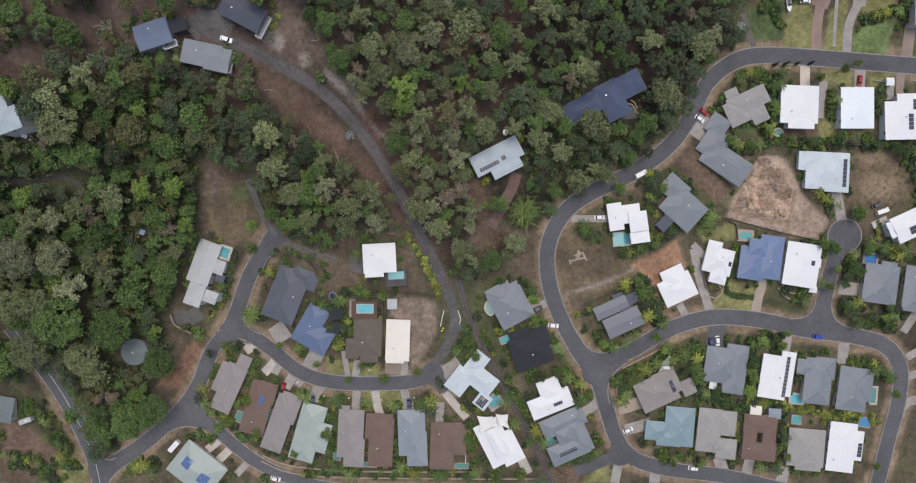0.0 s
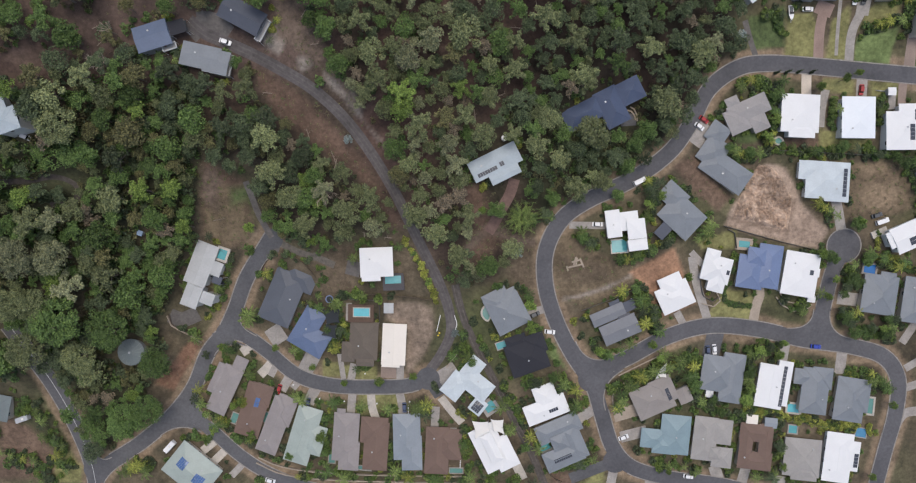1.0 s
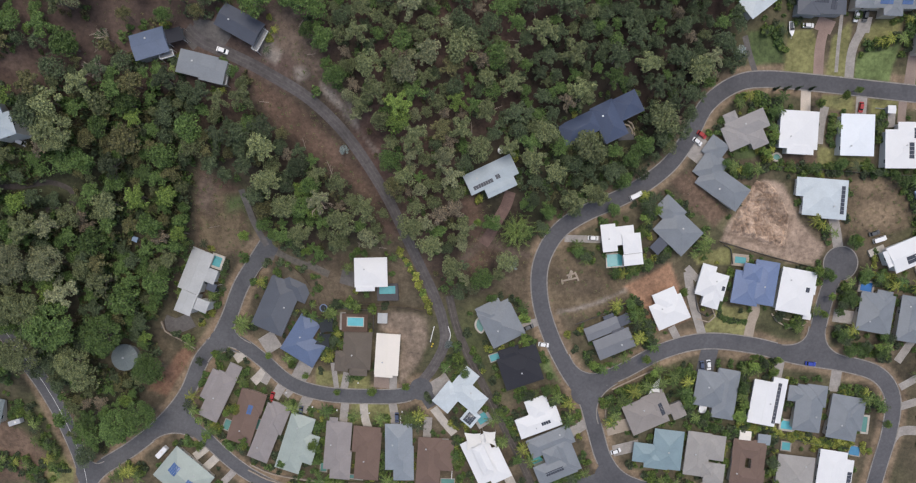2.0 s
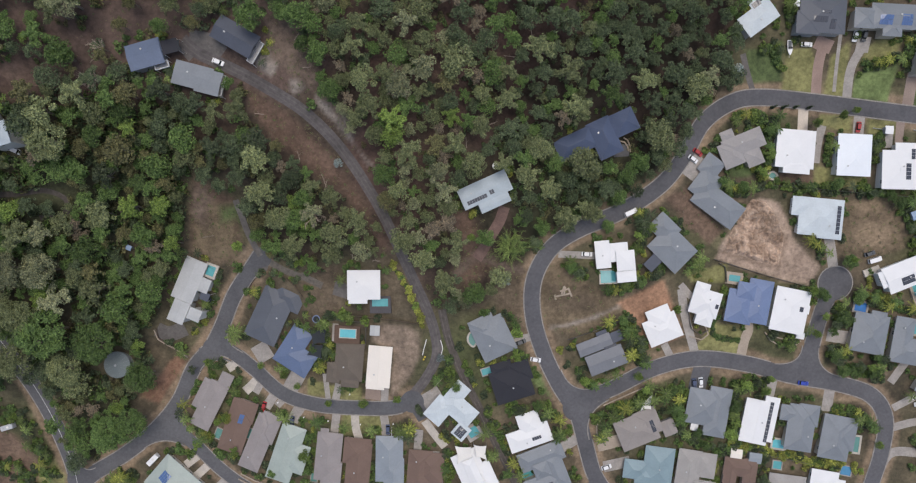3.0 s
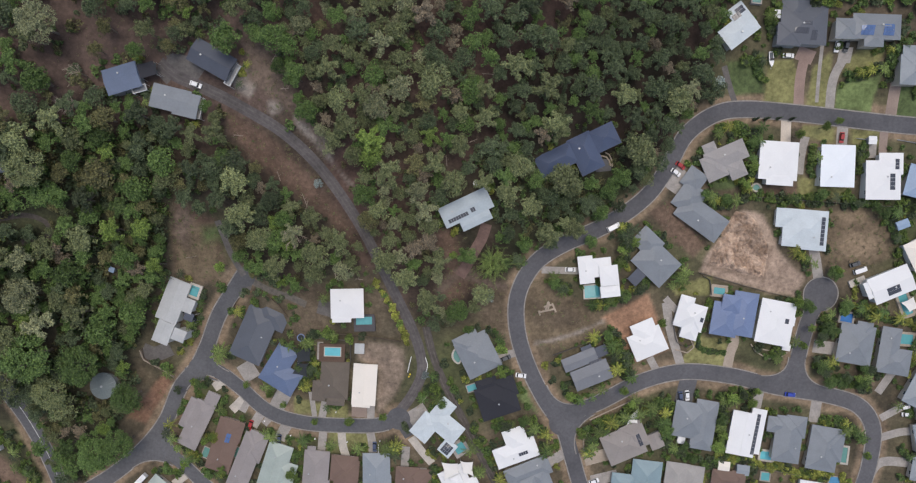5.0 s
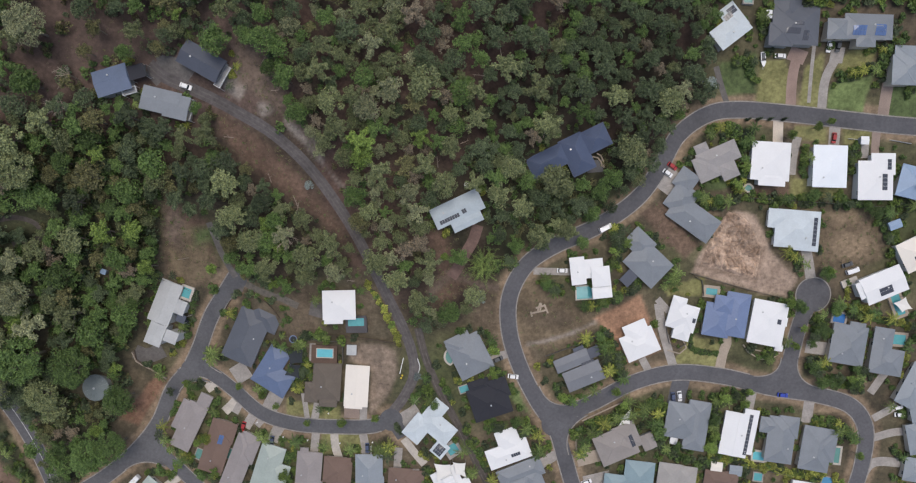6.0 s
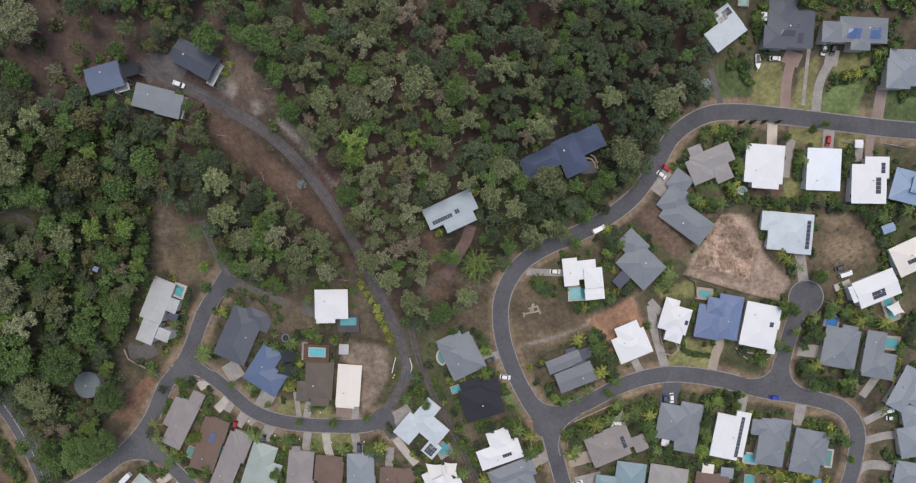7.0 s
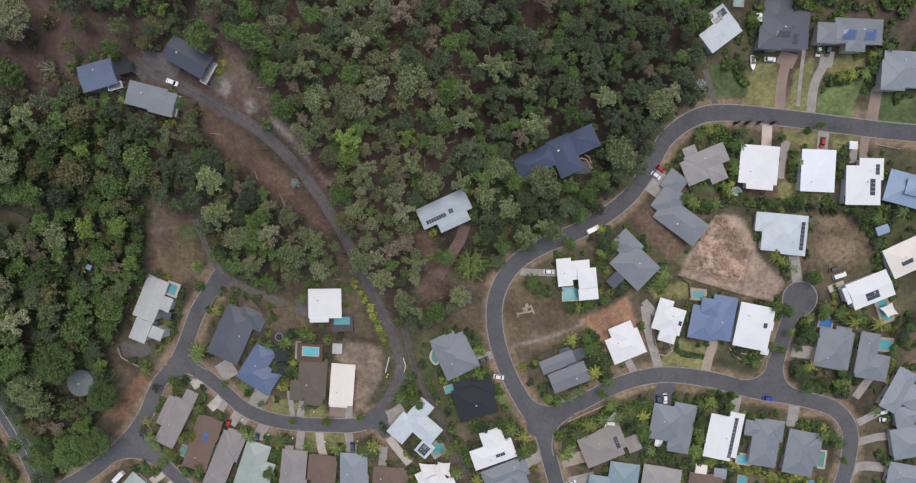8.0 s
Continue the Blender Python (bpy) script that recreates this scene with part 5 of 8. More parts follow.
house("white flat-roofed square house beside a pool", "white", -31.9, -7.0, 3.0, 3.6, 6, "hip", ((-0.2, 0.2, 12.4, 10.9), (-2.6, -5.8, 6.6, 2.2)), cap="light", wall="white")
house("dark brown tiled roof house with front carport", "dark_brown", -38.4, -40.6, -2.0, 3.2, 18, "hip", ((-0.0, -0.0, 11.0, 15.0), (-6.3, -5.0, 4.6, 7.5), (1.0, -8.9, 6.5, 2.6)), cap="brown", wall="cream")
house("long cream-white metal roofed house on bare earth", "cream", -25.4, -41.7, -2.0, 3.4, 5, "gable", ((0.0, 0.0, 9.0, 16.4), (-1.0, -6.4, 6.5, 5.5)), cap="light", wall="white")
house("pale green metal hip-roofed house with blue solar panels", "pale_green", -113.9, -99.4, -38.0, 3.2, 15, "hip", ((-0.0, 0.0, 20.5, 15.4),), solar=((-4.9, 0.4, 4.1, 4.6, "blue"), (4.9, -1.0, 4.6, 4.6, "blue")), cap="mid", wall="cream")
house("mauve-grey stepped roof house beside palm trees", "mauve_grey", -99.8, -63.9, -24.0, 3.3, 12, "hip", ((0.0, 0.0, 7.8, 20.5), (-5.2, 3.3, 3.0, 12.6), (1.4, 12.3, 4.7, 6.2)), cap="mid", wall="cream")
house("brown tiled hip-roofed house with solar heater", "brown", -87.2, -72.5, -16.0, 3.2, 15, "hip", ((-0.0, -0.0, 9.8, 22.5), (1.6, 7.3, 7.7, 8.3)), solar=((0.9, 4.0, 2.0, 4.1, "blue"),), cap="brown", wall="cream")
house("pinkish-grey metal hip-roofed long narrow house", "mauve_grey", -77.5, -79.0, -20.0, 3.2, 18, "hip", ((0.0, 0.0, 8.2, 24.0), (1.4, 7.5, 7.7, 11.8)), cap="mid", wall="cream")
house("pale mint green metal roofed house", "pale_green", -65.2, -82.9, -16.0, 3.2, 18, "hip", ((0.0, -0.0, 9.8, 24.0), (5.2, -0.6, 7.7, 11.8)), cap="mid", wall="cream")
house("mauve-grey tiled hip-roofed house", "mauve_grey", -46.5, -83.2, -3.0, 3.2, 15, "hip", ((-0.0, 0.0, 10.0, 19.8), (1.9, -8.2, 7.7, 11.2), (-2.6, 10.5, 2.6, 2.1)), cap="mid", wall="cream")
house("brown tiled hip-roofed house with green pool deck", "brown", -33.3, -86.9, -3.0, 3.2, 15, "hip", ((-0.0, 0.0, 9.5, 19.8), (-1.2, 6.8, 10.7, 10.2)), cap="brown", wall="cream")
house("blue-grey metal hip-roofed long house", "blue_grey", -19.9, -82.3, 2.0, 3.2, 15, "hip", ((0.0, 0.0, 10.7, 18.7), (2.0, -7.1, 7.7, 13.7)), pergola=((2.5, 11.5, 3.4, 3.0),), cap="mid", wall="cream")
house("brown tiled roof house with pergola", "brown", -6.8, -88.1, -2.0, 3.2, 18, "hip", ((0.0, -0.0, 9.2, 19.2), (4.7, 2.9, 10.2, 12.2)), pergola=((7.5, -4.8, 5.5, 4.5),), cap="brown", wall="cream")
house("pale blue metal roofed house with crossing wings", "ice_blue", 9.1, -58.0, -38.0, 3.4, 10, "hip", ((0.0, 0.0, 13.9, 8.0), (-4.9, 4.3, 6.0, 9.0), (-6.0, -5.9, 7.5, 10.0), (6.8, -6.6, 5.0, 5.5)), solar=((6.7, -7.0, 3.9, 4.4, "dark"),), cap="light", wall="white")
house("bright white metal roofed house with sail canopies", "white", 16.0, -86.2, 27.0, 3.6, 8, "hip", ((0.0, -0.0, 10.6, 18.6), (4.1, -4.6, 8.1, 13.1)), raised=((0.6, -0.0, 4.3, 12.0),), cap="light", wall="white")
house("grey metal hip-roofed house beside kidney pool", "mid_grey", 21.7, -26.3, 28.0, 3.2, 15, "hip", ((0.0, -0.1, 13.6, 15.0), (-1.7, 5.0, 9.7, 8.8)), cap="mid", wall="cream")
house("black metal hip-roofed house", "black_metal", 30.6, -45.8, 20.0, 3.2, 10, "hip", ((0.0, -0.0, 15.3, 12.8), (4.9, 4.0, 7.9, 7.4), (-2.2, 7.6, 7.9, 4.0)), cap="dark", wall="grey")
house("white metal L-shaped roof house with solar strip", "white", 39.5, -68.7, 22.0, 3.4, 10, "hip", ((-0.1, -0.0, 17.5, 7.5), (1.8, 5.1, 8.5, 9.0)), solar=((2.7, -1.1, 4.0, 1.5, "dark"),), cap="light", wall="white")
house("grey metal roofed courtyard house with solar panels", "mid_grey", 44.9, -77.1, 24.0, 3.2, 13, "hip", ((0.0, -0.1, 18.6, 7.1), (3.6, -7.9, 7.6, 14.6), (-2.6, -12.0, 16.1, 7.6)), raised=((-1.9, -5.5, 6.0, 5.5),), solar=((-3.2, -12.3, 8.0, 1.7, "dark"),), cap="mid", wall="cream")
house("dark blue multi-hipped metal roof house in forest", "navy", 61.1, 56.0, 27.4, 4, 25, "hip", ((-0.0, -0.0, 8.7, 14.2), (9.3, 2.4, 9.2, 8.2), (-11.3, 2.7, 14.7, 7.6)), cap="dark", wall="grey")
house("pale blue metal roofed hillside house with roof panels", "pale_blue", 15.0, 33.1, 27.0, 4, 8, "gable", ((-0.0, 0.0, 19.1, 7.3), (1.5, -6.1, 11.3, 2.7)), solar=((-4.2, -2.2, 8.2, 1.6, "dark"), (2.1, -1.8, 1.8, 1.8, "dark")), cap="light", wall="white")
house("greige metal roofed house with angled wings", "greige", 120.5, 58.4, 25.0, 3.2, 16, "hip", ((-0.0, 0.0, 16.1, 6.9), (-6.3, -2.4, 7.8, 9.3), (1.8, -7.0, 5.9, 5.9), (-5.0, 5.5, 4.4, 3.0)), cap="mid", wall="cream")
house("grey metal roofed long stepped house beside bare lot", "mid_grey", 111.4, 32.8, -34.0, 3.2, 18, "hip", ((0.0, -0.0, 19.5, 9.8), (-8.6, 3.6, 9.3, 10.7), (-11.5, 10.9, 7.4, 7.4)), cap="mid", wall="cream")
house("white metal roofed two-storey house with stone terrace", "white", 141.9, 57.0, -2.0, 4.6, 6, "hip", ((0.0, 0.0, 14.6, 14.6), (1.0, -6.8, 9.8, 5.4)), cap="light", wall="white")
house("white metal roofed raised house with side windows", "white_blue", 166.1, 55.6, 0.0, 4.6, 8, "hip", ((0.0, 0.0, 12.7, 16.1),), cap="light", wall="white")
house("white metal roofed house with dark solar panels", "white", 184.7, 50.4, 1.4, 4.2, 6, "hip", ((-0.0, -0.0, 13.0, 14.9), (3.1, 6.7, 8.7, 7.7)), solar=((5.4, 6.5, 1.7, 4.3, "dark"), (3.5, -0.7, 2.2, 6.7, "dark")), cap="light", wall="white")
house("sky blue metal hip-roofed house", "sky_blue", 203.0, 49.2, -12.6, 3.2, 17, "hip", ((-0.0, -0.0, 17.3, 12.1),), raised=((0.7, 0.9, 6.7, 5.8),), cap="mid", wall="cream")
house("pale blue-grey metal roofed wide house with solar column", "ice_blue", 154.9, 29.7, -3.0, 3.6, 8, "hip", ((0.4, -0.0, 17.2, 14.6), (-5.4, 3.8, 11.9, 6.8), (4.6, -2.2, 9.0, 11.9)), solar=((7.5, -0.6, 1.7, 11.8, "dark"),), cap="light", wall="white")
house("white metal roofed house with solar panels beside pool", "white", 191.6, 7.6, 24.4, 4.2, 7, "gable", ((0.8, -0.2, 16.8, 10.2), (-8.2, 1.0, 2.6, 6.0)), solar=((0.6, -2.6, 5.6, 3.3, "dark"),), cap="light", wall="white")
house("cream-white hip-roofed house with solar panels", "cream", 205.4, 21.9, 27.4, 3.4, 16, "hip", ((0.0, -0.0, 14.6, 11.7),), solar=((-1.2, -1.6, 4.8, 1.9, "dark"),), cap="light", wall="white")
house("white metal roofed modern house with plunge pool", "white", 64.9, 9.8, 8.0, 4.2, 5, "hip", ((-0.7, 0.4, 4.8999999999999995, 10.1), (5.8, 0.8, 6.5, 6.5), (8.1, -9.3, 6.699999999999999, 3.5000000000000004)), raised=((8.1, -2.8, 6.6, 7.2, 6),), cap="light", wall="white")
house("grey metal hip-roofed house with pointed wings", "mid_grey", 93.4, 13.8, -42.0, 3.2, 17, "hip", ((-0.0, -0.0, 15.1, 12.2), (-8.2, 3.7, 9.7, 7.8)), side=((-1.5, -9.5, 4.8, 6.8),), cap="mid", wall="cream")
house("white metal roofed house on red earth", "white", 92.2, -19.9, 25.0, 3.4, 10, "hip", ((-0.0, 0.0, 13.3, 9.9), (0.8, 4.0, 8.9, 9.4)), cap="light", wall="white")
house("dark grey metal roofed house with raised clerestory", "steel_grey", 69.3, -34.4, 24.1, 4.0, 6, "gable", ((0.2, 0.6, 15.0, 7.4), (-2.0, 8.2, 13.6, 4.6)), side=((2.4, 11.3, 4.6, 2.8), (7.8, 8.2, 4.8, 4.4), (-6.2, 2.2, 2.6, 4.0)), solar=((3.8, 5.3, 5.4, 1.1, "dark"),), cap="dark", wall="grey")
house("white metal hip-roofed cross-shaped house", "white", 109.5, -8.1, -14.0, 3.4, 18, "hip", ((-0.0, -0.0, 10.9, 9.9), (1.4, -3.7, 6.0, 10.4), (-2.9, 3.3, 5.0, 7.9)), solar=((4.8, -0.3, 1.5, 2.0, "dark"),), cap="light", wall="white")
house("blue metal hip-roofed house with concrete drive", "mid_blue", 132.2, -6.7, -8.0, 3.4, 15, "hip", ((-0.0, 0.0, 9.0, 17.4), (-7.3, -3.5, 10.0, 12.9)), raised=((-6.0, 3.4, 6.9, 6.4),), cap="mid", wall="cream")
house("white metal roofed large square house", "white", 145.8, -9.9, -9.0, 4, 7, "hip", ((-0.0, -0.0, 13.5, 17.4), (6.5, 1.8, 1.6, 2.6)), solar=((4.3, 1.4, 1.7, 2.2, "dark"),), cap="light", wall="white")
house("grey metal hip-roofed house behind street trees", "mid_grey", 180.9, -18.2, -8.0, 3.2, 15, "hip", ((0.0, -0.0, 13.6, 15.6), (2.6, 6.4, 5.6, 6.1)), cap="mid", wall="cream")
house("grey metal hip-roofed house with back pool", "mid_grey", 197.3, -20.6, -7.6, 3.2, 15, "hip", ((-2.4, -0.0, 7.2, 18.4), (0.6, -4.2, 12.4, 10.0)), cap="mid", wall="cream")
house("blue-grey metal roofed house with long wings", "blue_grey", 209.6, -34.7, -25.6, 3.2, 16, "hip", ((0.1, -0.0, 7.5, 18.0), (7.3, 0.5, 8.0, 9.0)), cap="mid", wall="cream")
house("blue-grey metal roofed house beside parked cars", "blue_grey", 216.7, -44.6, 14.4, 3.2, 16, "hip", ((0.0, -0.0, 12.1, 6.6), (-3.7, -1.0, 6.6, 7.6)), cap="mid", wall="cream")
house("steel-blue metal hip-roofed corner house", "blue_grey", 218.4, -57.0, 12.4, 3.2, 18, "hip", ((-0.0, 0.0, 16.6, 12.1),), cap="mid", wall="cream")
house("steel-grey metal roofed house behind fence", "blue_grey", 218.0, -72.6, -7.6, 3.2, 18, "hip", ((-0.0, 0.0, 15.2, 9.2),), cap="mid", wall="cream")
house("grey metal hip-roofed house with dark drive", "mid_grey", 113.2, -53.1, -8.0, 3.2, 15, "hip", ((0.0, -0.0, 13.6, 14.1), (6.0, -0.9, 8.4, 20.1)), cap="mid", wall="cream")
house("bright white metal roofed house with long solar strip", "white", 136.2, -58.4, -9.0, 3.6, 6, "gable", ((0.0, -0.0, 10.7, 17.7), (5.1, 2.1, 5.1, 18.2)), solar=((5.0, 0.8, 1.5, 17.6, "dark"),), cap="light", wall="white")
house("grey metal hip-roofed house with small pool", "mid_grey", 155.8, -60.5, -6.0, 3.2, 15, "hip", ((0.0, 0.0, 10.7, 18.8), (-5.1, 5.6, 7.7, 5.7), (2.7, 5.9, 7.7, 8.2)), cap="mid", wall="cream")
house("grey metal hip-roofed house with narrow pool", "mid_grey", 171.4, -64.1, -8.0, 3.2, 15, "hip", ((-0.0, -0.0, 11.8, 17.9), (2.3, 1.8, 10.8, 11.8)), cap="mid", wall="cream")
house("taupe tiled hip-roofed house with solar panels", "taupe", 85.0, -64.2, 25.0, 3.2, 15, "hip", ((-0.0, -0.0, 15.6, 12.1), (5.6, 1.5, 9.1, 10.1)), solar=((6.9, -0.5, 1.7, 5.5, "dark"),), cap="mid", wall="cream")
house("teal-blue metal hip-roofed house", "teal", 95.7, -80.0, -5.0, 3.2, 15, "hip", ((-0.0, -0.0, 11.7, 15.8), (-9.2, -2.6, 9.7, 7.2), (-4.2, -4.9, 9.2, 6.7)), cap="mid", wall="cream")
house("grey tiled hip-roofed house with front gable", "pale_taupe", 108.9, -81.8, -6.0, 3.2, 15, "hip", ((0.0, -0.0, 9.2, 17.8), (6.8, 3.7, 8.2, 9.7), (8.2, -7.3, 7.7, 7.7)), raised=((4.7, -5.6, 3.8, 3.8),), cap="mid", wall="cream")
house("red-brown tiled roof house with central light well", "brown", 127.2, -85.2, -6.0, 3.2, 16, "hip", ((0.0, -0.0, 4.7, 18.4), (8.4, 0.8, 4.7, 18.4), (3.7, 6.2, 12.8, 6.7), (5.0, -5.9, 12.8, 6.7)), cap="brown", wall="cream")
house("taupe-grey tiled hip-roofed house with small gables", "pale_taupe", 152.4, -90.3, -5.0, 3.2, 15, "hip", ((-0.0, 0.0, 15.0, 15.5), (1.5, -6.0, 10.3, 6.8)), cap="mid", wall="cream")
house("white metal roofed long house with solar panels", "white", 167.7, -89.9, -7.0, 3.8, 6, "hip", ((0.0, 0.0, 10.8, 20.5), (4.7, 1.4, 7.8, 11.9)), solar=((7.8, -0.3, 2.0, 6.1, "dark"),), cap="light", wall="white")
house("pale blue metal roofed house with roof solar heater", "ice_blue", 120.6, 106.9, 39.4, 3.6, 8, "hip", ((0.0, 0.1, 13.5, 7.9), (3.7, 3.5, 6.5, 9.8)), solar=((4.8, 6.1, 3.7, 2.8, "dark"), (2.2, 5.0, 3.3, 2.3, "dark")), cap="light", wall="white")
house("dark grey tiled roof house with many solar panels", "dark_slate", 146.0, 109.9, -1.6, 3.4, 15, "hip", ((-0.0, 0.0, 17.2, 14.5), (-3.6, 7.5, 9.8, 13.1), (-5.4, -4.0, 8.4, 7.9)), solar=((-1.4, -2.8, 5.6, 2.3, "dark"), (3.8, -4.3, 2.3, 3.7, "dark"), (0.7, 0.0, 3.3, 1.4, "dark")), cap="dark", wall="grey")
house("grey metal roofed house with blue solar panels", "mid_grey", 173.7, 109.4, -0.6, 3.4, 16, "hip", ((0.0, -0.0, 17.6, 8.8), (-11.7, -1.2, 7.4, 7.0), (-0.8, -4.8, 6.5, 5.1)), solar=((-4.0, -1.8, 5.1, 3.7, "blue"), (4.2, -1.4, 4.2, 4.2, "blue")), cap="mid", wall="cream")
house("blue-grey metal hip-roofed house near garden", "blue_grey", 193.7, 95.8, -0.6, 3.4, 18, "hip", ((-0.0, 0.0, 15.9, 13.1), (-4.4, -2.5, 8.4, 10.7)), cap="mid", wall="cream")
house("faded teal metal shed roof beside road", "grey_green", -195.7, -71.8, -10.0, 3, 10, "hip", ((0.0, -0.0, 9.1, 10.1),), cap="mid", wall="cream")

# ---- pools and terraces ----
terrace(-39.6, -28.9, 10.9, 7.5, 0.0, "timber", 0.35)
terrace(-44.9, -28.4, 2.5, 7.5, 0.0, "concrete", 0.2)
terrace(-25.4, -15.4, 8.8, 6.3, 3.0, "dark_deck", 0.4)
terrace(-1.0, -81.2, 5.1, 5.1, 0.0, "concrete", 0.15)
terrace(180.6, 8.2, 7.0, 3.0, 24.0, "pale_concrete", 0.5)
pool(-98.3, -4.7, 3.5, 4.2, -18.0, "aqua", 1.0, "pale_concrete")
pool(-25.6, -14.1, 6.6, 3.2, 3.0, "aqua", 1.0, "dark_deck", lift=0.55)
pool(-39.3, -28.4, 6.6, 3.4, 0.0, "bright", 0.35, "pale_concrete", lift=1.0)
pool(13.2, -27.9, 2.5, 5.4, 14.0, "green", 0.7, "pale_concrete", True)
pool(20.0, -41.5, 4.2, 2.7, 20.0, "aqua", 0.4, "concrete")
pool(67.9, 1.0, 6.3, 5.1, 5.0, "aqua", 0.5, "pale_concrete")
pool(122.3, 2.5, 4.7, 2.7, -5.0, "aqua", 1.2, "tan_concrete")
pool(177.8, -7.3, 5.0, 3.8, -8.0, "blue", 0.8, "concrete")
pool(148.7, -69.0, 5.4, 3.6, -6.0, "bright", 0.8, "pale_concrete")
pool(182.4, -67.6, 2.3, 6.7, -5.0, "green", 0.8, "pale_concrete")
pool(179.2, -79.7, 4.6, 3.9, -8.0, "sky", 0.4, "concrete")
pool(149.0, -78.5, 3.6, 3.3, -5.0, "aqua", 0.5, "concrete")
pool(39.9, -86.6, 4.6, 2.8, 24.0, "aqua", 0.4, "concrete")
pool(15.6, -68.6, 4.5, 4.0, 35.0, "aqua", 1.3, "concrete")
pool(-53.1, -93.7, 2.6, 4.4, -3.0, "green", 0.4, "concrete")
pool(1.5, -98.3, 5.6, 2.0, 0.0, "green", 0.4, "concrete")
pool(-38.8, -98.1, 5.7, 1.5, -5.0, "green", 0.4, "concrete")
pool(-96.6, -77.2, 2.6, 4.4, -20.0, "green", 0.4, "concrete")
pool(-82.3, -76.6, 2.3, 4.4, -20.0, "green", 0.4, "concrete")
pool(-69.6, -93.3, 5.1, 1.8, -15.0, "green", 0.4, "concrete")
pool(-24.5, -82.8, 2.0, 4.8, 0.0, "green", 0.4, "concrete")
pool(88.1, -53.9, 2.5, 2.0, 20.0, "aqua", 0.5, "concrete")
pool(201.3, -0.8, 3.7, 8.9, 22.4, "aqua", 1.2, "tan_concrete")
pool(203.5, -15.7, 5.6, 4.2, -2.6, "aqua", 1.0, "tan_concrete")
pool(205.7, 16.8, 4.4, 4.2, -5.6, "aqua", 1.0, "tan_concrete", True)
pool(126.7, 119.1, 3.3, 2.8, -2.6, "green", 0.5, "concrete")
pool(135.4, 46.2, 2.5, 2.5, 0.0, "green", 0.7, "pale_concrete", True)

# ---- vehicles ----
vehicle("car", "white", -85.8, 74.8, -18.0, "white hatchback car parked on the driveway")
vehicle("car", "silver", -159.4, 38.9, -25.0, "silver hatchback car parked on the driveway")
vehicle("van", "white", 75.1, 27.7, 27.0, "white van parked beside the kerb")
vehicle("car", "white", 40.1, -35.4, -6.0, "white hatchback car parked on the driveway")
vehicle("car", "white", 100.2, 51.0, -32.0, "white hatchback car parked on the driveway")
vehicle("car", "red", 102.0, 53.9, -32.0, "red hatchback car parked on the driveway")
vehicle("car", "red", 168.8, 67.7, -92.0, "red hatchback car parked on the driveway")
vehicle("car", "graphite", 178.9, 15.5, 20.0, "dark grey hatchback car parked on the driveway")
vehicle("van", "white", 181.2, 13.0, 20.0, "white van parked beside the kerb")
vehicle("car", "blue", 156.4, -41.4, -4.0, "bright blue hatchback car parked on the driveway")
vehicle("car", "navy", 109.0, -43.3, -82.0, "dark navy hatchback car parked on the driveway")
vehicle("car", "white", 111.8, -42.8, -82.0, "white hatchback car parked on the driveway")
vehicle("car", "white", 73.9, -82.0, 20.0, "white hatchback car parked on the driveway")
vehicle("car", "white", 103.7, -100.1, -8.0, "white hatchback car parked on the driveway")
vehicle("car", "white", -80.2, -104.3, -14.0, "white hatchback car parked on the driveway")
vehicle("car", "red", -76.6, -63.8, -105.0, "red hatchback car parked on the driveway")
vehicle("car", "navy", -63.6, -69.5, -95.0, "dark navy hatchback car parked on the driveway")
vehicle("car", "navy", -21.2, -70.0, -88.0, "dark navy hatchback car parked on the driveway")
vehicle("car", "graphite", 33.5, -28.1, 25.0, "dark grey hatchback car parked on the driveway")
vehicle("car", "white", 58.2, 9.9, 0.0, "white hatchback car parked on the driveway")
vehicle("caravan", "white", -124.5, -89.8, 48.0, "white caravan standing beside the house")
vehicle("caravan", "silver", -187.5, -77.7, 20.0, "silver caravan standing beside the house")
vehicle("car", "white", 143.2, 99.2, -0.6, "white hatchback car parked on the driveway")
vehicle("car", "white", 161.8, 103.1, -93.6, "white hatchback car parked on the driveway")
vehicle("car", "graphite", 165.3, 103.3, -93.6, "dark grey hatchback car parked on the driveway")
vehicle("car", "white", 206.0, -45.2, 10.4, "white hatchback car parked on the driveway")
vehicle("car", "white", 207.2, -48.3, 6.4, "white hatchback car parked on the driveway")
boat(136.3, 97.6, -85.6)

# ---- fences, sails, tanks and sheds ----
fence([(112.8, 10.1), (136.4, 4.2), (154.6, 0.3)], 1.6, "fence")
fence([(132.3, -72.1), (163.9, -77.3)], 1.6, "fence")
fence([(133.8, 42.1), (160.5, 41.2), (192.2, 39.9)], 1.6, "fence")
fence([(174.7, 67.5), (181.2, 66.7)], 0.9, "white_paint")
fence([(190.6, 67.2), (198.8, 65.8)], 0.9, "white_paint")
fence([(114.9, 8.7), (117.6, 7.2), (118.9, 0.7)], 1.3, "fence")
fence([(-48.7, -22.9), (-31.1, -23.2)], 1.6, "fence")
fence([(-31.6, -23.2), (-31.8, -32.8)], 1.6, "fence")
fence([(-109.5, 1.2), (-101.6, -1.7), (-94.7, -5.2)], 1.2, "fence")
fence([(-123.4, -30.9), (-122.9, -35.3), (-117.2, -39.6), (-111.3, -43.8)], 1.0, "fence_timber")
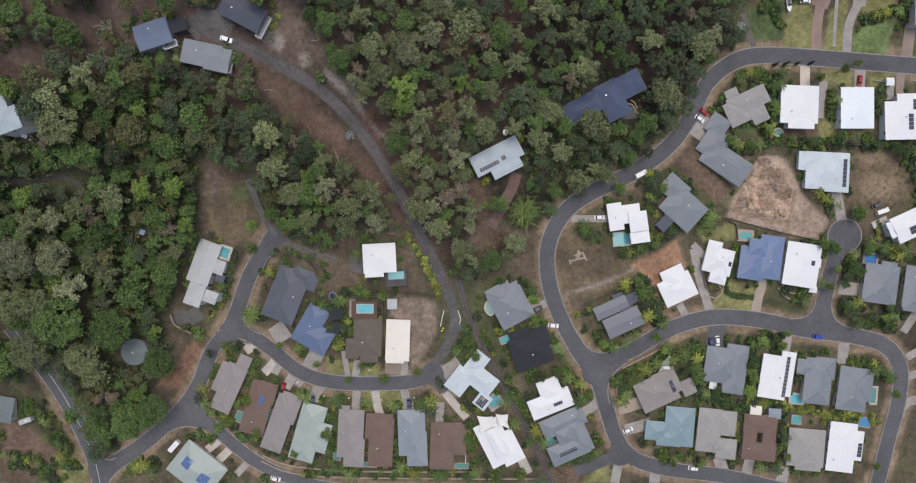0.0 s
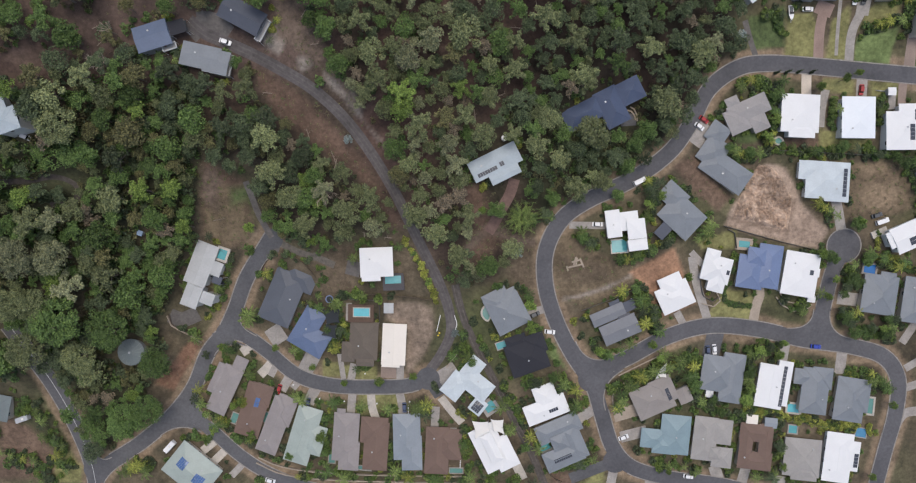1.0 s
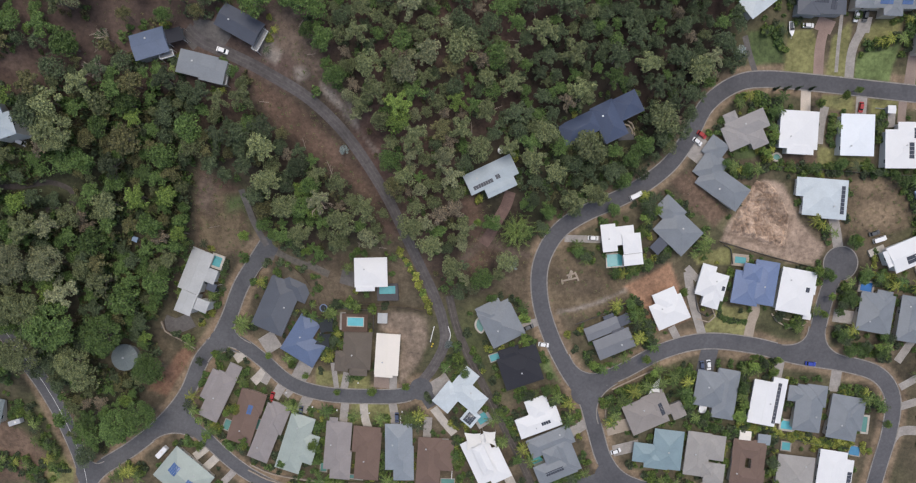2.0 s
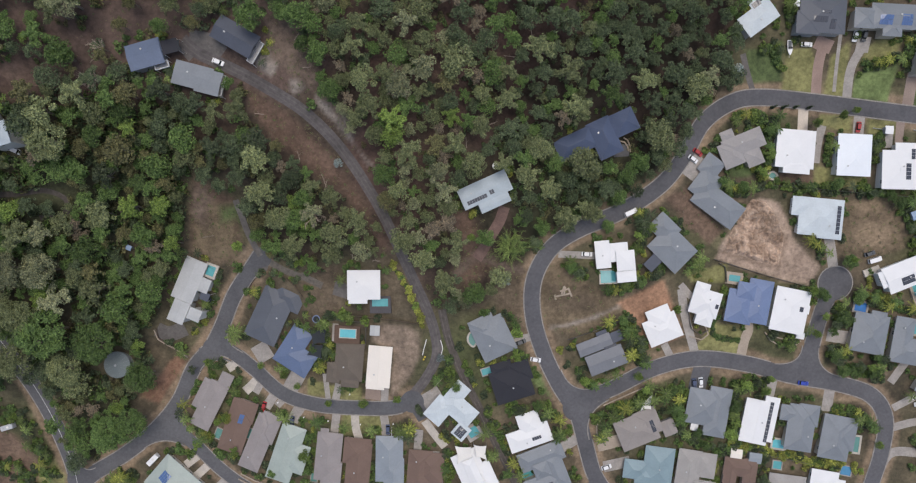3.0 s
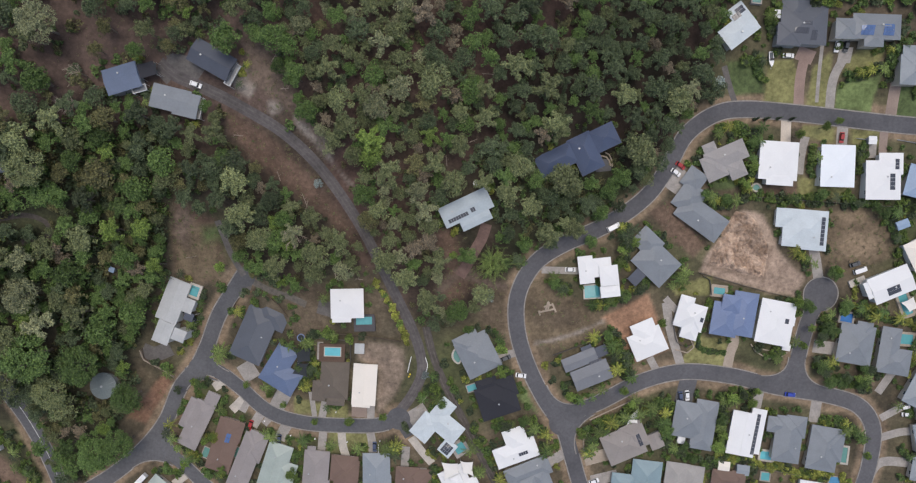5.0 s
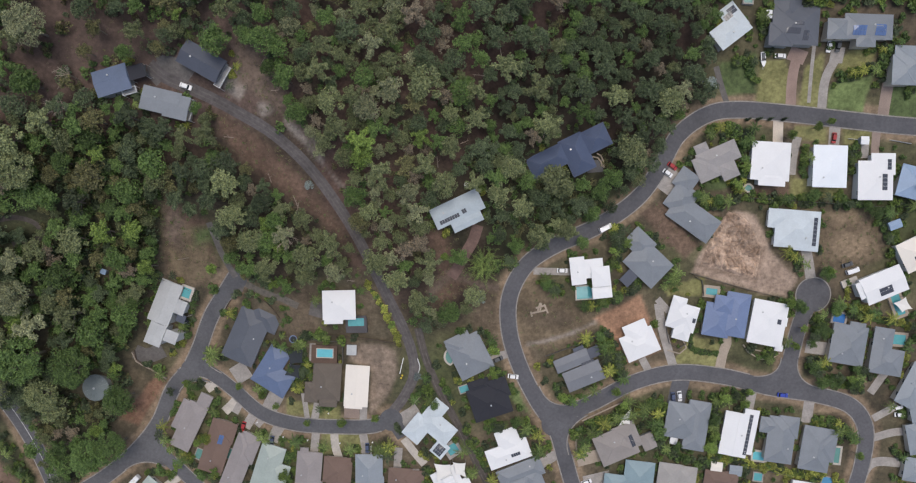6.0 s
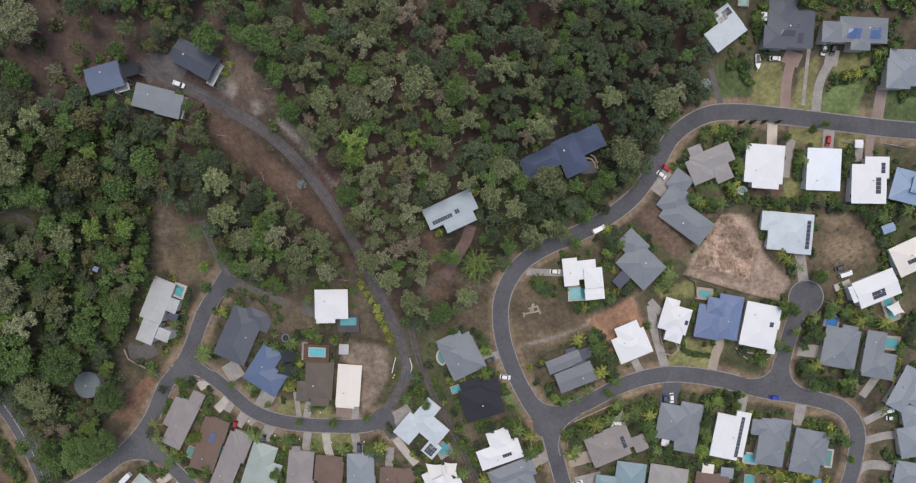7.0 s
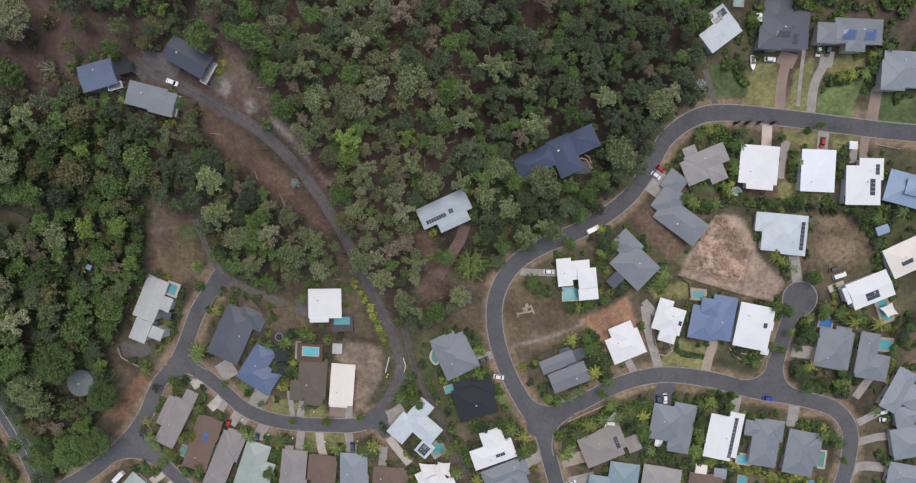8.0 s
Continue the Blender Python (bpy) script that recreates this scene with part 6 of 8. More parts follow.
fence([(-82.8, -11.7), (-79.8, -7.2), (-75.0, -4.9), (-68.6, -4.9), (-62.6, -9.1), (-58.9, -14.1)], 1.2, "fence_timber")
fence([(103.4, -11.2), (105.6, -19.7), (109.6, -22.0), (113.1, -19.8)], 1.2, "fence")
fence([(53.2, -26.3), (65.5, -21.4), (75.5, -17.0)], 1.5, "fence")
fence([(-44.3, -20.3), (-20.6, -21.3), (-10.3, -22.5)], 1.4, "fence_timber")
fence([(110.3, -47.3), (105.1, -47.7), (103.4, -57.5), (101.1, -64.8)], 1.5, "fence")
fence([(47.8, -102.5), (42.0, -98.1), (29.2, -72.3)], 1.4, "fence_timber")
shade_sail(12.0, -76.4, [(-4.0, 2.0), (3.0, 2.0), (3.5, -2.0), (-2.5, -5.5)], 3.8, "cream-white shade sail beside white roof", "sail")
shade_sail(18.4, -75.9, [(-2.5, 2.5), (3.0, 2.5), (3.5, -4.0), (-1.0, -2.5)], 3.8, "cream-white shade sail over courtyard", "sail")
shade_sail(87.6, -51.0, [(3.0, 3.0), (2.5, -3.5), (-2.0, -4.5)], 3.0, "white triangular shade sail above pool", "sail")
shade_sail(201.0, -0.2, [(-3.4, 0.3), (1.3, 3.0), (4.5, -1.8), (0.1, -3.4)], 3.2, "white shade sail beside the pool", "sail")
shade_sail(-101.5, -15.4, [(-3.0, 1.5), (1.0, 3.5), (4.0, -2.0), (3.5, -3.0)], 3.0, "dark shade sail beside grey house", "sail_dark")
shade_sail(-101.9, 78.3, [(-3.8, 2.6), (3.4, 3.0), (4.3, -0.9), (-3.0, -3.0)], 3.2, "black shade cover beside the hill drive", "sail_dark")
shade_sail(-52.0, -30.5, [(-4.2, 3.0), (3.6, 3.4), (3.2, -2.6), (-2.0, -3.4)], 3.0, "black shade sail fixed to the blue roof", "sail_dark")
shade_sail(-53.1, -37.1, [(-1.6, 3.4), (3.2, 3.0), (2.6, -3.0), (-3.6, -1.6)], 3.0, "black shade sail fixed to the blue roof", "sail_dark")
tank(18.6, 42.6, 1.1, 2.2, "white_paint", "white round water tank behind hill house", "water_tank")
trampoline(-53.3, -23.2)
shed(-27.6, -26.2, 3.7, 3.9, 0.0, 2.4, "pale_grey", "small pale grey garden shed")
shed(195.5, 32.7, 4.9, 3.2, 22.4, 2.4, "sky_blue", "small blue roofed garden shed")
shed(180.0, 66.6, 2.9, 2.9, 0.0, 2.4, "white", "small white roofed street shelter")
shed(129.6, -73.4, 4.6, 3.6, -5.0, 2.4, "cream", "pale roofed garden shed behind brown house")
shed(137.9, -75.0, 5.1, 4.1, -5.0, 2.6, "blue_grey", "blue-grey roofed patio shed")
shed(110.1, -61.7, 2.8, 3.5, -8.0, 2.4, "white", "white roofed garden shed")
shed(152.0, -20.5, 3.0, 2.5, -8.0, 2.6, "white", "small white roofed entry pavilion")
shed(-129.0, 3.8, 1.9, 1.7, -20.0, 2.0, "sky_blue", "small blue roofed shed among trees")
shed(135.4, 113.7, 1.9, 2.8, -0.6, 2.4, "white", "small white roofed garden shed")
shed(99.0, -62.6, 5.5, 6.5, 25.0, 2.4, "taupe", "taupe roofed garden pavilion")
timber_frame(49.5, -7.0, 2.3)
guard_rail([(-5.9, -29.0), (-6.7, -32.5), (-7.4, -35.9)])
guard_rail([(0.0, -29.0), (1.0, -32.5), (0.2, -35.8)])
round_house(-139.0, -47.4, 5.8, 3.0, "round grey-green roofed hut under a large tree")
retaining_wall([(-85.4, -93.9), (-75.6, -97.8), (-57.6, -100.3), (-31.9, -101.0), (4.1, -100.8)], 1.2)
retaining_wall([(-86.5, -96.5), (-73.1, -101.7), (-47.4, -103.8), (4.1, -104.1), (35.0, -104.1)], 1.0)
retaining_wall([(-124.4, -31.6), (-123.0, -36.1), (-117.2, -39.6), (-110.8, -43.8)], 0.9)
retaining_wall([(77.5, -55.3), (70.9, -59.1), (68.3, -63.5), (69.9, -72.7)], 0.5)
retaining_wall([(1.2, -45.8), (-1.2, -48.8), (-3.2, -51.8)], 0.7)
retaining_wall([(70.5, -54.5), (76.0, -51.6), (89.4, -45.0)], 0.5)
retaining_wall([(137.8, -19.9), (140.3, -23.2), (145.6, -26.0), (150.8, -25.8), (153.8, -23.0)], 0.6)
retaining_wall([(139.5, -18.6), (142.8, -22.0), (146.8, -22.7), (150.6, -21.5)], 0.5)
retaining_wall([(105.2, -23.0), (110.5, -24.3), (113.2, -21.8), (111.5, -18.2)], 0.6)
retaining_wall([(66.5, 54.9), (68.6, 56.0), (70.6, 55.6), (71.9, 54.1), (72.5, 52.3)], 0.5, "pale curved garden wall round a forecourt")
retaining_wall([(69.9, 57.4), (71.7, 56.6), (72.8, 54.6), (73.3, 51.9)], 0.5, "pale curved garden wall round a forecourt")

# ---- letterboxes and bins by the kerb ----
LETTER_POST = Bag().box(0, 0, 0.35, 0.16, 0.16, 1.3).mesh("post", WALL["white"])
LETTER_BOX = Bag().box(0, 0, 1.12, 0.46, 0.4, 0.3).box(0, 0, 1.29, 0.54, 0.48, 0.05).mesh("box", MAT["white_paint"])
BIN_BODY, BIN_WHEEL = Bag(), Bag()
loft(BIN_BODY, [slab(0.46, 0.46, 0.08, 0.06), slab(0.56, 0.58, 0.95, 0.06)])
BIN_BODY = BIN_BODY.mesh("body", MAT["bin_green"])
BIN_LID = Bag().box(0.02, 0, 0.99, 0.66, 0.62, 0.08).mesh("lid", MAT["bin_yellow"])
loft(BIN_WHEEL, [[(0.1 * math.cos(a * math.pi / 4), y, 0.1 * math.sin(a * math.pi / 4)) for a in range(8)] for y in (-0.03, 0.03)])
BIN_WHEEL = BIN_WHEEL.mesh("wheel", MAT["rubber"])


def letterbox(x, y):
    thing = new("letterbox")
    thing.matrix_basis = Matrix.Translation((x, y, high(x, y))) @ Matrix.Rotation(x, 4, "Z")
    tagged(thing, "white rendered letterbox on the grass verge", "letterbox", "letterboxes")
    part("post", LETTER_POST, thing)
    part("box", LETTER_BOX, thing)


def wheelie_bin(x, y):
    thing = new("wheelie_bin")
    thing.matrix_basis = Matrix.Translation((x, y, high(x, y) + 0.1)) @ Matrix.Rotation(y, 4, "Z")
    tagged(thing, "green wheelie bin with a yellow lid by the road", "bin", "wheelie bins")
    part("body", BIN_BODY, thing)
    part("lid", BIN_LID, thing, "yellow plastic lid")
    for side in (-1, 1):
        part("wheel", BIN_WHEEL, thing, at=Matrix.Translation((-0.26, side * 0.26, 0.1)))


for spot in [(-47.5, -68.1), (-33.2, -68.6), (-10.8, -73.1), (-70.2, -61.6), (-58.4, -67.3), (-38.3, -55.5), (-18.9, -67.3)]:
    letterbox(*spot)
for spot in [(-6.8, -37.7), (-6.3, -36.6)]:
    wheelie_bin(*spot)


# ---- covers and woodland edges ----
FOREST = [(-176.9, 119.9), (-17.3, 125.9), (107.4, 144.4), (200.2, 143.6), (205.6, 124.1), (127.5, 125.0), (112.4, 115.9), (112.9, 83.1), (100.2, 69.7), (93.0, 52.8), (81.5, 41.7), (61.1, 29.9), (41.8, 18.5), (32.0, 6.7), (23.0, 0.7), (16.0, -12.6), (1.5, -15.0), (-8.7, -6.5), (-16.3, 7.8), (-34.2, 6.7), (-54.3, -0.5), (-69.1, 3.2), (-78.2, 6.8), (-84.5, 26.6), (-101.3, 37.6), (-109.7, 3.2), (-119.3, -14.2), (-126.1, -32.1), (-133.1, -62.1), (-141.4, -79.6), (-153.9, -94.6), (-158.7, -83.7), (-162.8, -70.7), (-167.7, -58.4), (-172.7, -49.4), (-185.1, -56.5), (-221.9, -55.7)]
GAPS = [
    [(-136.2, 79.3), (-125.9, 88.0), (-111.1, 98.6), (-88.4, 95.5), (-91.2, 89.7), (-105.6, 84.4), (-119.5, 78.7)],
    [(7.1, 10.5), (15.3, 11.9), (24.9, 6.5), (33.3, 4.3), (33.5, -0.1), (21.5, 1.1), (6.2, -3.3), (2.1, -0.5)],
    [(-68.0, 90.4), (-54.5, 90.1), (-49.7, 75.6), (-46.3, 67.7), (-51.7, 68.8), (-59.2, 70.9), (-67.6, 76.0)],
    [(-77.0, 67.4), (-68.8, 64.2), (-58.2, 58.0), (-49.9, 49.7), (-41.6, 40.2), (-36.3, 33.7), (-28.8, 21.6), (-22.2, 7.8), (-26.0, 9.2), (-33.5, 21.6), (-42.4, 29.0), (-51.2, 35.4), (-59.9, 41.9), (-68.3, 49.6), (-76.3, 58.4)],
    [(-158.5, 89.6), (-149.2, 83.0), (-138.4, 86.1), (-130.1, 94.4)],
    [(-134.5, 74.9), (-119.9, 71.0), (-119.3, 68.0), (-135.5, 68.0)],
    [(-153.9, 28.4), (-138.6, 28.0), (-141.4, 19.1), (-158.0, 18.6)],
    [(-67.0, 81.8), (-51.7, 83.4), (-48.1, 73.6), (-40.5, 55.7), (-48.8, 63.8), (-57.0, 71.8)],
    [(-102.6, 36.5), (-84.5, 26.6), (-82.9, 3.2), (-94.6, -4.2), (-110.8, 3.2)],
    [(-72.9, 78.1), (-51.6, 69.8), (-32.1, 47.5), (-36.7, 45.4), (-53.4, 61.9), (-72.7, 69.3)],
    [(-105.7, 84.1), (-74.2, 76.1), (-83.8, 70.5), (-98.6, 74.5)],
    [(2.5, 26.1), (22.4, 26.4), (23.0, 0.7), (12.3, -13.8), (3.8, -4.1), (7.3, 7.8)],
]
COVERS = [
    ("dry", [(37.4, 3.1), (48.3, 6.7), (62.3, -2.9), (74.7, -9.6), (71.7, -19.0), (53.1, -24.3), (44.3, -21.3), (39.0, -9.0)], 1.5),
    ("tan_soil", [(124.6, 31.6), (130.1, 36.6), (139.1, 35.5), (148.1, 19.4), (158.8, 8.8), (155.1, 0.3), (136.4, 3.7), (112.8, 10.1), (114.7, 15.6), (121.4, 25.5)], 1.5),
    ("brown_soil", [(90.1, 34.3), (99.5, 40.2), (103.0, 33.8), (115.5, 22.5), (110.6, 15.1), (99.5, 23.3)], 1.5),
    ("red_soil", [(73.1, -9.6), (91.6, 0.2), (97.2, -11.7), (103.4, -23.0), (86.7, -29.6), (81.1, -17.8)], 1.2),
    ("grey_soil", [(-30.6, -24.4), (-23.1, -22.8), (-14.5, -23.3), (-8.8, -26.3), (-7.9, -36.4), (-10.5, -44.1), (-15.5, -50.6), (-19.6, -57.1), (-21.6, -54.1), (-20.9, -36.5), (-29.8, -31.5)], 2.2),
    ("dry", [(168.1, 37.5), (187.2, 36.0), (191.1, 20.7), (176.9, 10.3), (167.9, 14.5)], 2),
    ("litter_red", [(-101.7, 35.4), (-84.5, 26.6), (-83.5, 4.4), (-94.4, -3.0), (-107.1, 4.4)], 3),
    ("dry", [(-104.5, 19.8), (-94.0, 26.6), (-85.8, 17.5), (-84.1, 3.2), (-94.9, -3.0), (-106.1, 3.2)], 3),
    ("gravel", [(-72.8, 80.8), (-68.3, 82.3), (-63.3, 79.8), (-62.5, 74.0), (-65.9, 70.3), (-71.4, 73.4)], 1.6),
    ("gravel", [(-60.6, 70.4), (-54.9, 70.2), (-53.4, 66.6), (-58.3, 64.3)], 1.8),
    ("gravel", [(-50.2, 65.4), (-45.6, 62.2), (-38.2, 58.1), (-35.2, 48.5), (-26.2, 37.8), (-28.1, 37.8), (-39.9, 51.6), (-45.9, 57.8), (-49.9, 61.4)], 1.6),
    ("litter_red", [(-77.0, 67.4), (-68.8, 64.2), (-58.2, 58.0), (-49.9, 49.7), (-41.6, 40.2), (-36.3, 33.7), (-28.8, 21.6), (-22.2, 7.8), (-26.0, 9.2), (-33.5, 21.6), (-42.4, 29.0), (-51.2, 35.4), (-59.9, 41.9), (-68.3, 49.6), (-76.3, 58.4)], 3),
    ("red_soil2", [(-131.4, -62.1), (-116.2, -42.7), (-110.8, -44.9), (-123.3, -65.6)], 1.5),
    ("litter_red", [(1.4, 26.1), (10.7, 26.2), (20.5, 3.1), (11.1, -11.4), (3.8, -4.1), (7.3, 7.8)], 4),
    ("dry2", [(15.7, 4.3), (32.6, 1.9), (34.2, -13.8), (37.0, -26.2), (28.3, -21.2), (20.8, -11.4)], 3),
    ("dry2", [(-59.2, 0.7), (-40.6, 1.9), (-41.8, -21.5), (-55.8, -21.7), (-60.1, -9.1)], 3),
    ("lawn_olive", [(135.4, 96.7), (145.3, 98.6), (148.3, 93.2), (148.9, 79.0), (135.9, 80.3)], 0.8),
    ("lawn", [(164.8, 88.7), (180.7, 92.6), (178.8, 77.6), (165.1, 77.2)], 0.8),
    ("lawn_olive", [(167.9, 100.3), (180.2, 101.6), (178.2, 93.9), (164.9, 91.0)], 0.8),
    ("lawn_dark", [(118.5, 95.7), (133.4, 100.3), (135.7, 84.5), (122.1, 83.3)], 1),
    ("lawn_olive", [(153.2, 78.5), (154.4, 95.6), (160.0, 100.2), (162.6, 78.8)], 0.8),
    ("lawn_dark", [(186.9, 87.3), (201.0, 89.7), (203.8, 75.1), (188.8, 76.0)], 1),
    ("lawn", [(35.6, -38.3), (42.6, -40.9), (48.4, -52.1), (40.0, -47.0)], 0.8),
    ("lawn_olive", [(114.8, -16.8), (127.9, -18.8), (127.0, -32.6), (107.8, -28.8)], 0.8),
    ("lawn_olive", [(100.2, 3.7), (118.6, 8.2), (118.4, 0.2), (104.2, 0.2)], 0.8),
    ("lawn_olive", [(153.1, 51.5), (174.9, 47.3), (172.7, 42.4), (153.4, 42.9)], 1),
    ("lawn_olive", [(152.7, 72.6), (166.6, 72.0), (166.6, 65.3), (153.1, 67.3)], 1),
    ("lawn_olive", [(172.2, 72.4), (183.7, 71.2), (184.4, 64.6), (172.8, 64.8)], 1),
    ("brown_soil", [(138.0, 49.7), (152.2, 49.1), (152.4, 42.4), (139.0, 42.4)], 0.8),
    ("lawn_dark", [(115.5, 52.3), (124.5, 54.9), (127.3, 46.4), (117.0, 43.8)], 1),
    ("lawn_olive", [(-41.7, -64.1), (-21.2, -63.7), (-21.3, -72.8), (-41.8, -73.2)], 1),
    ("lawn_olive", [(-57.0, -50.1), (-46.7, -52.5), (-33.8, -52.2), (-32.6, -58.7), (-57.1, -57.9)], 1),
    ("lawn_olive", [(-109.0, 26.5), (-106.7, 26.6), (-107.1, 24.3), (-109.4, 24.3)], 1),
    ("gravel", [(45.3, -20.8), (52.9, -19.4), (62.8, -15.9), (69.7, -12.5), (73.7, -10.6), (74.2, -11.8), (69.3, -14.5), (62.9, -17.7), (53.0, -20.6), (45.3, -22.0)], 1.6),
    ("dry2", [(42.5, -1.7), (62.5, -6.6), (67.7, -12.8), (52.8, -16.4), (42.8, -13.9)], 3),
    ("dry", [(166.6, 38.3), (191.6, 38.2), (195.6, 23.7), (177.7, 11.8), (167.4, 17.5)], 2),
    ("brown_soil", [(-198.6, -72.7), (-185.7, -81.3), (-175.1, -95.4), (-168.6, -108.2), (-206.9, -109.0)], 3),
    ("lawn_olive", [(-174.4, -89.8), (-165.1, -100.8), (-166.0, -109.2), (-182.6, -109.7)], 2),
    ("brown_soil", [(43.8, -97.8), (52.8, -99.2), (55.7, -106.5), (42.7, -106.4)], 1),
    ("lawn_olive", [(55.6, -103.4), (66.9, -96.7), (67.4, -106.6), (55.7, -106.5)], 1),
    ("dry", [(167.6, 35.9), (187.0, 37.5), (192.8, 23.6), (194.4, 18.2), (182.3, 14.2), (173.0, 10.3), (166.4, 15.0)], 1.5),
    ("forest_dry", [(-68.0, 90.4), (-52.4, 90.1), (-48.0, 75.6), (-42.1, 65.7), (-35.3, 49.6), (-40.6, 54.7), (-49.7, 65.8), (-59.3, 69.9), (-67.6, 76.0)], 3.0),
    ("lawn_dark", [(-93.7, 24.0), (-82.2, 25.0), (-81.8, 16.5), (-93.4, 14.5)], 4.0),
    ("forest_dry", [(-103.5, 31.2), (-95.2, 32.7), (-93.1, 24.8), (-97.8, 11.4), (-105.2, 16.0)], 4.0),
    ("forest_dry", [(10.0, 8.9), (15.3, 10.7), (23.7, 5.5), (33.3, 3.3), (33.4, 0.4), (22.7, 2.1), (13.1, 4.7)], 1.6),
    ("forest_dry", [(9.1, 7.4), (13.3, 5.2), (6.2, -2.4), (2.6, -1.0)], 1.6),
    ("lawn_olive", [(168.9, 102.2), (179.3, 102.9), (178.1, 94.8), (166.6, 91.6)], 1.2),
    ("dry_pale", [(170.9, 36.9), (177.5, 39.4), (186.0, 39.3), (192.5, 23.3), (187.4, 17.1), (177.6, 15.3), (168.6, 19.6)], 4),
]
FURROW = [(143.4, 20.8), (142.1, 14.0), (141.1, 7.5), (132.0, 9.2), (122.9, 11.7), (115.7, 13.1)]
HEAP = [(121.7, 26.8), (127.3, 36.1), (133.1, 34.9), (137.7, 30.6), (142.5, 21.4), (140.8, 8.4), (132.0, 10.2), (124.1, 12.7), (117.0, 13.9), (118.1, 18.2)]

# ---- planting ----
TALL_PALMS = [
    (-113.1, 19.7, 1.9), (-120.1, 15.8, 1.3),
    (-111.7, -67.5, 1.3), (-110.6, -63.8, 1.2), (-85.1, -59.3, 1), (-99.1, -73.5, 1.1), (-103.0, -79.0, 1.2), (-137.0, -97.2, 1.4),
    (-133.5, -99.8, 1.4), (-82.1, -71.5, 1), (-83.9, -78.3, 1), (-74.5, -92.8, 1.6), (-77.3, -64.9, 1.1), (-71.2, -66.9, 1.1),
    (-65.6, -67.1, 1.3), (-55.5, -72.1, 1.2), (-51.8, -67.6, 1.3), (-47.1, -71.5, 0.9), (-39.3, -69.3, 1.1), (-27.6, -69.7, 1.2),
    (-15.1, -68.6, 1.3), (-11.7, -72.0, 1.2), (-26.2, -86.5, 1), (-26.1, -79.1, 0.9), (-73.4, -89.3, 1.2), (-57.2, -92.5, 1.2),
    (-53.9, -98.3, 1.3), (-47.2, -100.9, 1.3), (-36.3, -100.0, 1.3), (-24.4, -97.3, 1.3), (-19.4, -100.1, 1.2), (-7.8, -100.6, 1.3),
    (20.4, -67.3, 1.4), (21.7, -69.6, 1.2), (7.3, -98.9, 1.3), (31.5, -99.3, 1.5), (34.9, -103.1, 1.5), (27.3, -92.6, 1.2),
    (51.4, -60.0, 1.2), (51.5, -67.6, 1.3), (46.4, -57.4, 1.2), (33.0, -80.5, 1.2), (36.4, -85.7, 1.2), (54.1, -92.6, 1.3),
    (88.4, -44.3, 1.2), (90.3, -50.3, 1.3), (95.1, -46.8, 1.4), (84.7, -51.8, 1.2), (78.6, -54.2, 1.3), (73.7, -57.7, 1.3),
    (70.7, -61.8, 1.2), (75.8, -64.9, 1.2), (94.1, -58.8, 1.2), (99.0, -54.6, 1.2), (84.5, -38.6, 1.1), (103.0, -64.1, 1.2),
    (-87.2, -30.5, 1.7), (-89.2, -33.0, 1.3), (116.0, 67.2, 1.1), (108.8, 51.6, 1.1), (124.9, 40.2, 1.2), (114.8, 41.0, 1.2),
    (82.1, 26.8, 1.3), (79.7, 24.4, 1.3), (83.6, 23.3, 1.2), (105.5, 10.4, 1.2), (100.7, 9.0, 1.1), (73.7, -39.7, 1.1),
    (76.6, -21.1, 1.2), (78.1, -26.0, 1.2), (79.4, -30.9, 1.3), (69.0, -17.4, 1.2), (60.8, 4.3, 1.2), (51.1, 6.6, 1.1),
]
for i, (x, y, k) in enumerate(TALL_PALMS):
    if free(x, y, 1.2, 0.2):
        palm(x, y, k, i % 3)
belt("shrub", [(132.3, 122.7), (157.6, 121.5), (194.1, 118.8)], 7.0, 50)
belt("shrub", [(184.5, 109.0), (189.7, 104.8), (184.7, 98.4)], 3.7, 14)
belt("shrub", [(-48.1, -21.6), (-33.0, -21.4)], 2.0, 12)
belt("shrub", [(-96.3, -27.2), (-91.5, -16.8), (-84.1, -6.7)], 1.5, 14)
belt("shrub", [(-115.8, -37.5), (-112.3, -40.2), (-122.7, -33.5)], 2.6, 8)
belt("shrub", [(-6.0, -46.6), (1.5, -43.9), (3.9, -36.3)], 3.0, 14)
belt("shrub", [(36.0, -36.3), (32.3, -33.7)], 3.0, 6)
belt("shrub", [(25.7, -13.8), (30.8, -21.2), (32.1, -28.7)], 2.4, 8)
belt("yellow", [(128.3, -71.0), (145.4, -72.4), (163.8, -76.0), (184.8, -78.7)], 3.2, 120)
belt("shrub", [(100.5, -62.7), (116.6, -70.8), (129.7, -71.5)], 3.0, 26)
for spot in [(-8.8, -59.3), (-8.0, -60.6), (-7.3, -61.9)]:
    shrub(*spot, 1.3, "dark", 2)
belt("hedge", [(-49.2, -22.4), (-49.8, -30.6), (-51.0, -40.9)], 2.2, 40)
belt("shrub", [(-84.6, -14.3), (-81.4, -7.9), (-75.4, -3.7), (-68.2, -3.4), (-62.0, -7.6)], 2.2, 22)
belt("yellow", [(-20.0, 2.6), (-14.9, -6.5), (-9.5, -16.3), (-7.8, -22.5)], 1.9, 26)
belt("shrub", [(-86.0, -102.8), (-57.6, -101.1), (-21.6, -101.5), (4.1, -100.8), (29.8, -103.2)], 3.6, 60)
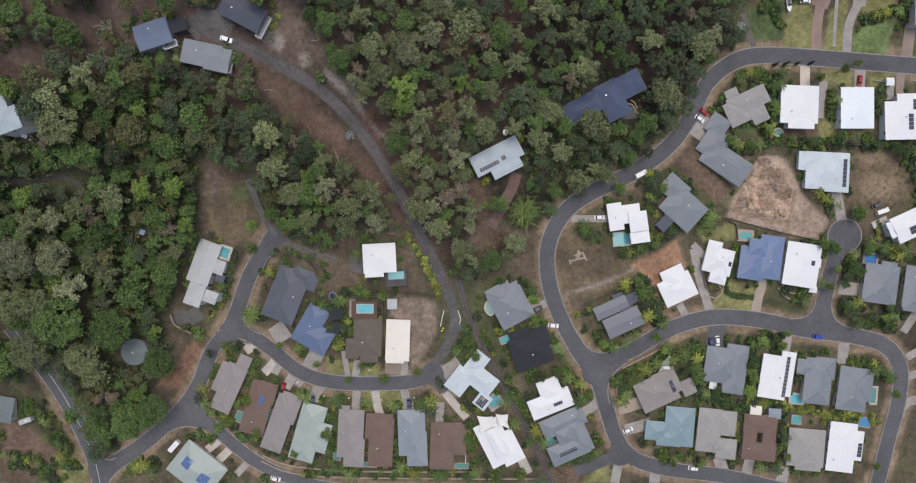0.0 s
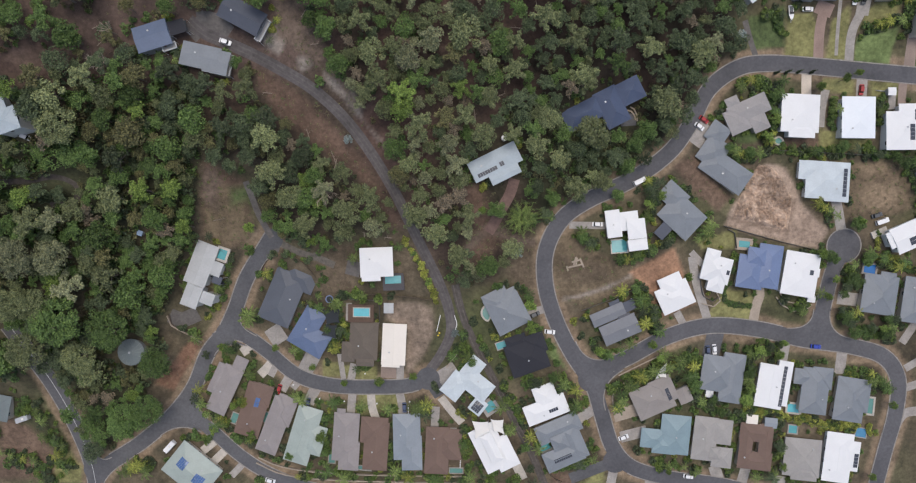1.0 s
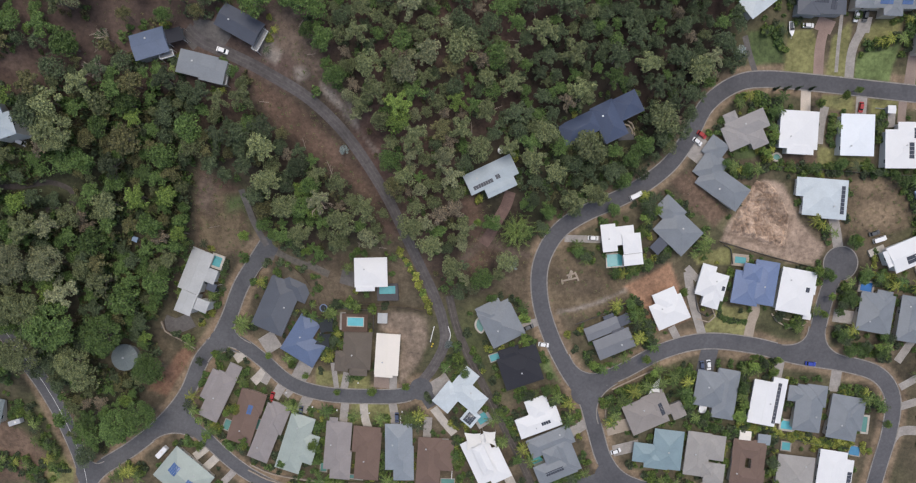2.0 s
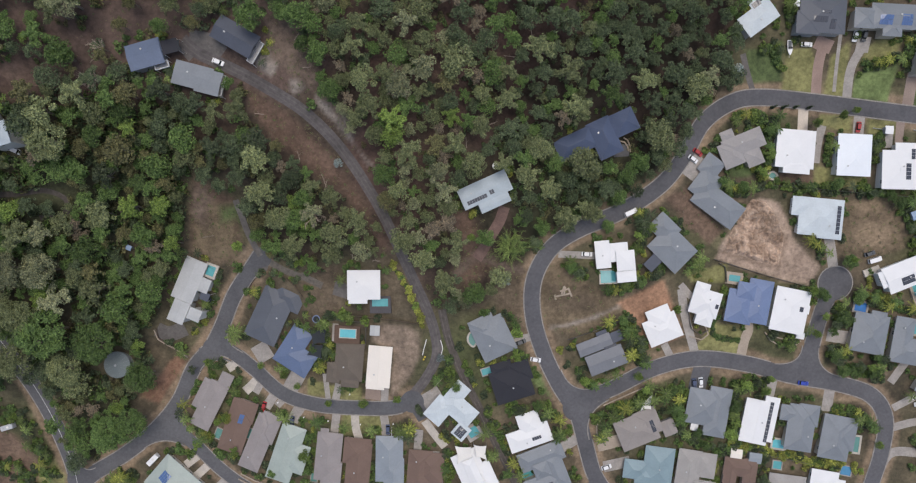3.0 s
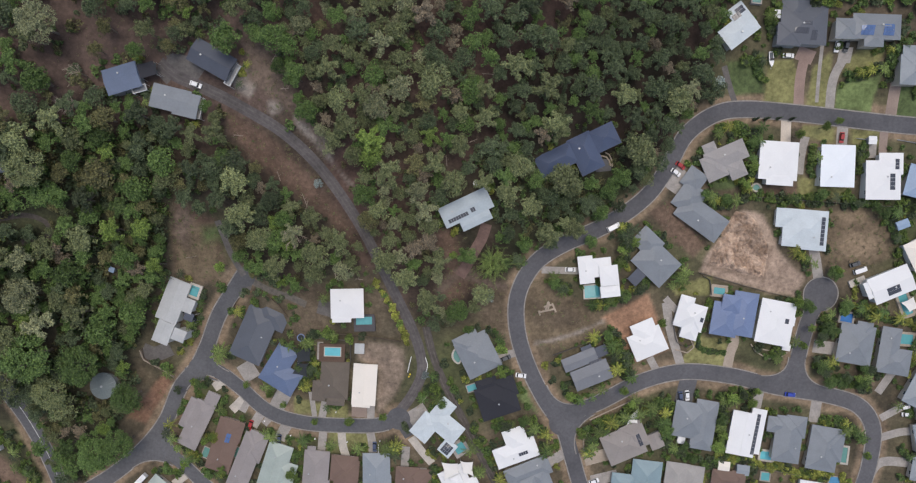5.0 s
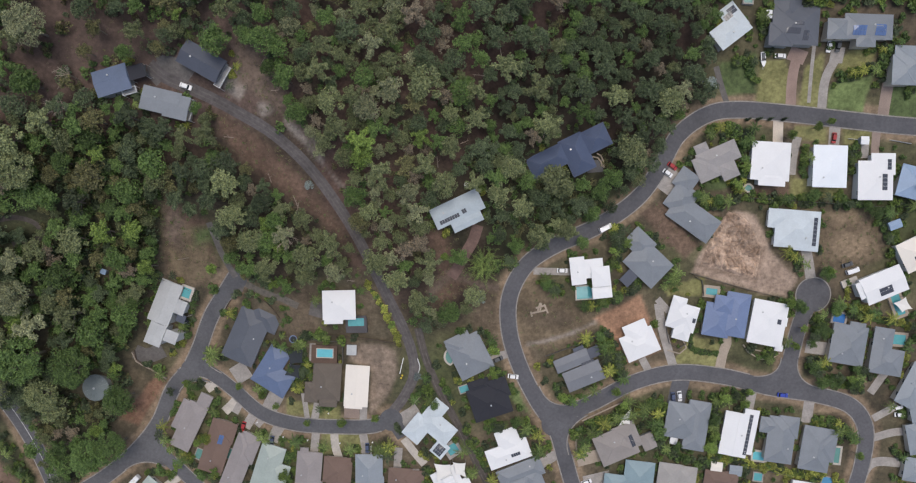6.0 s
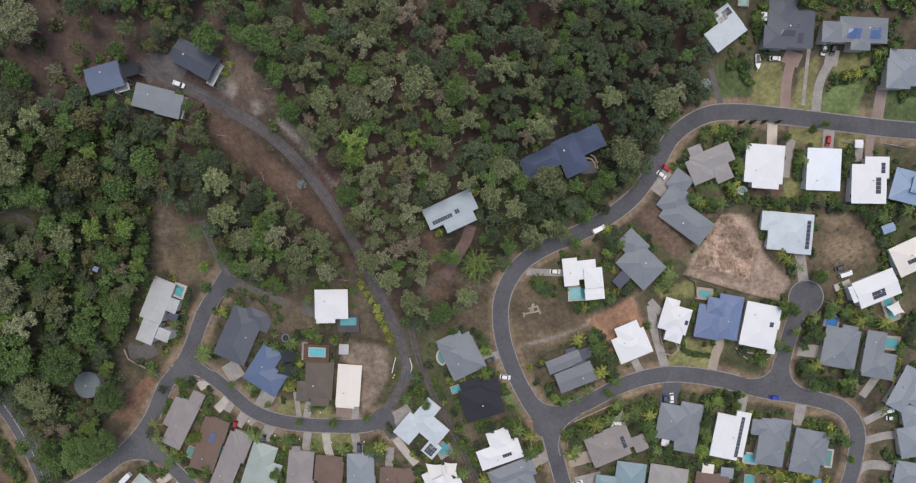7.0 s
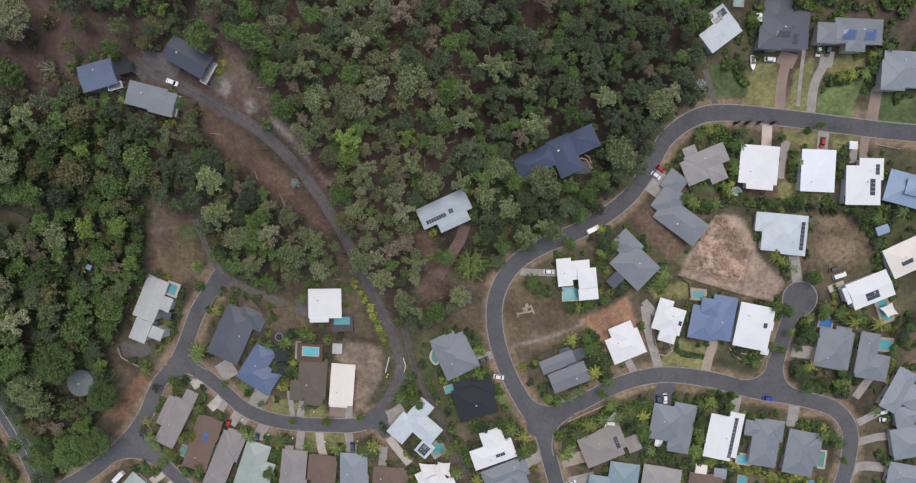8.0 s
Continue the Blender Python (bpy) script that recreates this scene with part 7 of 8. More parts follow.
belt("shrub", [(6.4, -31.2), (13.9, -46.4), (21.5, -61.9), (30.6, -80.2)], 3.9, 40)
belt("palm", [(30.7, -82.9), (36.0, -96.4), (41.4, -103.3)], 3.5, 10)
belt("shrub", [(112.3, 71.4), (124.0, 69.8), (132.9, 69.5)], 2.9, 26)
belt("shrub", [(109.3, 43.6), (117.1, 40.1), (127.4, 41.5), (132.2, 55.0)], 4.4, 30)
belt("shrub", [(48.3, 6.7), (54.6, 3.1), (59.7, 0.7)], 3.8, 12)
belt("shrub", [(67.4, -4.2), (79.9, -1.7), (89.9, 3.2)], 3.4, 26)
belt("shrub", [(76.7, -16.5), (83.5, -26.6), (85.2, -36.7)], 4.9, 30)
belt("palm", [(79.6, -24.0), (85.2, -36.7)], 3.5, 6)
belt("yellow", [(48.3, -31.3), (55.7, -28.9)], 2.5, 7)
belt("shrub", [(53.5, -36.4), (61.3, -44.1), (68.9, -44.2)], 3.0, 14)
belt("shrub", [(66.9, -62.2), (74.4, -57.1), (87.0, -49.5)], 3.5, 26)
belt("palm", [(69.8, -70.0), (74.5, -59.7), (82.0, -52.0)], 3.0, 7)
belt("shrub", [(99.7, -44.6), (105.3, -52.4), (103.1, -62.7)], 5.5, 26)
belt("palm", [(94.7, -47.1), (101.6, -57.5)], 3.5, 6)
belt("shrub", [(127.1, -44.9), (138.6, -41.1), (143.9, -42.5)], 3.6, 24)
belt("shrub", [(127.3, -50.1), (127.2, -63.1), (129.6, -71.0)], 4.6, 34)
belt("shrub", [(163.1, -14.4), (167.4, -22.0), (173.1, -32.3), (182.2, -36.1), (189.6, -32.3)], 6.6, 46)
belt("shrub", [(166.3, -3.0), (170.3, -6.8), (174.6, -14.4)], 5.0, 18)
belt("yellow", [(180.5, -2.6), (193.0, -5.3), (208.0, -9.6)], 3.0, 46)
belt("shrub", [(175.1, -1.8), (185.4, -5.5), (197.4, -6.8)], 4.0, 24)
belt("shrub", [(173.0, -54.2), (178.3, -58.2)], 3.1, 8)
belt("shrub", [(171.5, -50.9), (184.6, -55.6)], 2.6, 12)
belt("shrub", [(86.3, -93.0), (102.2, -97.3), (120.7, -99.0)], 4.1, 30)
belt("palm", [(118.1, -98.9), (134.0, -100.5), (145.6, -97.9)], 3.6, 7)
belt("shrub", [(141.5, -73.7), (143.8, -89.7), (147.1, -100.6)], 2.6, 18)
belt("shrub", [(59.5, -69.9), (54.2, -62.0), (46.5, -56.8)], 3.0, 14)
belt("palm", [(42.7, -54.2), (50.6, -69.8), (54.2, -62.0)], 3.5, 6)
belt("shrub", [(42.5, -96.4), (55.2, -93.8), (60.2, -89.8)], 3.1, 18)
belt("shrub", [(30.2, -56.7), (36.5, -56.7)], 3.5, 10)
belt("palm", [(-113.1, -66.2), (-106.7, -71.4)], 4.6, 5)
belt("shrub", [(-109.3, -71.4), (-99.0, -79.1), (-88.5, -86.7), (-73.0, -89.2)], 5.2, 40)
belt("palm", [(-91.1, -53.2), (-84.6, -61.0), (-67.7, -71.1)], 4.6, 9)
belt("yellow", [(-80.7, -60.9), (-70.3, -68.5)], 3.6, 8)
belt("shrub", [(-106.4, -48.1), (-99.9, -45.5), (-93.4, -45.4)], 3.6, 16)
belt("shrub", [(-110.5, -58.5), (-107.7, -50.7), (-102.5, -45.5)], 2.1, 16)
belt("shrub", [(-56.6, -37.1), (-51.6, -44.8), (-48.8, -37.0)], 3.0, 18)
belt("shrub", [(-59.7, -21.7), (-50.8, -24.2), (-49.9, -31.8)], 3.5, 16)
belt("shrub", [(-62.5, -71.0), (-57.3, -73.5), (-56.3, -96.9)], 3.1, 26)
belt("shrub", [(-39.8, -78.4), (-41.6, -96.8)], 2.0, 10)
belt("shrub", [(-27.5, -78.2), (-26.7, -96.7)], 2.0, 10)
belt("shrub", [(-12.4, -70.0), (-11.3, -96.6)], 2.5, 16)
belt("palm", [(-16.2, -67.5), (-9.9, -70.0)], 3.5, 5)
belt("yellow", [(2.8, -72.5), (14.1, -72.4)], 2.5, 10)
belt("shrub", [(5.3, -76.4), (6.7, -96.4)], 4.0, 20)
belt("palm", [(24.2, -74.9), (29.4, -85.6)], 3.0, 6)
belt("shrub", [(2.7, -41.4), (6.5, -46.5), (1.5, -56.8)], 3.5, 12)
belt("shrub", [(-87.6, -4.2), (-82.2, -1.7), (-69.6, -1.7)], 2.5, 14)
belt("shrub", [(-101.9, -19.4), (-98.8, -14.3), (-95.4, -6.7)], 4.0, 20)
belt("yellow", [(-109.4, -33.7), (-103.8, -27.2)], 2.5, 9)
belt("palm", [(-90.4, -27.2), (-89.7, -32.4)], 2.5, 2)
belt("shrub", [(135.1, 42.8), (157.9, 41.7), (175.2, 41.7), (194.0, 40.3)], 3.0, 44)
belt("shrub", [(148.5, 21.9), (156.3, 19.5), (159.1, 12.0)], 4.5, 16)
belt("shrub", [(157.0, 62.5), (158.7, 52.8)], 2.5, 9)
belt("shrub", [(133.0, 67.1), (132.8, 52.6)], 3.4, 20)
belt("shrub", [(176.4, 61.1), (178.0, 49.0)], 2.5, 12)
belt("palm", [(105.1, 10.1), (100.2, 3.2)], 2.5, 4)
belt("shrub", [(77.6, 27.3), (82.9, 20.2), (79.4, 12.9)], 4.4, 22)
belt("palm", [(77.6, 27.3), (81.7, 17.8)], 3.4, 5)
belt("shrub", [(66.4, 23.6), (73.9, 24.9)], 2.4, 10)
belt("shrub", [(140.2, -21.9), (148.1, -24.5), (154.3, -19.5)], 4.5, 18)
belt("hedge", [(115.3, -21.8), (120.0, -23.4), (126.0, -23.9)], 1.2, 40)
belt("hedge", [(114.7, -15.7), (115.0, -21.8)], 1.2, 26)
belt("shrub", [(155.1, 0.8), (156.9, -4.3)], 3.5, 6)
belt("shrub", [(158.6, -16.9), (160.8, -19.5)], 3.5, 6)
belt("shrub", [(165.4, 89.2), (172.7, 92.7), (180.0, 95.0)], 1.9, 22)
belt("shrub", [(177.5, 106.9), (184.7, 98.4), (183.9, 91.8)], 3.3, 18)
belt("shrub", [(193.0, 45.5), (200.4, 40.9), (206.9, 43.6)], 4.4, 18)
belt("shrub", [(191.9, 35.7), (195.6, 23.7), (198.4, 20.1)], 2.9, 18)
belt("shrub", [(199.2, -6.0), (213.1, -2.8)], 3.5, 14)
belt("palm", [(191.6, -3.8), (206.6, -8.2), (215.1, -17.9)], 4.0, 9)
belt("shrub", [(207.9, -18.2), (211.4, -7.9), (217.0, -17.8)], 4.5, 14)
belt("shrub", [(169.7, -54.9), (179.9, -55.8), (190.5, -60.6)], 2.5, 16)
belt("shrub", [(165.1, -10.1), (175.6, -14.7)], 5.0, 10)
belt("palm", [(200.9, -41.8), (208.0, -59.8)], 3.5, 5)
belt("shrub", [(206.2, -65.1), (214.1, -67.4)], 2.5, 10)
belt("shrub", [(125.3, 96.6), (129.7, 99.0), (133.4, 90.3)], 2.9, 14)
belt("shrub", [(131.0, 118.2), (135.4, 108.0)], 1.9, 9)
belt("shrub", [(-130.3, -97.4), (-138.3, -100.2), (-140.6, -92.3)], 4.7, 18)
belt("palm", [(-145.0, -100.4), (-135.6, -100.2)], 3.6, 4)
belt("shrub", [(-118.4, -89.5), (-111.9, -84.3), (-106.7, -89.4)], 3.1, 10)
belt("shrub", [(-193.1, -70.0), (-181.6, -73.0), (-171.8, -89.8)], 6.1, 34)
belt("shrub", [(-200.2, -89.8), (-188.9, -98.4), (-176.7, -106.7)], 10.3, 40)
belt("shrub", [(-178.7, -84.2), (-170.5, -100.9)], 4.1, 22)
belt("shrub", [(188.9, 36.8), (194.0, 29.7), (197.8, 21.3), (200.5, 14.1)], 4.4, 16)
cypress(132.2, 73.8, 1.0)
cypress(136.7, 74.1, 1.05)
cypress(141.7, 74.4, 0.95)
cypress(147.4, 74.5, 0.9)
BIG = []


def big_tree(x, y, r, kind, variant, tall=1.0):
    if r > 7.5:
        variant = 13 + variant % 3
    BIG.append((x, y, r))
    tree(x, y, r, kind, variant, x * 1.7, tall)


big_tree(-76.8, -44.7, 1.7, "bright", 12)
big_tree(-66.6, -48.2, 1.8, "bright", 10)
big_tree(-46.7, -59.1, 1.6, "bright", 12)
big_tree(-31.7, -58.0, 2.2, "bright", 10)
big_tree(-17.1, -55.1, 1.9, "bright", 11)
big_tree(129.1, -38.3, 2.1, "bright", 11)
big_tree(140.0, -39.4, 1.7, "bright", 12)
big_tree(138.4, -44.5, 2.1, "bright", 10)
big_tree(164.5, 73.5, 1.7, "bright", 12)
big_tree(149.5, 67.7, 2.1, "bright", 10)
big_tree(159.5, 71.2, 2.1, "bright", 12)
big_tree(189.0, -65.8, 1.8, "bright", 10)
big_tree(10.7, 14.6, 1.7, "bright", 10)
big_tree(60.5, -43.0, 2.2, "bright", 10)
big_tree(83.0, -40.0, 2.1, "bright", 12)
big_tree(-95.3, -70.6, 1.7, "bright", 12)
big_tree(-92.2, -68.5, 1.8, "bright", 10)
big_tree(182.9, -98.3, 1.7, "bright", 10)
big_tree(93.2, -96.0, 1.6, "bright", 12)
big_tree(153.8, -1.0, 2.2, "bright", 12)
big_tree(157.9, -19.2, 1.8, "bright", 10)
big_tree(169.7, 12.6, 1.8, "bright", 12)
big_tree(82.2, 57.3, 6.9, "light", 7)
big_tree(85.7, 63.1, 5.1, "dark", 4)
big_tree(-76.7, 57.2, 5.6, "light", 2)
big_tree(-125.2, -50.7, 7.6, "green", 14)
big_tree(-137.6, -75.0, 8.6, "green", 11)
big_tree(-157.2, -31.3, 11.4, "green", 12)
big_tree(13.0, -7.4, 5.1, "green", 12)
big_tree(1.4, -3.9, 6.5, "light", 5)
big_tree(22.1, -0.5, 4.6, "light", 8)
BIG.append((26.4, 11.9, 7.5))
palm_clump(26.4, 11.9, 1.15)
big_tree(16.1, 14.3, 4.1, "green", 11)
big_tree(-51.9, 80.2, 3.3, "green", 10)
big_tree(-50.9, 21.4, 5.2, "pale", 0)
big_tree(-15.6, 12.0, 6.3, "light", 3)
big_tree(25.1, -1.7, 2.8, "silver", 4, 0.7)
big_tree(-41.0, 40.3, 2.0, "silver", 9, 0.7)
big_tree(114.3, 86.3, 3.2, "silver", 9, 0.7)
big_tree(0.2, -35.9, 2.2, "silver", 3, 0.7)
big_tree(51.2, 45.2, 6.9, "light", 8)
big_tree(56.5, 26.0, 5.1, "light", 5)
big_tree(48.3, 23.6, 5.5, "light", 2)
big_tree(68.5, 86.9, 5.4, "dark", 4)
big_tree(-129.2, -71.1, 7.9, "green", 12)
big_tree(-19.9, 55.7, 5.5, "bright", 0)
big_tree(-142.7, 41.9, 8.5, "light", 0)
big_tree(-83.0, 6.6, 3.3, "bright", 5)
big_tree(-172.2, -44.5, 8.6, "light", 1)
big_tree(-166.4, -6.0, 8.9, "pale", 4)
big_tree(-155.6, -6.1, 8.2, "pale", 5)
big_tree(-152.5, -18.0, 7.0, "pale", 0)
big_tree(-165.6, -24.8, 7.9, "light", 5)
big_tree(-140.4, 3.0, 5.9, "green", 11)
big_tree(-108.7, 6.6, 4.7, "bright", 5)
big_tree(-136.2, 71.9, 5.3, "green", 12)
big_tree(-103.6, 84.1, 3.4, "green", 12)
big_tree(-121.1, 20.0, 5.9, "bright", 1)
big_tree(31.3, 84.2, 6.4, "light", 4)
big_tree(3.3, 75.9, 7.1, "light", 9)
big_tree(-9.1, 73.3, 5.8, "pale", 3)
big_tree(-17.5, 67.3, 5.4, "pale", 7)
big_tree(20.7, 65.3, 5.6, "light", 4)
big_tree(44.0, 77.3, 6.6, "light", 2)
big_tree(48.0, 65.1, 5.8, "light", 4)
big_tree(-28.2, 59.5, 5.9, "light", 6)
big_tree(-29.8, 69.0, 5.4, "light", 9)
big_tree(-34.5, 78.3, 5.3, "light", 2)
big_tree(-45.9, 76.5, 4.9, "green", 11)
big_tree(-42.5, 65.2, 4.6, "green", 12)
big_tree(1.3, 58.2, 4.3, "bright", 0)
big_tree(12.1, 54.7, 5.6, "light", 5)
big_tree(-13.8, 44.8, 6.0, "light", 0)
big_tree(-20.0, 50.7, 5.1, "bright", 7)
big_tree(3.5, 48.2, 5.6, "light", 2)
big_tree(-3.1, 37.8, 5.7, "pale", 5)
big_tree(-22.7, 36.6, 5.2, "green", 11)
big_tree(-32.3, 18.6, 5.8, "light", 4)
big_tree(-41.9, 12.1, 6.4, "light", 9)
big_tree(-58.8, 7.6, 6.0, "light", 1)
big_tree(-64.7, 18.9, 5.5, "light", 7)
big_tree(-70.6, 27.7, 6.7, "light", 3)
big_tree(-43.1, 27.3, 4.9, "light", 6)
big_tree(-71.2, 40.2, 6.6, "light", 3)
big_tree(-78.9, 34.1, 5.4, "dark", 1)
big_tree(-86.5, 43.5, 5.7, "dark", 0)
big_tree(-99.2, 46.5, 5.7, "green", 10)
big_tree(-92.8, 58.4, 4.7, "dark", 0)
big_tree(-104.8, 62.2, 5.5, "dark", 2)
big_tree(-117.1, 60.9, 5.1, "olive", 9)
big_tree(-132.3, 59.1, 6.3, "light", 2)
big_tree(-143.9, 52.5, 6.2, "light", 9)
big_tree(-147.9, 57.8, 5.3, "olive", 0)
big_tree(-130.4, 45.6, 4.7, "green", 12)
big_tree(-120.9, 41.0, 6.5, "olive", 7)
big_tree(-109.6, 36.2, 5.8, "green", 12)
big_tree(-128.6, 31.5, 5.7, "dark", 3)
big_tree(-137.5, 33.2, 5.6, "green", 11)
big_tree(-159.4, 7.3, 6.6, "light", 0)
big_tree(-153.0, 8.4, 5.8, "pale", 1)
big_tree(-131.8, 16.5, 5.9, "light", 8)
big_tree(-119.0, 10.0, 5.6, "green", 11)
big_tree(-110.4, 21.2, 5.5, "bright", 6)
big_tree(-141.3, -35.6, 9.7, "green", 12)
big_tree(-153.7, -47.8, 8.2, "light", 3)
big_tree(-132.8, -20.9, 7.2, "green", 11)
big_tree(-120.9, -13.7, 5.8, "green", 10)
big_tree(-139.8, -13.4, 7.1, "light", 3)
big_tree(-173.2, -24.6, 7.8, "light", 7)
big_tree(-183.0, -50.5, 7.1, "green", 11)
big_tree(-151.4, -55.5, 5.9, "light", 7)
big_tree(21.2, 42.6, 4.4, "light", 0)
big_tree(30.3, 38.6, 5.8, "light", 3)
big_tree(39.7, 34.5, 5.4, "light", 6)
big_tree(34.6, 49.5, 5.3, "light", 7)
big_tree(61.7, 78.9, 5.8, "dark", 3)
big_tree(73.9, 77.8, 5.4, "light", 6)
big_tree(86.1, 80.9, 6.0, "dark", 3)
big_tree(96.4, 77.1, 6.0, "light", 7)
big_tree(91.8, 67.9, 5.1, "dark", 3)
big_tree(101.1, 81.9, 4.6, "pale", 0)
big_tree(79.2, 69.4, 5.0, "dark", 0)
big_tree(70.4, 42.1, 4.6, "green", 11)
big_tree(75.2, 46.8, 4.6, "green", 11)
big_tree(-7.8, 5.2, 5.9, "light", 3)
big_tree(10.1, 42.2, 5.3, "light", 8)
big_tree(15.1, 74.8, 5.1, "green", 10)
big_tree(11.9, 66.7, 4.3, "light", 3)
big_tree(161.0, -11.7, 2.3, "bright", 6, 0.7)
big_tree(165.2, -18.0, 2.2, "green", 11, 0.7)
big_tree(164.3, -24.8, 2.1, "dark", 2, 0.7)
big_tree(168.4, -30.6, 3.0, "dark", 5, 0.7)
big_tree(177.4, -33.4, 2.5, "green", 10, 0.7)
big_tree(182.9, -32.7, 2.6, "bright", 5, 0.7)
big_tree(187.7, -28.9, 2.5, "dark", 9, 0.7)
big_tree(129.3, -42.4, 3.1, "bright", 1, 0.7)
big_tree(134.9, -41.4, 2.1, "dark", 9, 0.7)
big_tree(125.9, -52.0, 3.0, "green", 11, 0.7)
big_tree(127.0, -59.2, 2.7, "bright", 0, 0.7)
big_tree(125.2, -64.4, 3.2, "bright", 7, 0.7)
big_tree(102.9, -56.9, 2.9, "green", 11, 0.7)
big_tree(115.1, -69.9, 2.1, "green", 10, 0.7)
big_tree(87.1, -45.9, 2.5, "bright", 6, 0.7)
big_tree(98.6, -46.6, 2.1, "green", 10, 0.7)
big_tree(75.0, -16.8, 2.4, "green", 12, 0.7)
big_tree(82.9, -25.0, 2.6, "dark", 2, 0.7)
big_tree(85.3, -32.5, 2.7, "dark", 5, 0.7)
big_tree(51.5, 4.3, 2.6, "green", 11, 0.7)
big_tree(55.0, 1.9, 2.5, "dark", 7, 0.7)
big_tree(77.7, 18.7, 2.1, "bright", 5, 0.7)
big_tree(83.6, 21.9, 2.8, "bright", 6, 0.7)
big_tree(130.8, 63.9, 2.3, "green", 12, 0.7)
big_tree(131.6, 54.4, 3.0, "bright", 3, 0.7)
big_tree(112.5, 42.4, 2.1, "green", 12, 0.7)
big_tree(121.3, 40.7, 2.6, "green", 12, 0.7)
big_tree(128.8, 46.6, 2.8, "bright", 4, 0.7)
big_tree(175.7, 40.5, 2.6, "dark", 5, 0.7)
big_tree(183.4, 39.5, 2.3, "green", 11, 0.7)
big_tree(41.4, -54.8, 2.6, "green", 11, 0.7)
big_tree(34.8, -56.5, 3.0, "dark", 1, 0.7)
big_tree(31.1, -85.8, 2.4, "green", 11, 0.7)
big_tree(33.3, -95.2, 2.4, "dark", 3, 0.7)
big_tree(-87.5, -82.7, 2.4, "bright", 0, 0.7)
big_tree(-93.2, -85.3, 2.4, "green", 11, 0.7)
big_tree(-56.3, -83.4, 3.1, "bright", 9, 0.7)
big_tree(-104.2, -82.0, 2.3, "bright", 2, 0.7)
big_tree(-70.9, -92.0, 2.2, "green", 11, 0.7)
big_tree(-107.2, -48.5, 2.3, "dark", 0, 0.7)
big_tree(-48.2, -36.5, 2.4, "dark", 9, 0.7)
big_tree(141.8, -84.7, 2.8, "dark", 7, 0.7)
big_tree(143.7, -94.0, 2.2, "bright", 6, 0.7)
big_tree(111.0, -64.2, 2.5, "green", 11, 0.7)
big_tree(160.9, 43.7, 2.7, "green", 10, 0.7)
big_tree(65.6, 21.6, 2.8, "green", 10, 0.7)
big_tree(7.6, -48.4, 2.1, "green", 10, 0.7)
big_tree(186.6, 37.0, 2.9, "green", 10, 0.7)
big_tree(31.3, -32.3, 3.2, "bright", 0)
big_tree(45.2, 23.8, 3.4, "light", 9)
big_tree(53.5, 28.7, 3.9, "light", 4)
big_tree(60.2, 25.8, 3.2, "light", 1)
big_tree(49.6, 20.1, 3.0, "dark", 6, 0.7)
big_tree(37.9, 19.1, 3.4, "green", 11)
big_tree(36.0, 13.8, 3.0, "dark", 3, 0.7)
big_tree(75.4, 35.9, 3.2, "dark", 8)
big_tree(68.4, 32.9, 3.4, "green", 10)
big_tree(31.9, 24.0, 3.6, "dark", 3)
big_tree(48.9, 63.4, 5.6, "light", 6)
big_tree(56.8, 42.3, 3.4, "light", 9)
big_tree(-70.2, 87.8, 5.6, "green", 11)
big_tree(169.0, 12.6, 2.7, "green", 12, 0.7)
big_tree(159.8, -3.1, 2.7, "green", 11, 0.7)
big_tree(174.2, -4.2, 2.7, "green", 12, 0.7)
big_tree(-91.9, -69.0, 2.5, "yellow", 10, 0.7)
big_tree(-61.0, -53.0, 1.7, "bright", 12, 0.7)
big_tree(-97.9, 90.6, 4.6, "light", 1)
big_tree(-132.0, 89.7, 7.8, "pale", 4)
big_tree(-136.5, 85.8, 5.5, "light", 2)
big_tree(-112.4, 91.4, 3.6, "olive", 3)
big_tree(-135.8, 72.1, 3.2, "green", 11)
big_tree(-117.2, 84.1, 3.0, "olive", 9)
dead_tree(-124.5, 76.0, 1.0, 11)
dead_tree(-128.4, 64.2, 1.2, 12)
big_tree(169.2, -12.1, 4.0, "green", 11, 0.6)
big_tree(175.4, -1.6, 2.9, "green", 12, 0.6)
big_tree(158.6, -2.0, 2.9, "green", 10, 0.6)
big_tree(169.1, 11.5, 3.3, "green", 11, 0.6)
big_tree(166.6, -15.1, 2.8, "dark", 12, 0.6)
big_tree(167.3, -28.9, 3.3, "green", 12, 0.6)
big_tree(171.4, -35.1, 3.0, "green", 10, 0.6)
big_tree(178.3, -32.7, 2.8, "dark", 11, 0.6)
big_tree(184.4, -34.5, 3.2, "green", 11, 0.6)
big_tree(186.2, -28.6, 2.8, "green", 12, 0.6)
dead_tree(-17.9, 66.8, 1.15, 5)
dead_tree(-50.5, 20.5, 1.45, 8)
dead_tree(-16.1, 67.3, 1.1, 9)
BIG.append((-16.1, 67.3, 2.6))
BIG.append((-17.9, 66.8, 3.6))


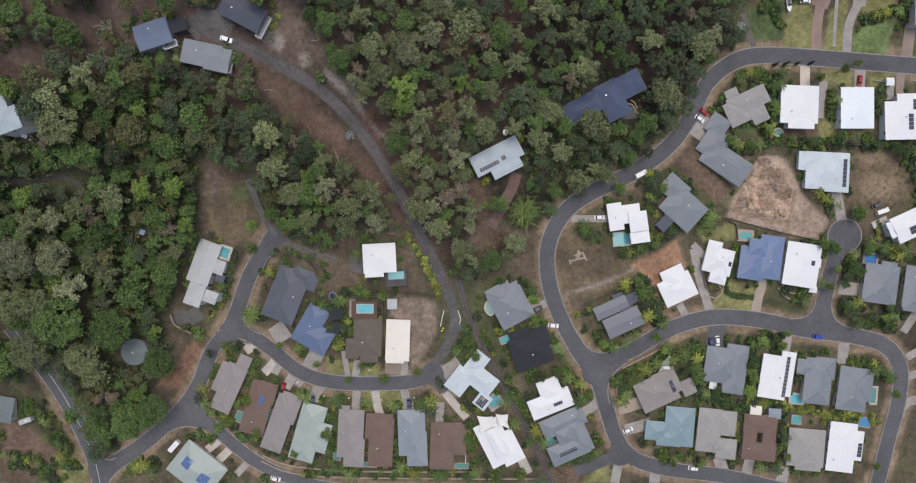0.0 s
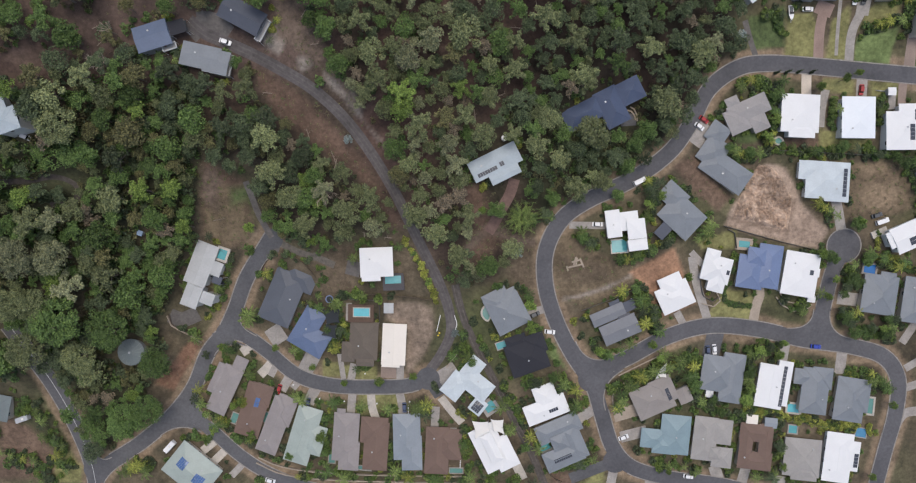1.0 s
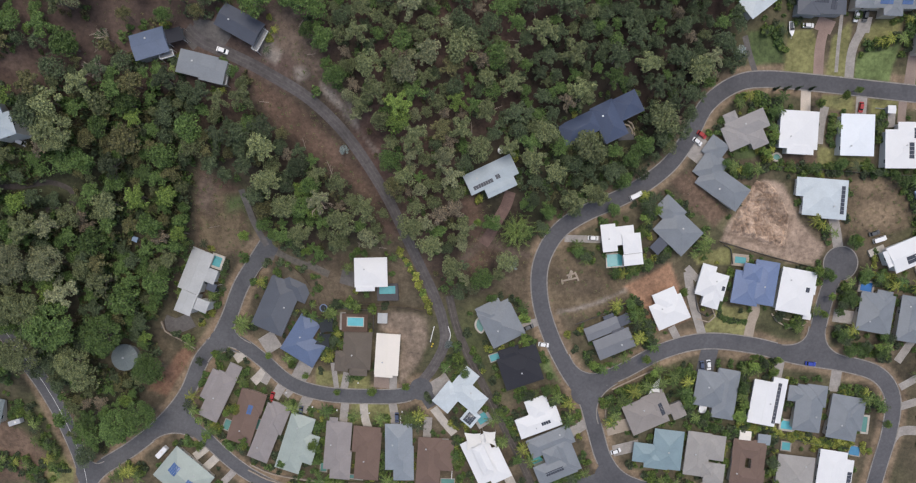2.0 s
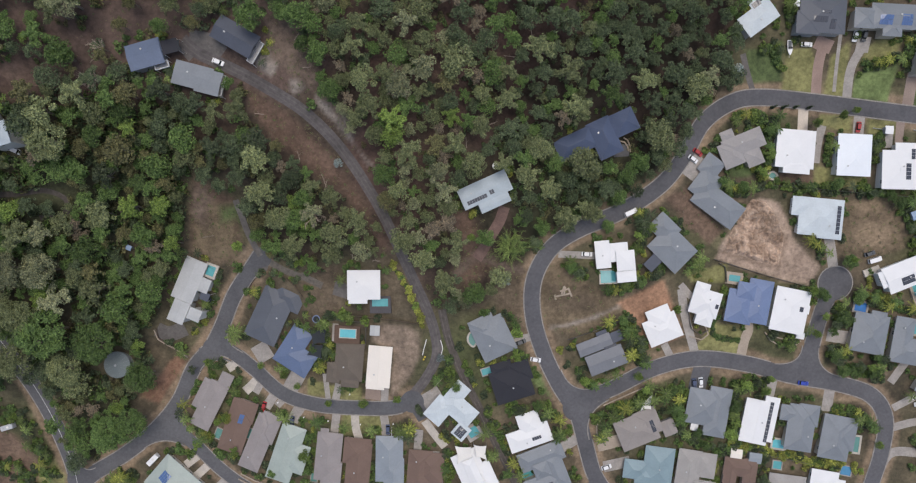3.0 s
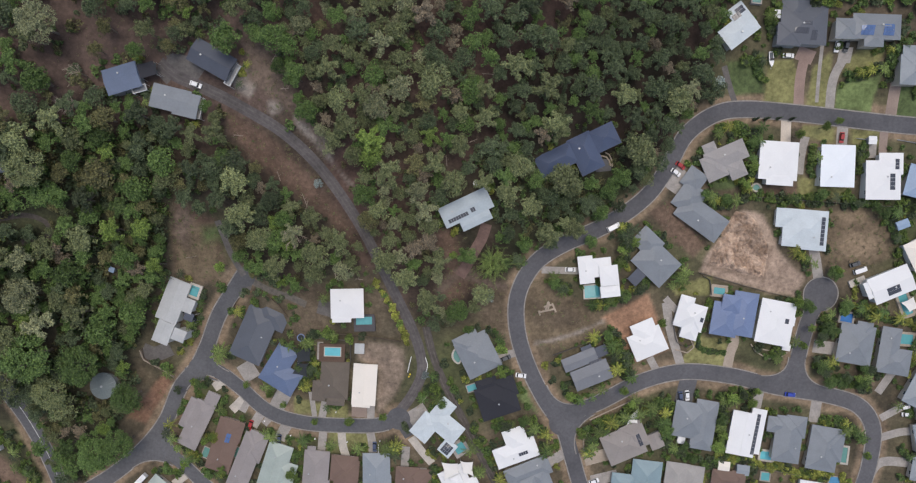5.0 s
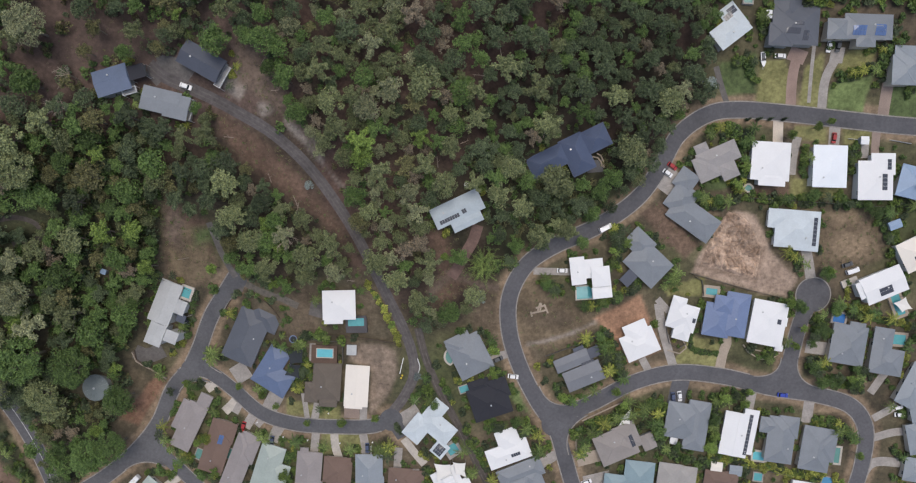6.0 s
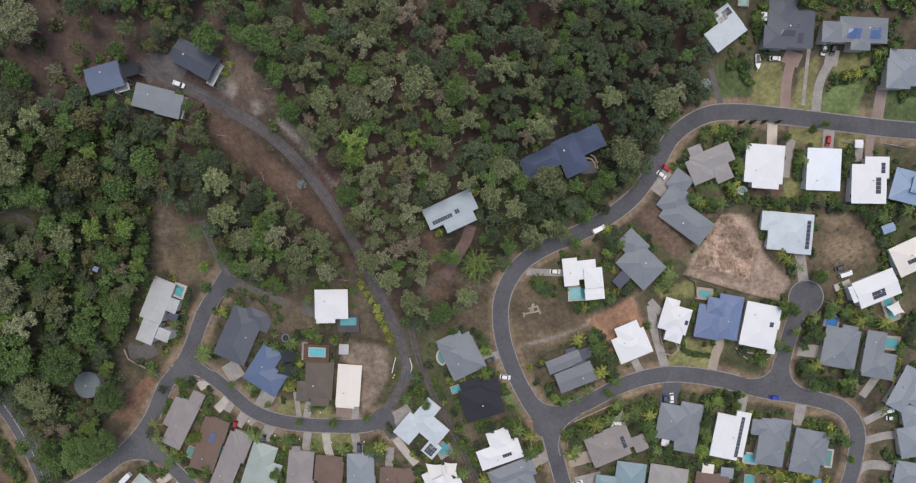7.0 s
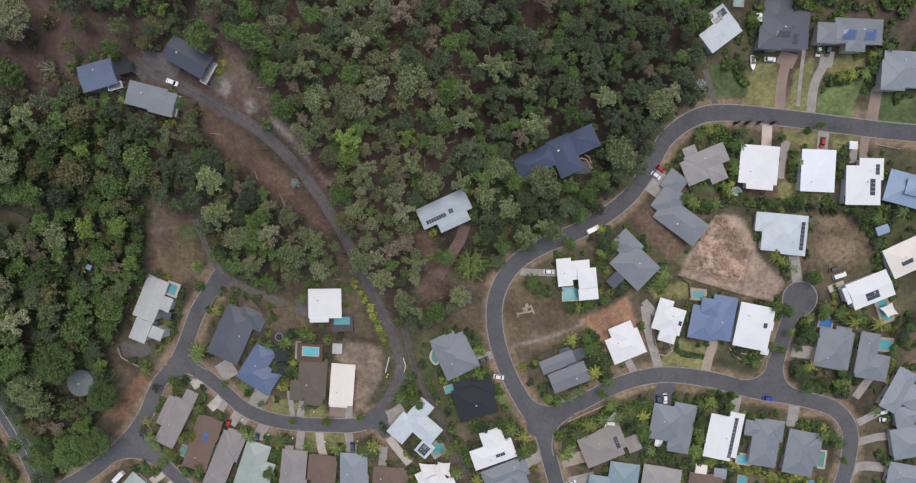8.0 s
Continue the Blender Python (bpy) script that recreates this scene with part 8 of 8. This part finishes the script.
# ---- ground: one sheet to the horizon, with its covers ----
COVER = {"dry": (0.15, 0.114, 0.073), "dry2": (0.125, 0.095, 0.064), "tan_soil": (0.34, 0.258, 0.20), "forest_dry": (0.145, 0.108, 0.084), "dry_pale": (0.215, 0.160, 0.105), "brown_soil": (0.138, 0.094, 0.067), "red_soil": (0.30, 0.175, 0.11), "red_soil2": (0.20, 0.115, 0.075), "grey_soil": (0.25, 0.192, 0.145),
         "litter_red": (0.125, 0.082, 0.06), "gravel": (0.26, 0.225, 0.195), "lawn": (0.142, 0.186, 0.07), "lawn_olive": (0.205, 0.198, 0.082), "lawn_dark": (0.085, 0.115, 0.045)}


def axis(lo, hi, step, far):
    mid = np.arange(lo, hi + 0.01, step)
    out = []
    d, g = step, 0.0
    while g < far:
        d *= 1.35
        g += d
        out.append(g)
    out = np.array(out)
    return np.concatenate([lo - out[::-1], mid, hi + out])


def build_ground():
    xs, ys = axis(-215.0, 235.0, 1.2, 1500.0), axis(-125.0, 160.0, 1.2, 1500.0)
    gx, gy = np.meshgrid(xs, ys)
    px, py = gx.ravel(), gy.ravel()
    pz = land(px, py)
    rng = np.random.default_rng(5)

    def wave(scale, seed):
        r = np.random.default_rng(seed)
        out = np.zeros_like(px)
        for _ in range(7):
            a, f, ph = r.random() * 6.283, (0.6 + 0.9 * r.random()) / scale, r.random() * 6.283
            out += np.sin((px * math.cos(a) + py * math.sin(a)) * f + ph + 1.5 * np.sin(px * f * 0.7 * math.sin(a) + py * f * 0.5 + ph))
        return out / 7
    n1, n2, n3 = wave(5.0, 1), wave(14.0, 2), wave(2.2, 3)
    wood = np.clip(inside(px, py, FOREST) / 6.0 + 0.5 + 0.5 * n1, 0, 1)
    far = (np.abs(px) > 240) | (np.abs(py) > 165)
    wood[far] = 1.0
    lot_a, lot_b, lot_c = np.array((0.068, 0.058, 0.038)), np.array((0.15, 0.115, 0.077)), np.array((0.07, 0.08, 0.034))
    wa, wb = np.clip(0.5 + 0.9 * n1 + 0.4 * n3, 0, 1)[:, None], np.clip(0.2 + 1.0 * n2 + 0.3 * n1, 0, 1)[:, None]
    col = lot_a * (1 - wa) + lot_b * wa
    col = col * (1 - wb) + lot_c * wb
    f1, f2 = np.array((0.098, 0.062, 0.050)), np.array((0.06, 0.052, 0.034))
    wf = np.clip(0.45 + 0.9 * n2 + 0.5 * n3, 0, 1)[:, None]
    # shade between the eastern crowns is put into the floor colour past x=5
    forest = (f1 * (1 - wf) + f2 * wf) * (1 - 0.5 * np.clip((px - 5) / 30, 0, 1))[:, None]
    north = (np.clip((py - 58) / 10, 0, 1) * np.clip((-40 - px) / 20, 0, 1))[:, None]
    forest = forest * (1 - north) + np.array((0.118, 0.082, 0.067)) * north * (0.75 + 0.35 * wf)
    gully = (np.clip(1.4 - np.hypot((px - 62) / 42, (py - 32) / 26), 0, 1) * np.clip(0.75 + 0.6 * n1, 0, 1))[:, None]
    forest = forest * (1 - gully) + np.array((0.036, 0.044, 0.02)) * gully
    west = (np.clip((-96 - px) / 14, 0, 1) * np.clip((62 - py) / 10, 0, 1) * np.clip(0.8 + 0.6 * n2, 0, 1))[:, None]
    forest = forest * (1 - west) + np.array((0.056, 0.06, 0.031)) * west
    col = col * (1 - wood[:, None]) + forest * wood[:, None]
    near = np.full_like(px, 99.0)
    box = ~far
    for name, line, half, material, label, kerb, marks in ROADS:
        if kerb:
            near[box] = np.minimum(near[box], far_from(px[box], py[box], line[::2] + line[-1:]) - half)
    verge = (np.clip((3.6 + 1.2 * n1 - near) / 1.5, 0, 1) * (1 - 0.8 * wood))[:, None]
    col = col * (1 - verge) + np.array((0.222, 0.163, 0.108)) * verge
    for kind, poly, soft in COVERS:
        w = np.zeros_like(px)
        w[box] = np.clip((inside(px[box], py[box], poly) + 0.9 * n3[box] + 0.5) / soft, 0, 1)
        col = col * (1 - w[:, None]) + np.array(COVER[kind]) * w[:, None]
    rough = np.zeros_like(px)
    for kind, poly, soft in COVERS:
        if kind == "tan_soil":
            rough[box] = np.clip((inside(px[box], py[box], poly) - 1.0) / 2.0, 0, 1)
    near2 = np.array([1.3 * abs(noise.noise(Vector((x * 0.16, y * 0.16, 3.0)))) + 0.7 * abs(noise.noise(Vector((x * 0.4, y * 0.4, 7.0)))) if w > 0 else 0.0 for x, y, w in zip(px, py, rough)])
    pz = pz + np.where(box, 0.03 * n3, 0) + rough * (0.18 * near2 - 0.05)
    cut = np.clip(1.3 - far_from(px, py, FURROW) / 1.1, 0, 1) * box
    pz = pz - 0.35 * cut
    col = col * (1 - 0.55 * cut[:, None]) + 0.55 * cut[:, None] * np.array((0.12, 0.085, 0.06))
    damp = np.clip(0.15 + 0.8 * n1, 0, 1)[:, None] * rough[:, None]
    col = col * (1 - 0.45 * damp) + 0.45 * damp * np.array((0.19, 0.125, 0.085))
    nx, ny = len(xs), len(ys)
    i = np.arange(nx * ny).reshape(ny, nx)
    quads = np.stack([i[:-1, :-1], i[:-1, 1:], i[1:, 1:], i[1:, :-1]], -1).reshape(-1, 4)
    me = bpy.data.meshes.new("ground")
    me.vertices.add(len(px))
    me.vertices.foreach_set("co", np.stack([px, py, pz], 1).astype(np.float32).ravel())
    me.loops.add(quads.size)
    me.loops.foreach_set("vertex_index", quads.astype(np.int32).ravel())
    me.polygons.add(len(quads))
    me.polygons.foreach_set("loop_start", np.arange(0, quads.size, 4, dtype=np.int32))
    me.polygons.foreach_set("loop_total", np.full(len(quads), 4, dtype=np.int32))
    me.update(calc_edges=True)
    at = me.color_attributes.new("cover", "FLOAT_COLOR", "POINT")
    at.data.foreach_set("color", np.concatenate([col, np.ones((len(px), 1))], 1).astype(np.float32).ravel())
    me.polygons.foreach_set("use_smooth", [True] * len(me.polygons))
    me.materials.append(MAT["ground"])
    tagged(new("ground", me), "hillside ground of leaf litter, dry grass, lawns and bare soil", "ground", kind="structure")


build_ground()


def build_heap():
    """Spread clods of dug soil, cut by washed-out runnels."""
    x0, y0 = np.min(HEAP, 0)
    x1, y1 = np.max(HEAP, 0)
    nx, ny = int((x1 - x0) / 0.26) + 1, int((y1 - y0) / 0.26) + 1
    gx, gy = np.meshgrid(np.linspace(x0, x1, nx), np.linspace(y0, y1, ny))
    px, py = gx.ravel(), gy.ravel()
    edge = inside(px, py, HEAP)
    pz, col = land(px, py), np.empty((len(px), 4))
    for i, (x, y, w) in enumerate(zip(px, py, edge)):
        wx = x + 0.9 * noise.noise(Vector((x * 0.35, y * 0.35, 9.0)))
        wy = y + 0.9 * noise.noise(Vector((x * 0.35, y * 0.35, 4.0)))
        big = min(1.0, 3.0 * abs(noise.noise(Vector((wx * 0.42, wy * 0.30, 1.0)))))
        mid = min(1.0, 2.6 * abs(noise.noise(Vector((wx * 0.85, wy * 0.7, 2.0)))))
        fine = noise.noise(Vector((x * 2.1, y * 2.1, 3.0)))
        pz[i] += -0.25 + min(1.0, max(0.0, (w + 0.3 * fine + 0.4) / 1.4)) * (0.40 + 1.15 * big + 0.7 * mid + 0.08 * fine)
        t = min(1.0, max(0.0, 0.5 + 0.9 * noise.noise(Vector((x * 0.22, y * 0.22, 6.0))) + 0.5 * noise.noise(Vector((x * 0.9, y * 0.9, 8.0)))))
        col[i] = (0.29 + 0.17 * t, 0.205 + 0.14 * t, 0.148 + 0.115 * t, 1.0)
    k = np.arange(nx * ny).reshape(ny, nx)
    quads = np.stack([k[:-1, :-1], k[:-1, 1:], k[1:, 1:], k[1:, :-1]], -1).reshape(-1, 4)
    quads = quads[(edge[quads] > -0.5).all(1)]
    me = mesh_of("soil_heap", np.stack([px, py, pz], 1), quads, MAT["ground"], True)
    at = me.color_attributes.new("cover", "FLOAT_COLOR", "POINT")
    at.data.foreach_set("color", col.astype(np.float32).ravel())
    tagged(new("soil_heap", me), "tan clods of dug soil washed into runnels", "soil", kind="stuff")


build_heap()


# ---- forest ----
def grow_forest():
    rng = np.random.default_rng(11)
    lo, hi = np.min(FOREST, 0), np.max(FOREST, 0)
    pts = rng.random((30000, 2)) * (hi - lo) + lo
    ok = inside(pts[:, 0], pts[:, 1], FOREST) > 0
    ok &= ~in_house(pts[:, 0], pts[:, 1], 3.4) & ~in_road(pts[:, 0], pts[:, 1], 1.5)
    for poly in GAPS:
        ok &= inside(pts[:, 0], pts[:, 1], poly) < 0
    pts = pts[ok]
    placed = [(x, y, r) for x, y, r in BIG]
    grid = {}

    def cell(x, y):
        return int(x // 8), int(y // 8)
    for p in placed:
        grid.setdefault(cell(p[0], p[1]), []).append(p)
    made = []
    for x, y in pts:
        dense = noise.noise(Vector((x * 0.035, y * 0.035, 0.0)))
        if dense < (-0.8 if x < -55 and y < 62 - 0.25 * abs(x + 130) else -0.42 if x > 5 else -0.26) + 0.2 * rng.random():
            continue
        r = 2.6 + 3.0 * rng.random() ** 1.3
        if not free(x, y, 0.75 * r + 0.3, 0.55 * r):
            continue
        cx, cy = cell(x, y)
        if any(math.hypot(x - q[0], y - q[1]) < (0.53 if x < -55 else 0.57) * (r + q[2]) for i in (-1, 0, 1) for j in (-1, 0, 1) for q in grid.get((cx + i, cy + j), ())):
            continue
        grid.setdefault((cx, cy), []).append((x, y, r))
        made.append((x, y, r))
    return made


woods = grow_forest()
rnd = random.Random(3)
single = 300 - len(BIG)
joined = {k: [] for k in ("light", "dark", "green", "bright", "pale", "olive", "dry")}
for i, (x, y, r) in enumerate(woods):
    west = x < -45
    kind = rnd.choice(("green", "green", "light", "dark", "olive", "green", "light", "bright", "dark", "green") if west else ("light", "light", "light", "light", "pale", "green", "light", "dark", "olive", "pale"))
    if x > 0 and y > 14:
        kind = rnd.choice(("dark", "dark", "light", "green", "dark", "dark", "green", "dark"))
    # valley of dark trees, whose shade is also put into the leaf colours
    if -112 < x < -62 and 22 < y < 64:
        kind = rnd.choice(("dark", "dark", "green", "dark", "olive", "dark", "light"))
    if rnd.random() < (0.10 if -45 < x < 10 and y > 10 else 0.04):
        kind = "dry"
    v = rnd.randrange(7) if kind == "dry" else rnd.randrange(13)
    if i < single:
        tree(x, y, r, kind, v, rnd.uniform(0, 6.28), rnd.uniform(0.75, 1.15))
    else:
        s = r / 5.0
        joined[kind].append((x, y, s, (0.35 + 0.65 * s) * rnd.uniform(0.7, 1.1), v))
sparse = [q[:1560] for q, _ in CROWNS[:13]]
for kind, spots in joined.items():
    stuff_of("woodland_" + kind, "mixed " + {"light": "grey-green", "dark": "dark green", "green": "deep green", "bright": "bright green", "pale": "pale", "olive": "olive-brown", "dry": "withered brown"}[kind] + " forest canopy on the hillside", spots, sparse, LEAF[kind], 21)


# ---- undergrowth in the woods ----
def undergrowth():
    rng = np.random.default_rng(17)
    lo, hi = np.min(FOREST, 0), np.max(FOREST, 0)
    pts = rng.random((2900, 2)) * (hi - lo) + lo
    pts = np.concatenate([pts, rng.normal(size=(420, 2)) * np.array((24, 13)) + np.array((60, 32))])
    ok = (inside(pts[:, 0], pts[:, 1], FOREST) > -3) & ~in_house(pts[:, 0], pts[:, 1], 0.8) & ~in_road(pts[:, 0], pts[:, 1], 1.2)
    for poly in GAPS:
        ok &= (inside(pts[:, 0], pts[:, 1], poly) < 0) | (rng.random(len(pts)) < 0.06)
    pts = pts[ok]
    for kind, share in (("dark", 0), ("green", 1), ("olive", 2)):
        spots = [(x, y, 0.8 + (2.2 if x < -45 else 1.6) * rng.random() ** (1.3 if x < -45 else 2), 0.6 + (1.8 if x < -45 else 1.1) * rng.random(), rng.integers(6)) for x, y in pts[share::3]]
        wild = rng.random((330, 2)) * np.array((100, 125)) + np.array((-200, -65))
        clear = (inside(wild[:, 0], wild[:, 1], FOREST) > 1) & ~in_house(wild[:, 0], wild[:, 1], 2.0) & ~in_road(wild[:, 0], wild[:, 1], 2.4)
        for poly in GAPS:
            clear &= inside(wild[:, 0], wild[:, 1], poly) < 0
        spots += [(x, y, 1.5 + 1.5 * rng.random(), 1.6 + 2.2 * rng.random(), rng.integers(6)) for x, y in wild[clear]]
        stuff_of("undergrowth_" + kind, "low " + {"dark": "dark green", "green": "green", "olive": "dry olive"}[kind] + " undergrowth beneath the forest", spots, [q[::2] for q in SHRUBS], LEAF[kind], 31 + share)


undergrowth()


# ---- dry tufts, twigs and logs on open ground ----
def scatter_tufts():
    """Low tufts of dry grass and fallen twigs on verges, empty lots and clearings."""
    rng = np.random.default_rng(23)
    models = [q[::9] for q in SHRUBS]
    fields = [(poly, 0.16) for poly in GAPS] + [(poly, 0.10) for kind, poly, _ in COVERS if kind in ("dry", "dry2", "forest_dry", "litter_red", "red_soil2", "brown_soil")]
    rows = []
    for poly, share in fields:
        lo, hi = np.min(poly, 0), np.max(poly, 0)
        pts = rng.random((int((hi - lo).prod() * share), 2)) * (hi - lo) + lo
        ok = (inside(pts[:, 0], pts[:, 1], poly) > -2) & ~in_house(pts[:, 0], pts[:, 1], 0.3) & ~in_road(pts[:, 0], pts[:, 1], 0.5)
        rows += [(x, y, 0.25 + 0.55 * rng.random() ** 2, 0.2 + 0.35 * rng.random(), rng.integers(6)) for x, y in pts[ok]]
    for i, (kind, words) in enumerate((("olive", "olive dry grass"), ("dry", "withered brown grass and twig"), ("green", "low green weed"))):
        stuff_of("grass_tufts_" + kind, words + " tufts on open ground", rows[i::3], models, LEAF[kind], 51 + i)


scatter_tufts()


def fallen_log(x, y, length, yaw):
    """A fallen trunk with a few broken branches."""
    thing = new("fallen_log")
    rise = (high(x + math.cos(yaw), y + math.sin(yaw)) - high(x - math.cos(yaw), y - math.sin(yaw))) / 2
    thing.matrix_basis = Matrix.Translation((x, y, high(x, y) + 0.12)) @ Matrix.Rotation(yaw, 4, "Z") @ Matrix.Rotation(-math.atan(rise), 4, "Y")
    tagged(thing, "bleached grey fallen log on leaf litter", "log", "fallen logs")
    b = Bag()
    limb(b, (-length / 2, 0, 0), (length / 2, 0.2, 0.05), 0.17, 0.1)
    part("stem", b.mesh("stem", MAT["dead_wood"]), thing)
    for k, t in enumerate((0.15, 0.5, 0.8)):
        c = Bag()
        limb(c, (length * (t - 0.5), 0, 0), (length * (t - 0.5) + 0.7, (-1) ** k * (0.5 + 0.3 * k), 0.2), 0.07, 0.03, 5)
        part("branch", c.mesh("branch", MAT["dead_wood"]), thing)


for i in range(22):
    r = random.Random(900 + i)
    x, y = r.choice(((-60, 48), (-40, 30), (-95, 12), (-55, 72), (8, 12), (-128, 78), (-30, 8), (-70, 55))) if i % 2 else (r.uniform(-60, 60), r.uniform(30, 90))
    x, y = x + r.uniform(-8, 8), y + r.uniform(-6, 6)
    if free(x, y, 2.5, 2.0):
        fallen_log(x, y, r.uniform(2.5, 5.5), r.uniform(0, 3.14))


# ---- shrubs about the houses ----
def round_houses():
    rnd = random.Random(9)
    for m0, cx, cy, a, b in list(BLOCKS):
        for _ in range(int(1.25 * (a + b))):
            t = rnd.uniform(-1, 1)
            d = rnd.uniform(0.7, 3.4)
            u, v = rnd.choice(((t * (a + 1), b + d), (t * (a + 1), -b - d), (a + d, t * (b + 1)), (-a - d, t * (b + 1))))
            p = m0 @ Vector((cx + u, cy + v, 0))
            if not free(p.x, p.y, 0.4, 0.8):
                continue
            if any(float(inside(np.array(p.x), np.array(p.y), poly)) > -1 for kind, poly, _ in COVERS if "soil" in kind):
                continue
            if rnd.random() < 0.2 and free(p.x, p.y, 1.0, 1.0):
                palm(p.x, p.y, rnd.uniform(0.6, 1.0), rnd.randrange(3))
            else:
                shrub(p.x, p.y, rnd.uniform(0.7, 1.8), rnd.choice(("green", "dark", "bright", "green", "dark", "bright", "yellow", "red")), rnd.randrange(6))


round_houses()
for kind, spots in LATE.items():
    stuff_of("garden_planting_" + kind, "dense " + {"green": "green", "dark": "dark green", "bright": "bright green", "yellow": "yellow-green", "light": "grey-green"}[kind] + " garden planting between houses", spots, SHRUBS, LEAF[kind], 41)
